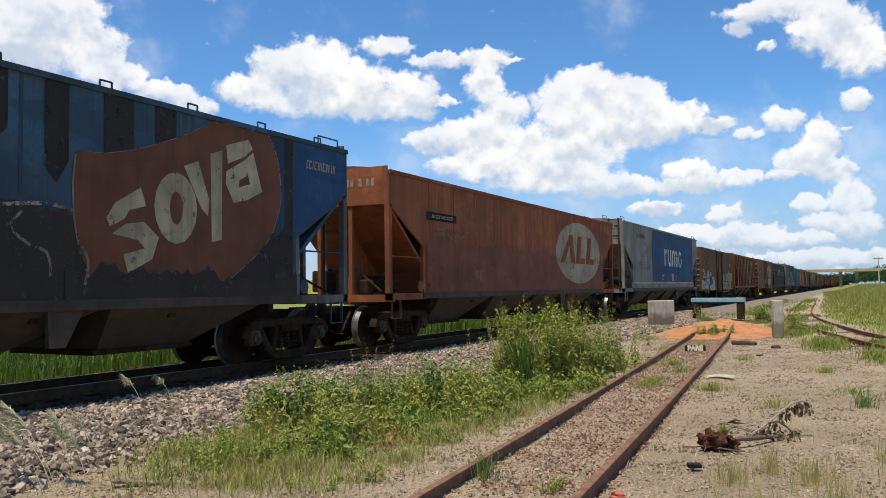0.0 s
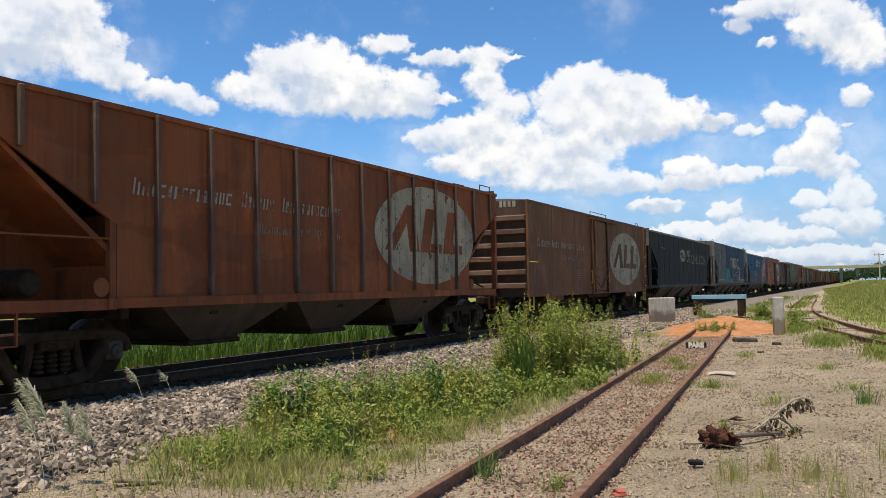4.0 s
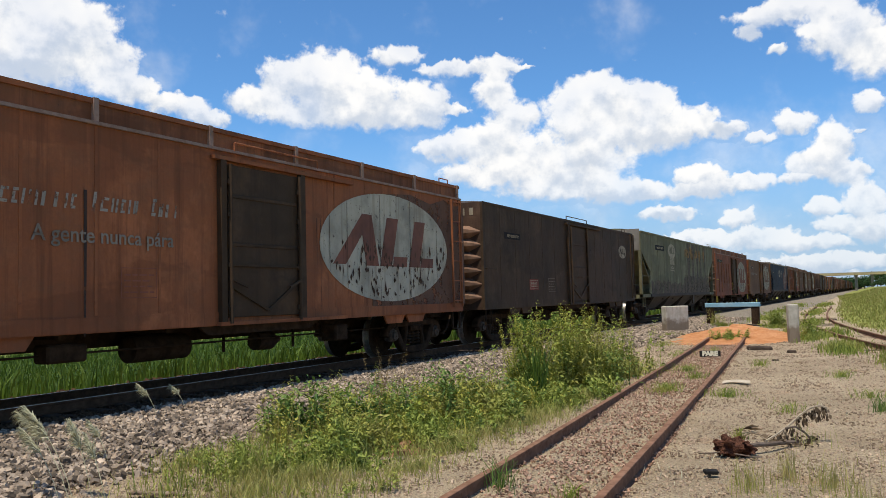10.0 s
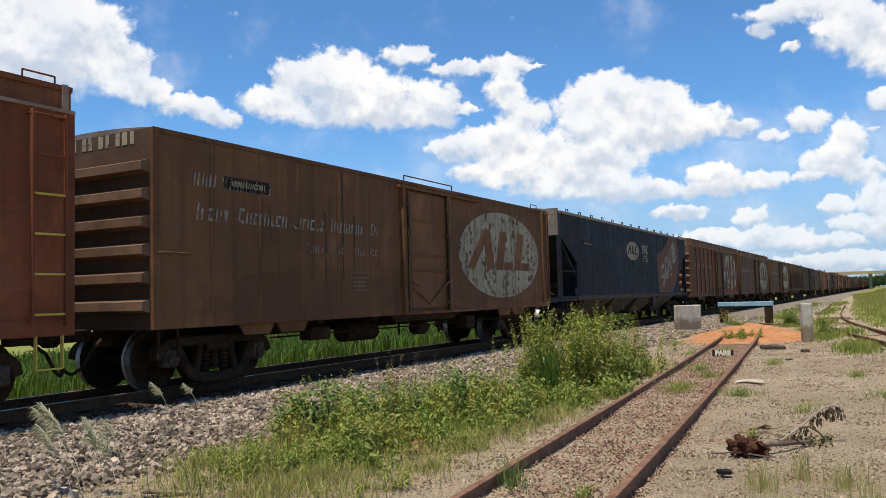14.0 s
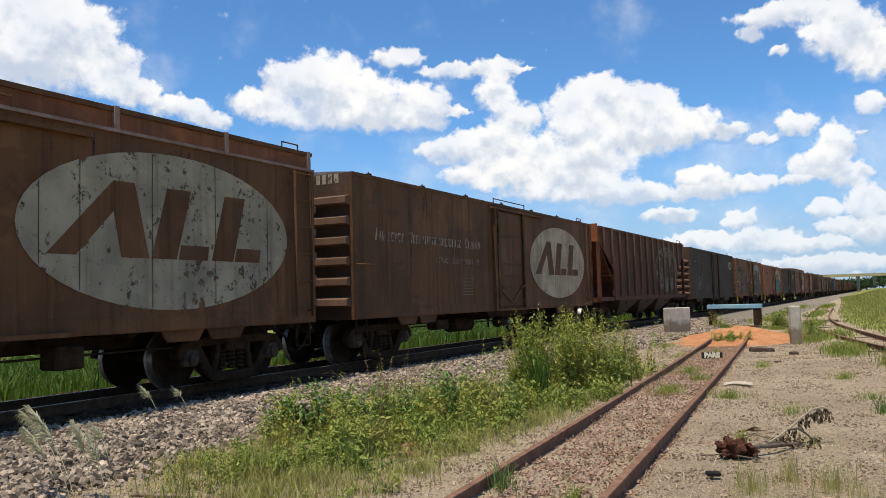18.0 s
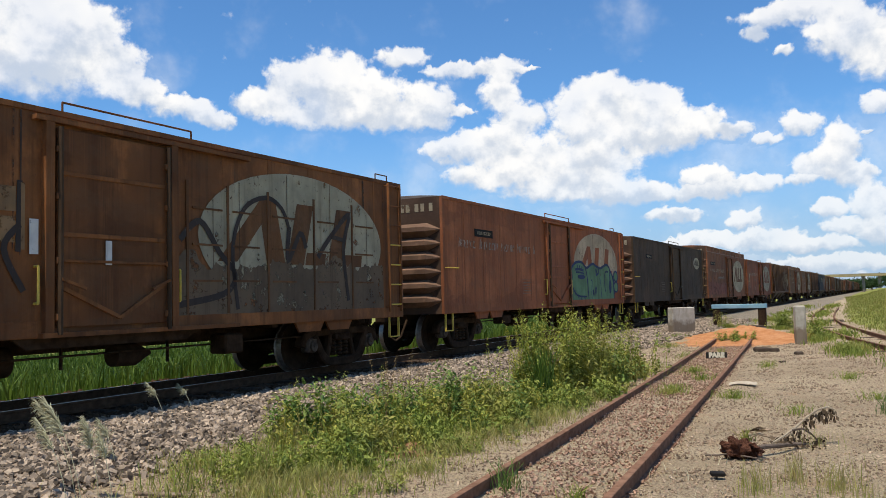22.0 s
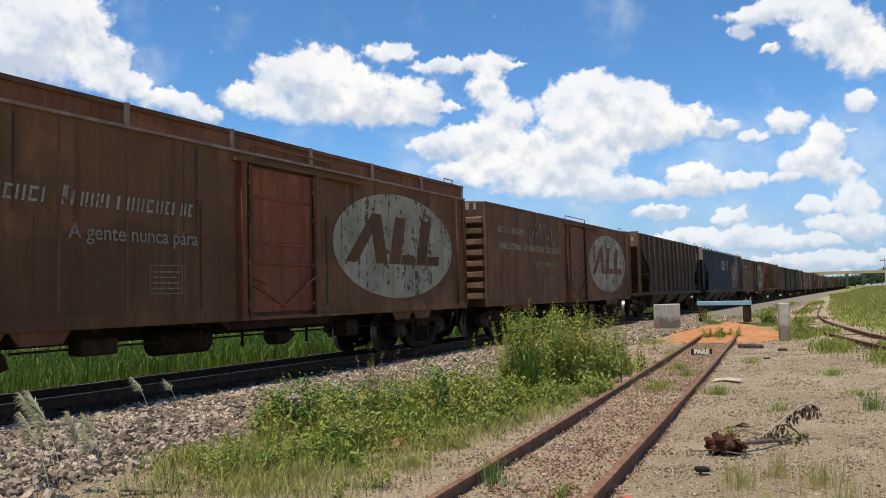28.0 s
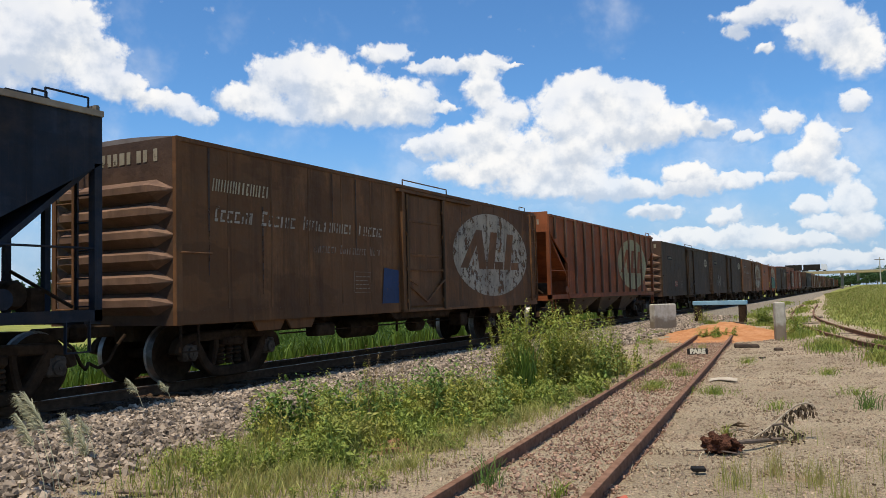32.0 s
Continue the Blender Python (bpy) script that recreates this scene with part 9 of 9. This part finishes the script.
g = random.Random(77)
for k, (x, y, H, R) in enumerate(((4.5, 250, 3.0, 2.2), (8.0, 255, 3.8, 2.6), (12.5, 250, 4.2, 3.0), (17, 262, 4.6, 3.4), (1.2, 262, 1.8, 1.6), (23, 255, 4.8, 3.6), (30, 260, 5, 4), (3.0, 390, 6.0, 4.5), (-3.5, 420, 5.6, 4.5), (-8, 450, 6.0, 5), (9, 400, 7, 5), (-13.5, 480, 7, 5.5), (-27, 365, 9.0, 2.2), (-24.5, 372, 9.6, 2.6), (-34, 420, 8, 6), (-22, 440, 7, 5), (16, 410, 8, 6), (26, 420, 8, 6))):
    tree(pose(x, y, float(height(x, y)) - 0.1, 0, 0, 40 * k), H, R, 100 + k)
for k in range(26):
    x, y = g.uniform(-260, -90), g.uniform(40, 190)
    tree(pose(x, y, -0.6, 0, 0, 50 * k), g.uniform(4.5, 9.0), g.uniform(3, 5.5), 200 + k, "tree on the far side of the meadow")


def pole(x, y, H, seed):
    t = thing("utility_pole", "slim pale concrete utility pole with a crossarm", "utility pole", "utility poles", at=pose(x, y, float(height(x, y)) - 0.2))
    part("pole", Shape().lathe([(0, 0.16), (H, 0.09)], (0, 0, 0), 2, 10), CONCRETE, t)
    part("crossarm", Shape().box(0, 0, H - 0.5, 2.0, 0.12, 0.14), BARK, t)
    for q in (-0.85, 0, 0.85):
        part("insulator", Shape().lathe([(0, 0.05), (0.08, 0.07), (0.16, 0.03)], (q, 0, H - 0.43), 2, 8), STEEL_DARK, t)


pole(4.4, 205, 6.4, 1), pole(7.2, 214, 7.2, 2), pole(18, 190, 7.2, 3)

# ---- road traffic on the bridge ----
CAB = plain("white_cab_paint", (0.70, 0.71, 0.72), (0.80, 0.80, 0.80), 3.0, 0.4, 0.0, 0.0)
GLASS = plain("dark_window_glass", (0.02, 0.025, 0.03), (0.03, 0.035, 0.04), 2.0, 0.08, 0.0, 0.0)
truck = thing("truck", "white lorry pulling two dark open trailers", "truck", at=pose(-330, BY - 2, 6.73))
part("cab", Shape().prism([(-2.0, 0.7), (0, 0.7), (0, 1.7), (-0.35, 2.9), (-2.0, 3.0)], -1.2, 1.2, 1), CAB, truck, "white cab")
part("windscreen", Shape().prism([(0.0, 1.75), (0.02, 1.75), (-0.30, 2.75), (-0.33, 2.75)], -1.05, 1.05, 1), GLASS, truck)
part("chassis", Shape().box(-7.6, 0, 0.75, 13.4, 0.9, 0.25), STEEL_DARK, truck)
for x0 in (-8.2, -14.4):
    part("trailer", Shape().box(x0 + 2.9, 0, 1.85, 5.6, 2.5, 1.9, None, 0.05), PAINT["black"], truck, "dark tipping trailer")
for x in (-1.0, -3.4, -7.0, -8.1, -12.6, -13.7):
    for q in (-1, 1):
        part("wheel", Shape().lathe([(-0.14, 0.2), (-0.14, 0.5), (0.14, 0.5), (0.14, 0.2)], (x, q * 1.05, 0.5), 1, 16), BLACK_PLATE, truck)

# ---- what moves ----
def run(t):
    """Metres that the train has run at t seconds."""
    u = t / 32
    return 32 * (16.3667 * u - 1.3002 * u ** 2 + 1.0609 * u ** 3 - 0.2155 * u ** 4)


def motions():
    for wg, y in WAGONS:
        walk(wg, [(t, pose(XT, y - run(t), ZR)) for t in (0, 2, 4, 6, 8, 10, 12, 14, 16, 18, 20, 22, 24, 26, 28, 30, 32)])
    first = {wg: y for wg, y in WAGONS[:33]}
    for wg, ws in WHEELS:
        # wheels turn while their wagon passes close by
        times = [i / FPS for i in range(32 * FPS + 1) if abs(first[wg] - run(i / FPS) - 14) < 20]
        p = ws.matrix_basis.translation.copy()
        if not times:
            continue
        base = run(times[0])
        rows = [(t, pose(*p, math.degrees((run(t) - base) / RIM))) for t in times]
        rows = ([(0, rows[0][1])] if times[0] > 0 else []) + rows + ([(32, rows[-1][1])] if times[-1] < 31.99 else [])
        walk(ws, rows)
    # the plume grass bows in gusts towards the train: seconds and degrees
    GUSTS = ((0, 24), (1, 27), (2, 18), (2.6, 6), (3, -3), (3.5, 0), (5.5, 15), (6, 21), (7, 19), (8, 24), (9, 26), (10, 18), (11, 20), (12, 14), (13, 13), (14, 16), (15, 13), (17, 12), (18, 16), (19, 19), (20, 12), (21, 14), (22, 8), (23, -2), (24, 6), (25, 2), (26, 8), (27.5, 7), (28, 7), (29, 10), (30, -1), (31, 8), (32, 6))
    for stalk, px, py, sway in PLUMES:
        walk(stalk, [(t, pose(px, py, float(height(px, py)) - 0.01, 0, -sway * a, 0)) for t, a in GUSTS])
    # the lorry crosses the bridge at about 10 m/s
    walk(truck, [(0, pose(-330, BY - 2, 6.73)), (16, pose(-170, BY - 2, 6.73)), (32, pose(-10, BY - 2, 6.73))])


motions()
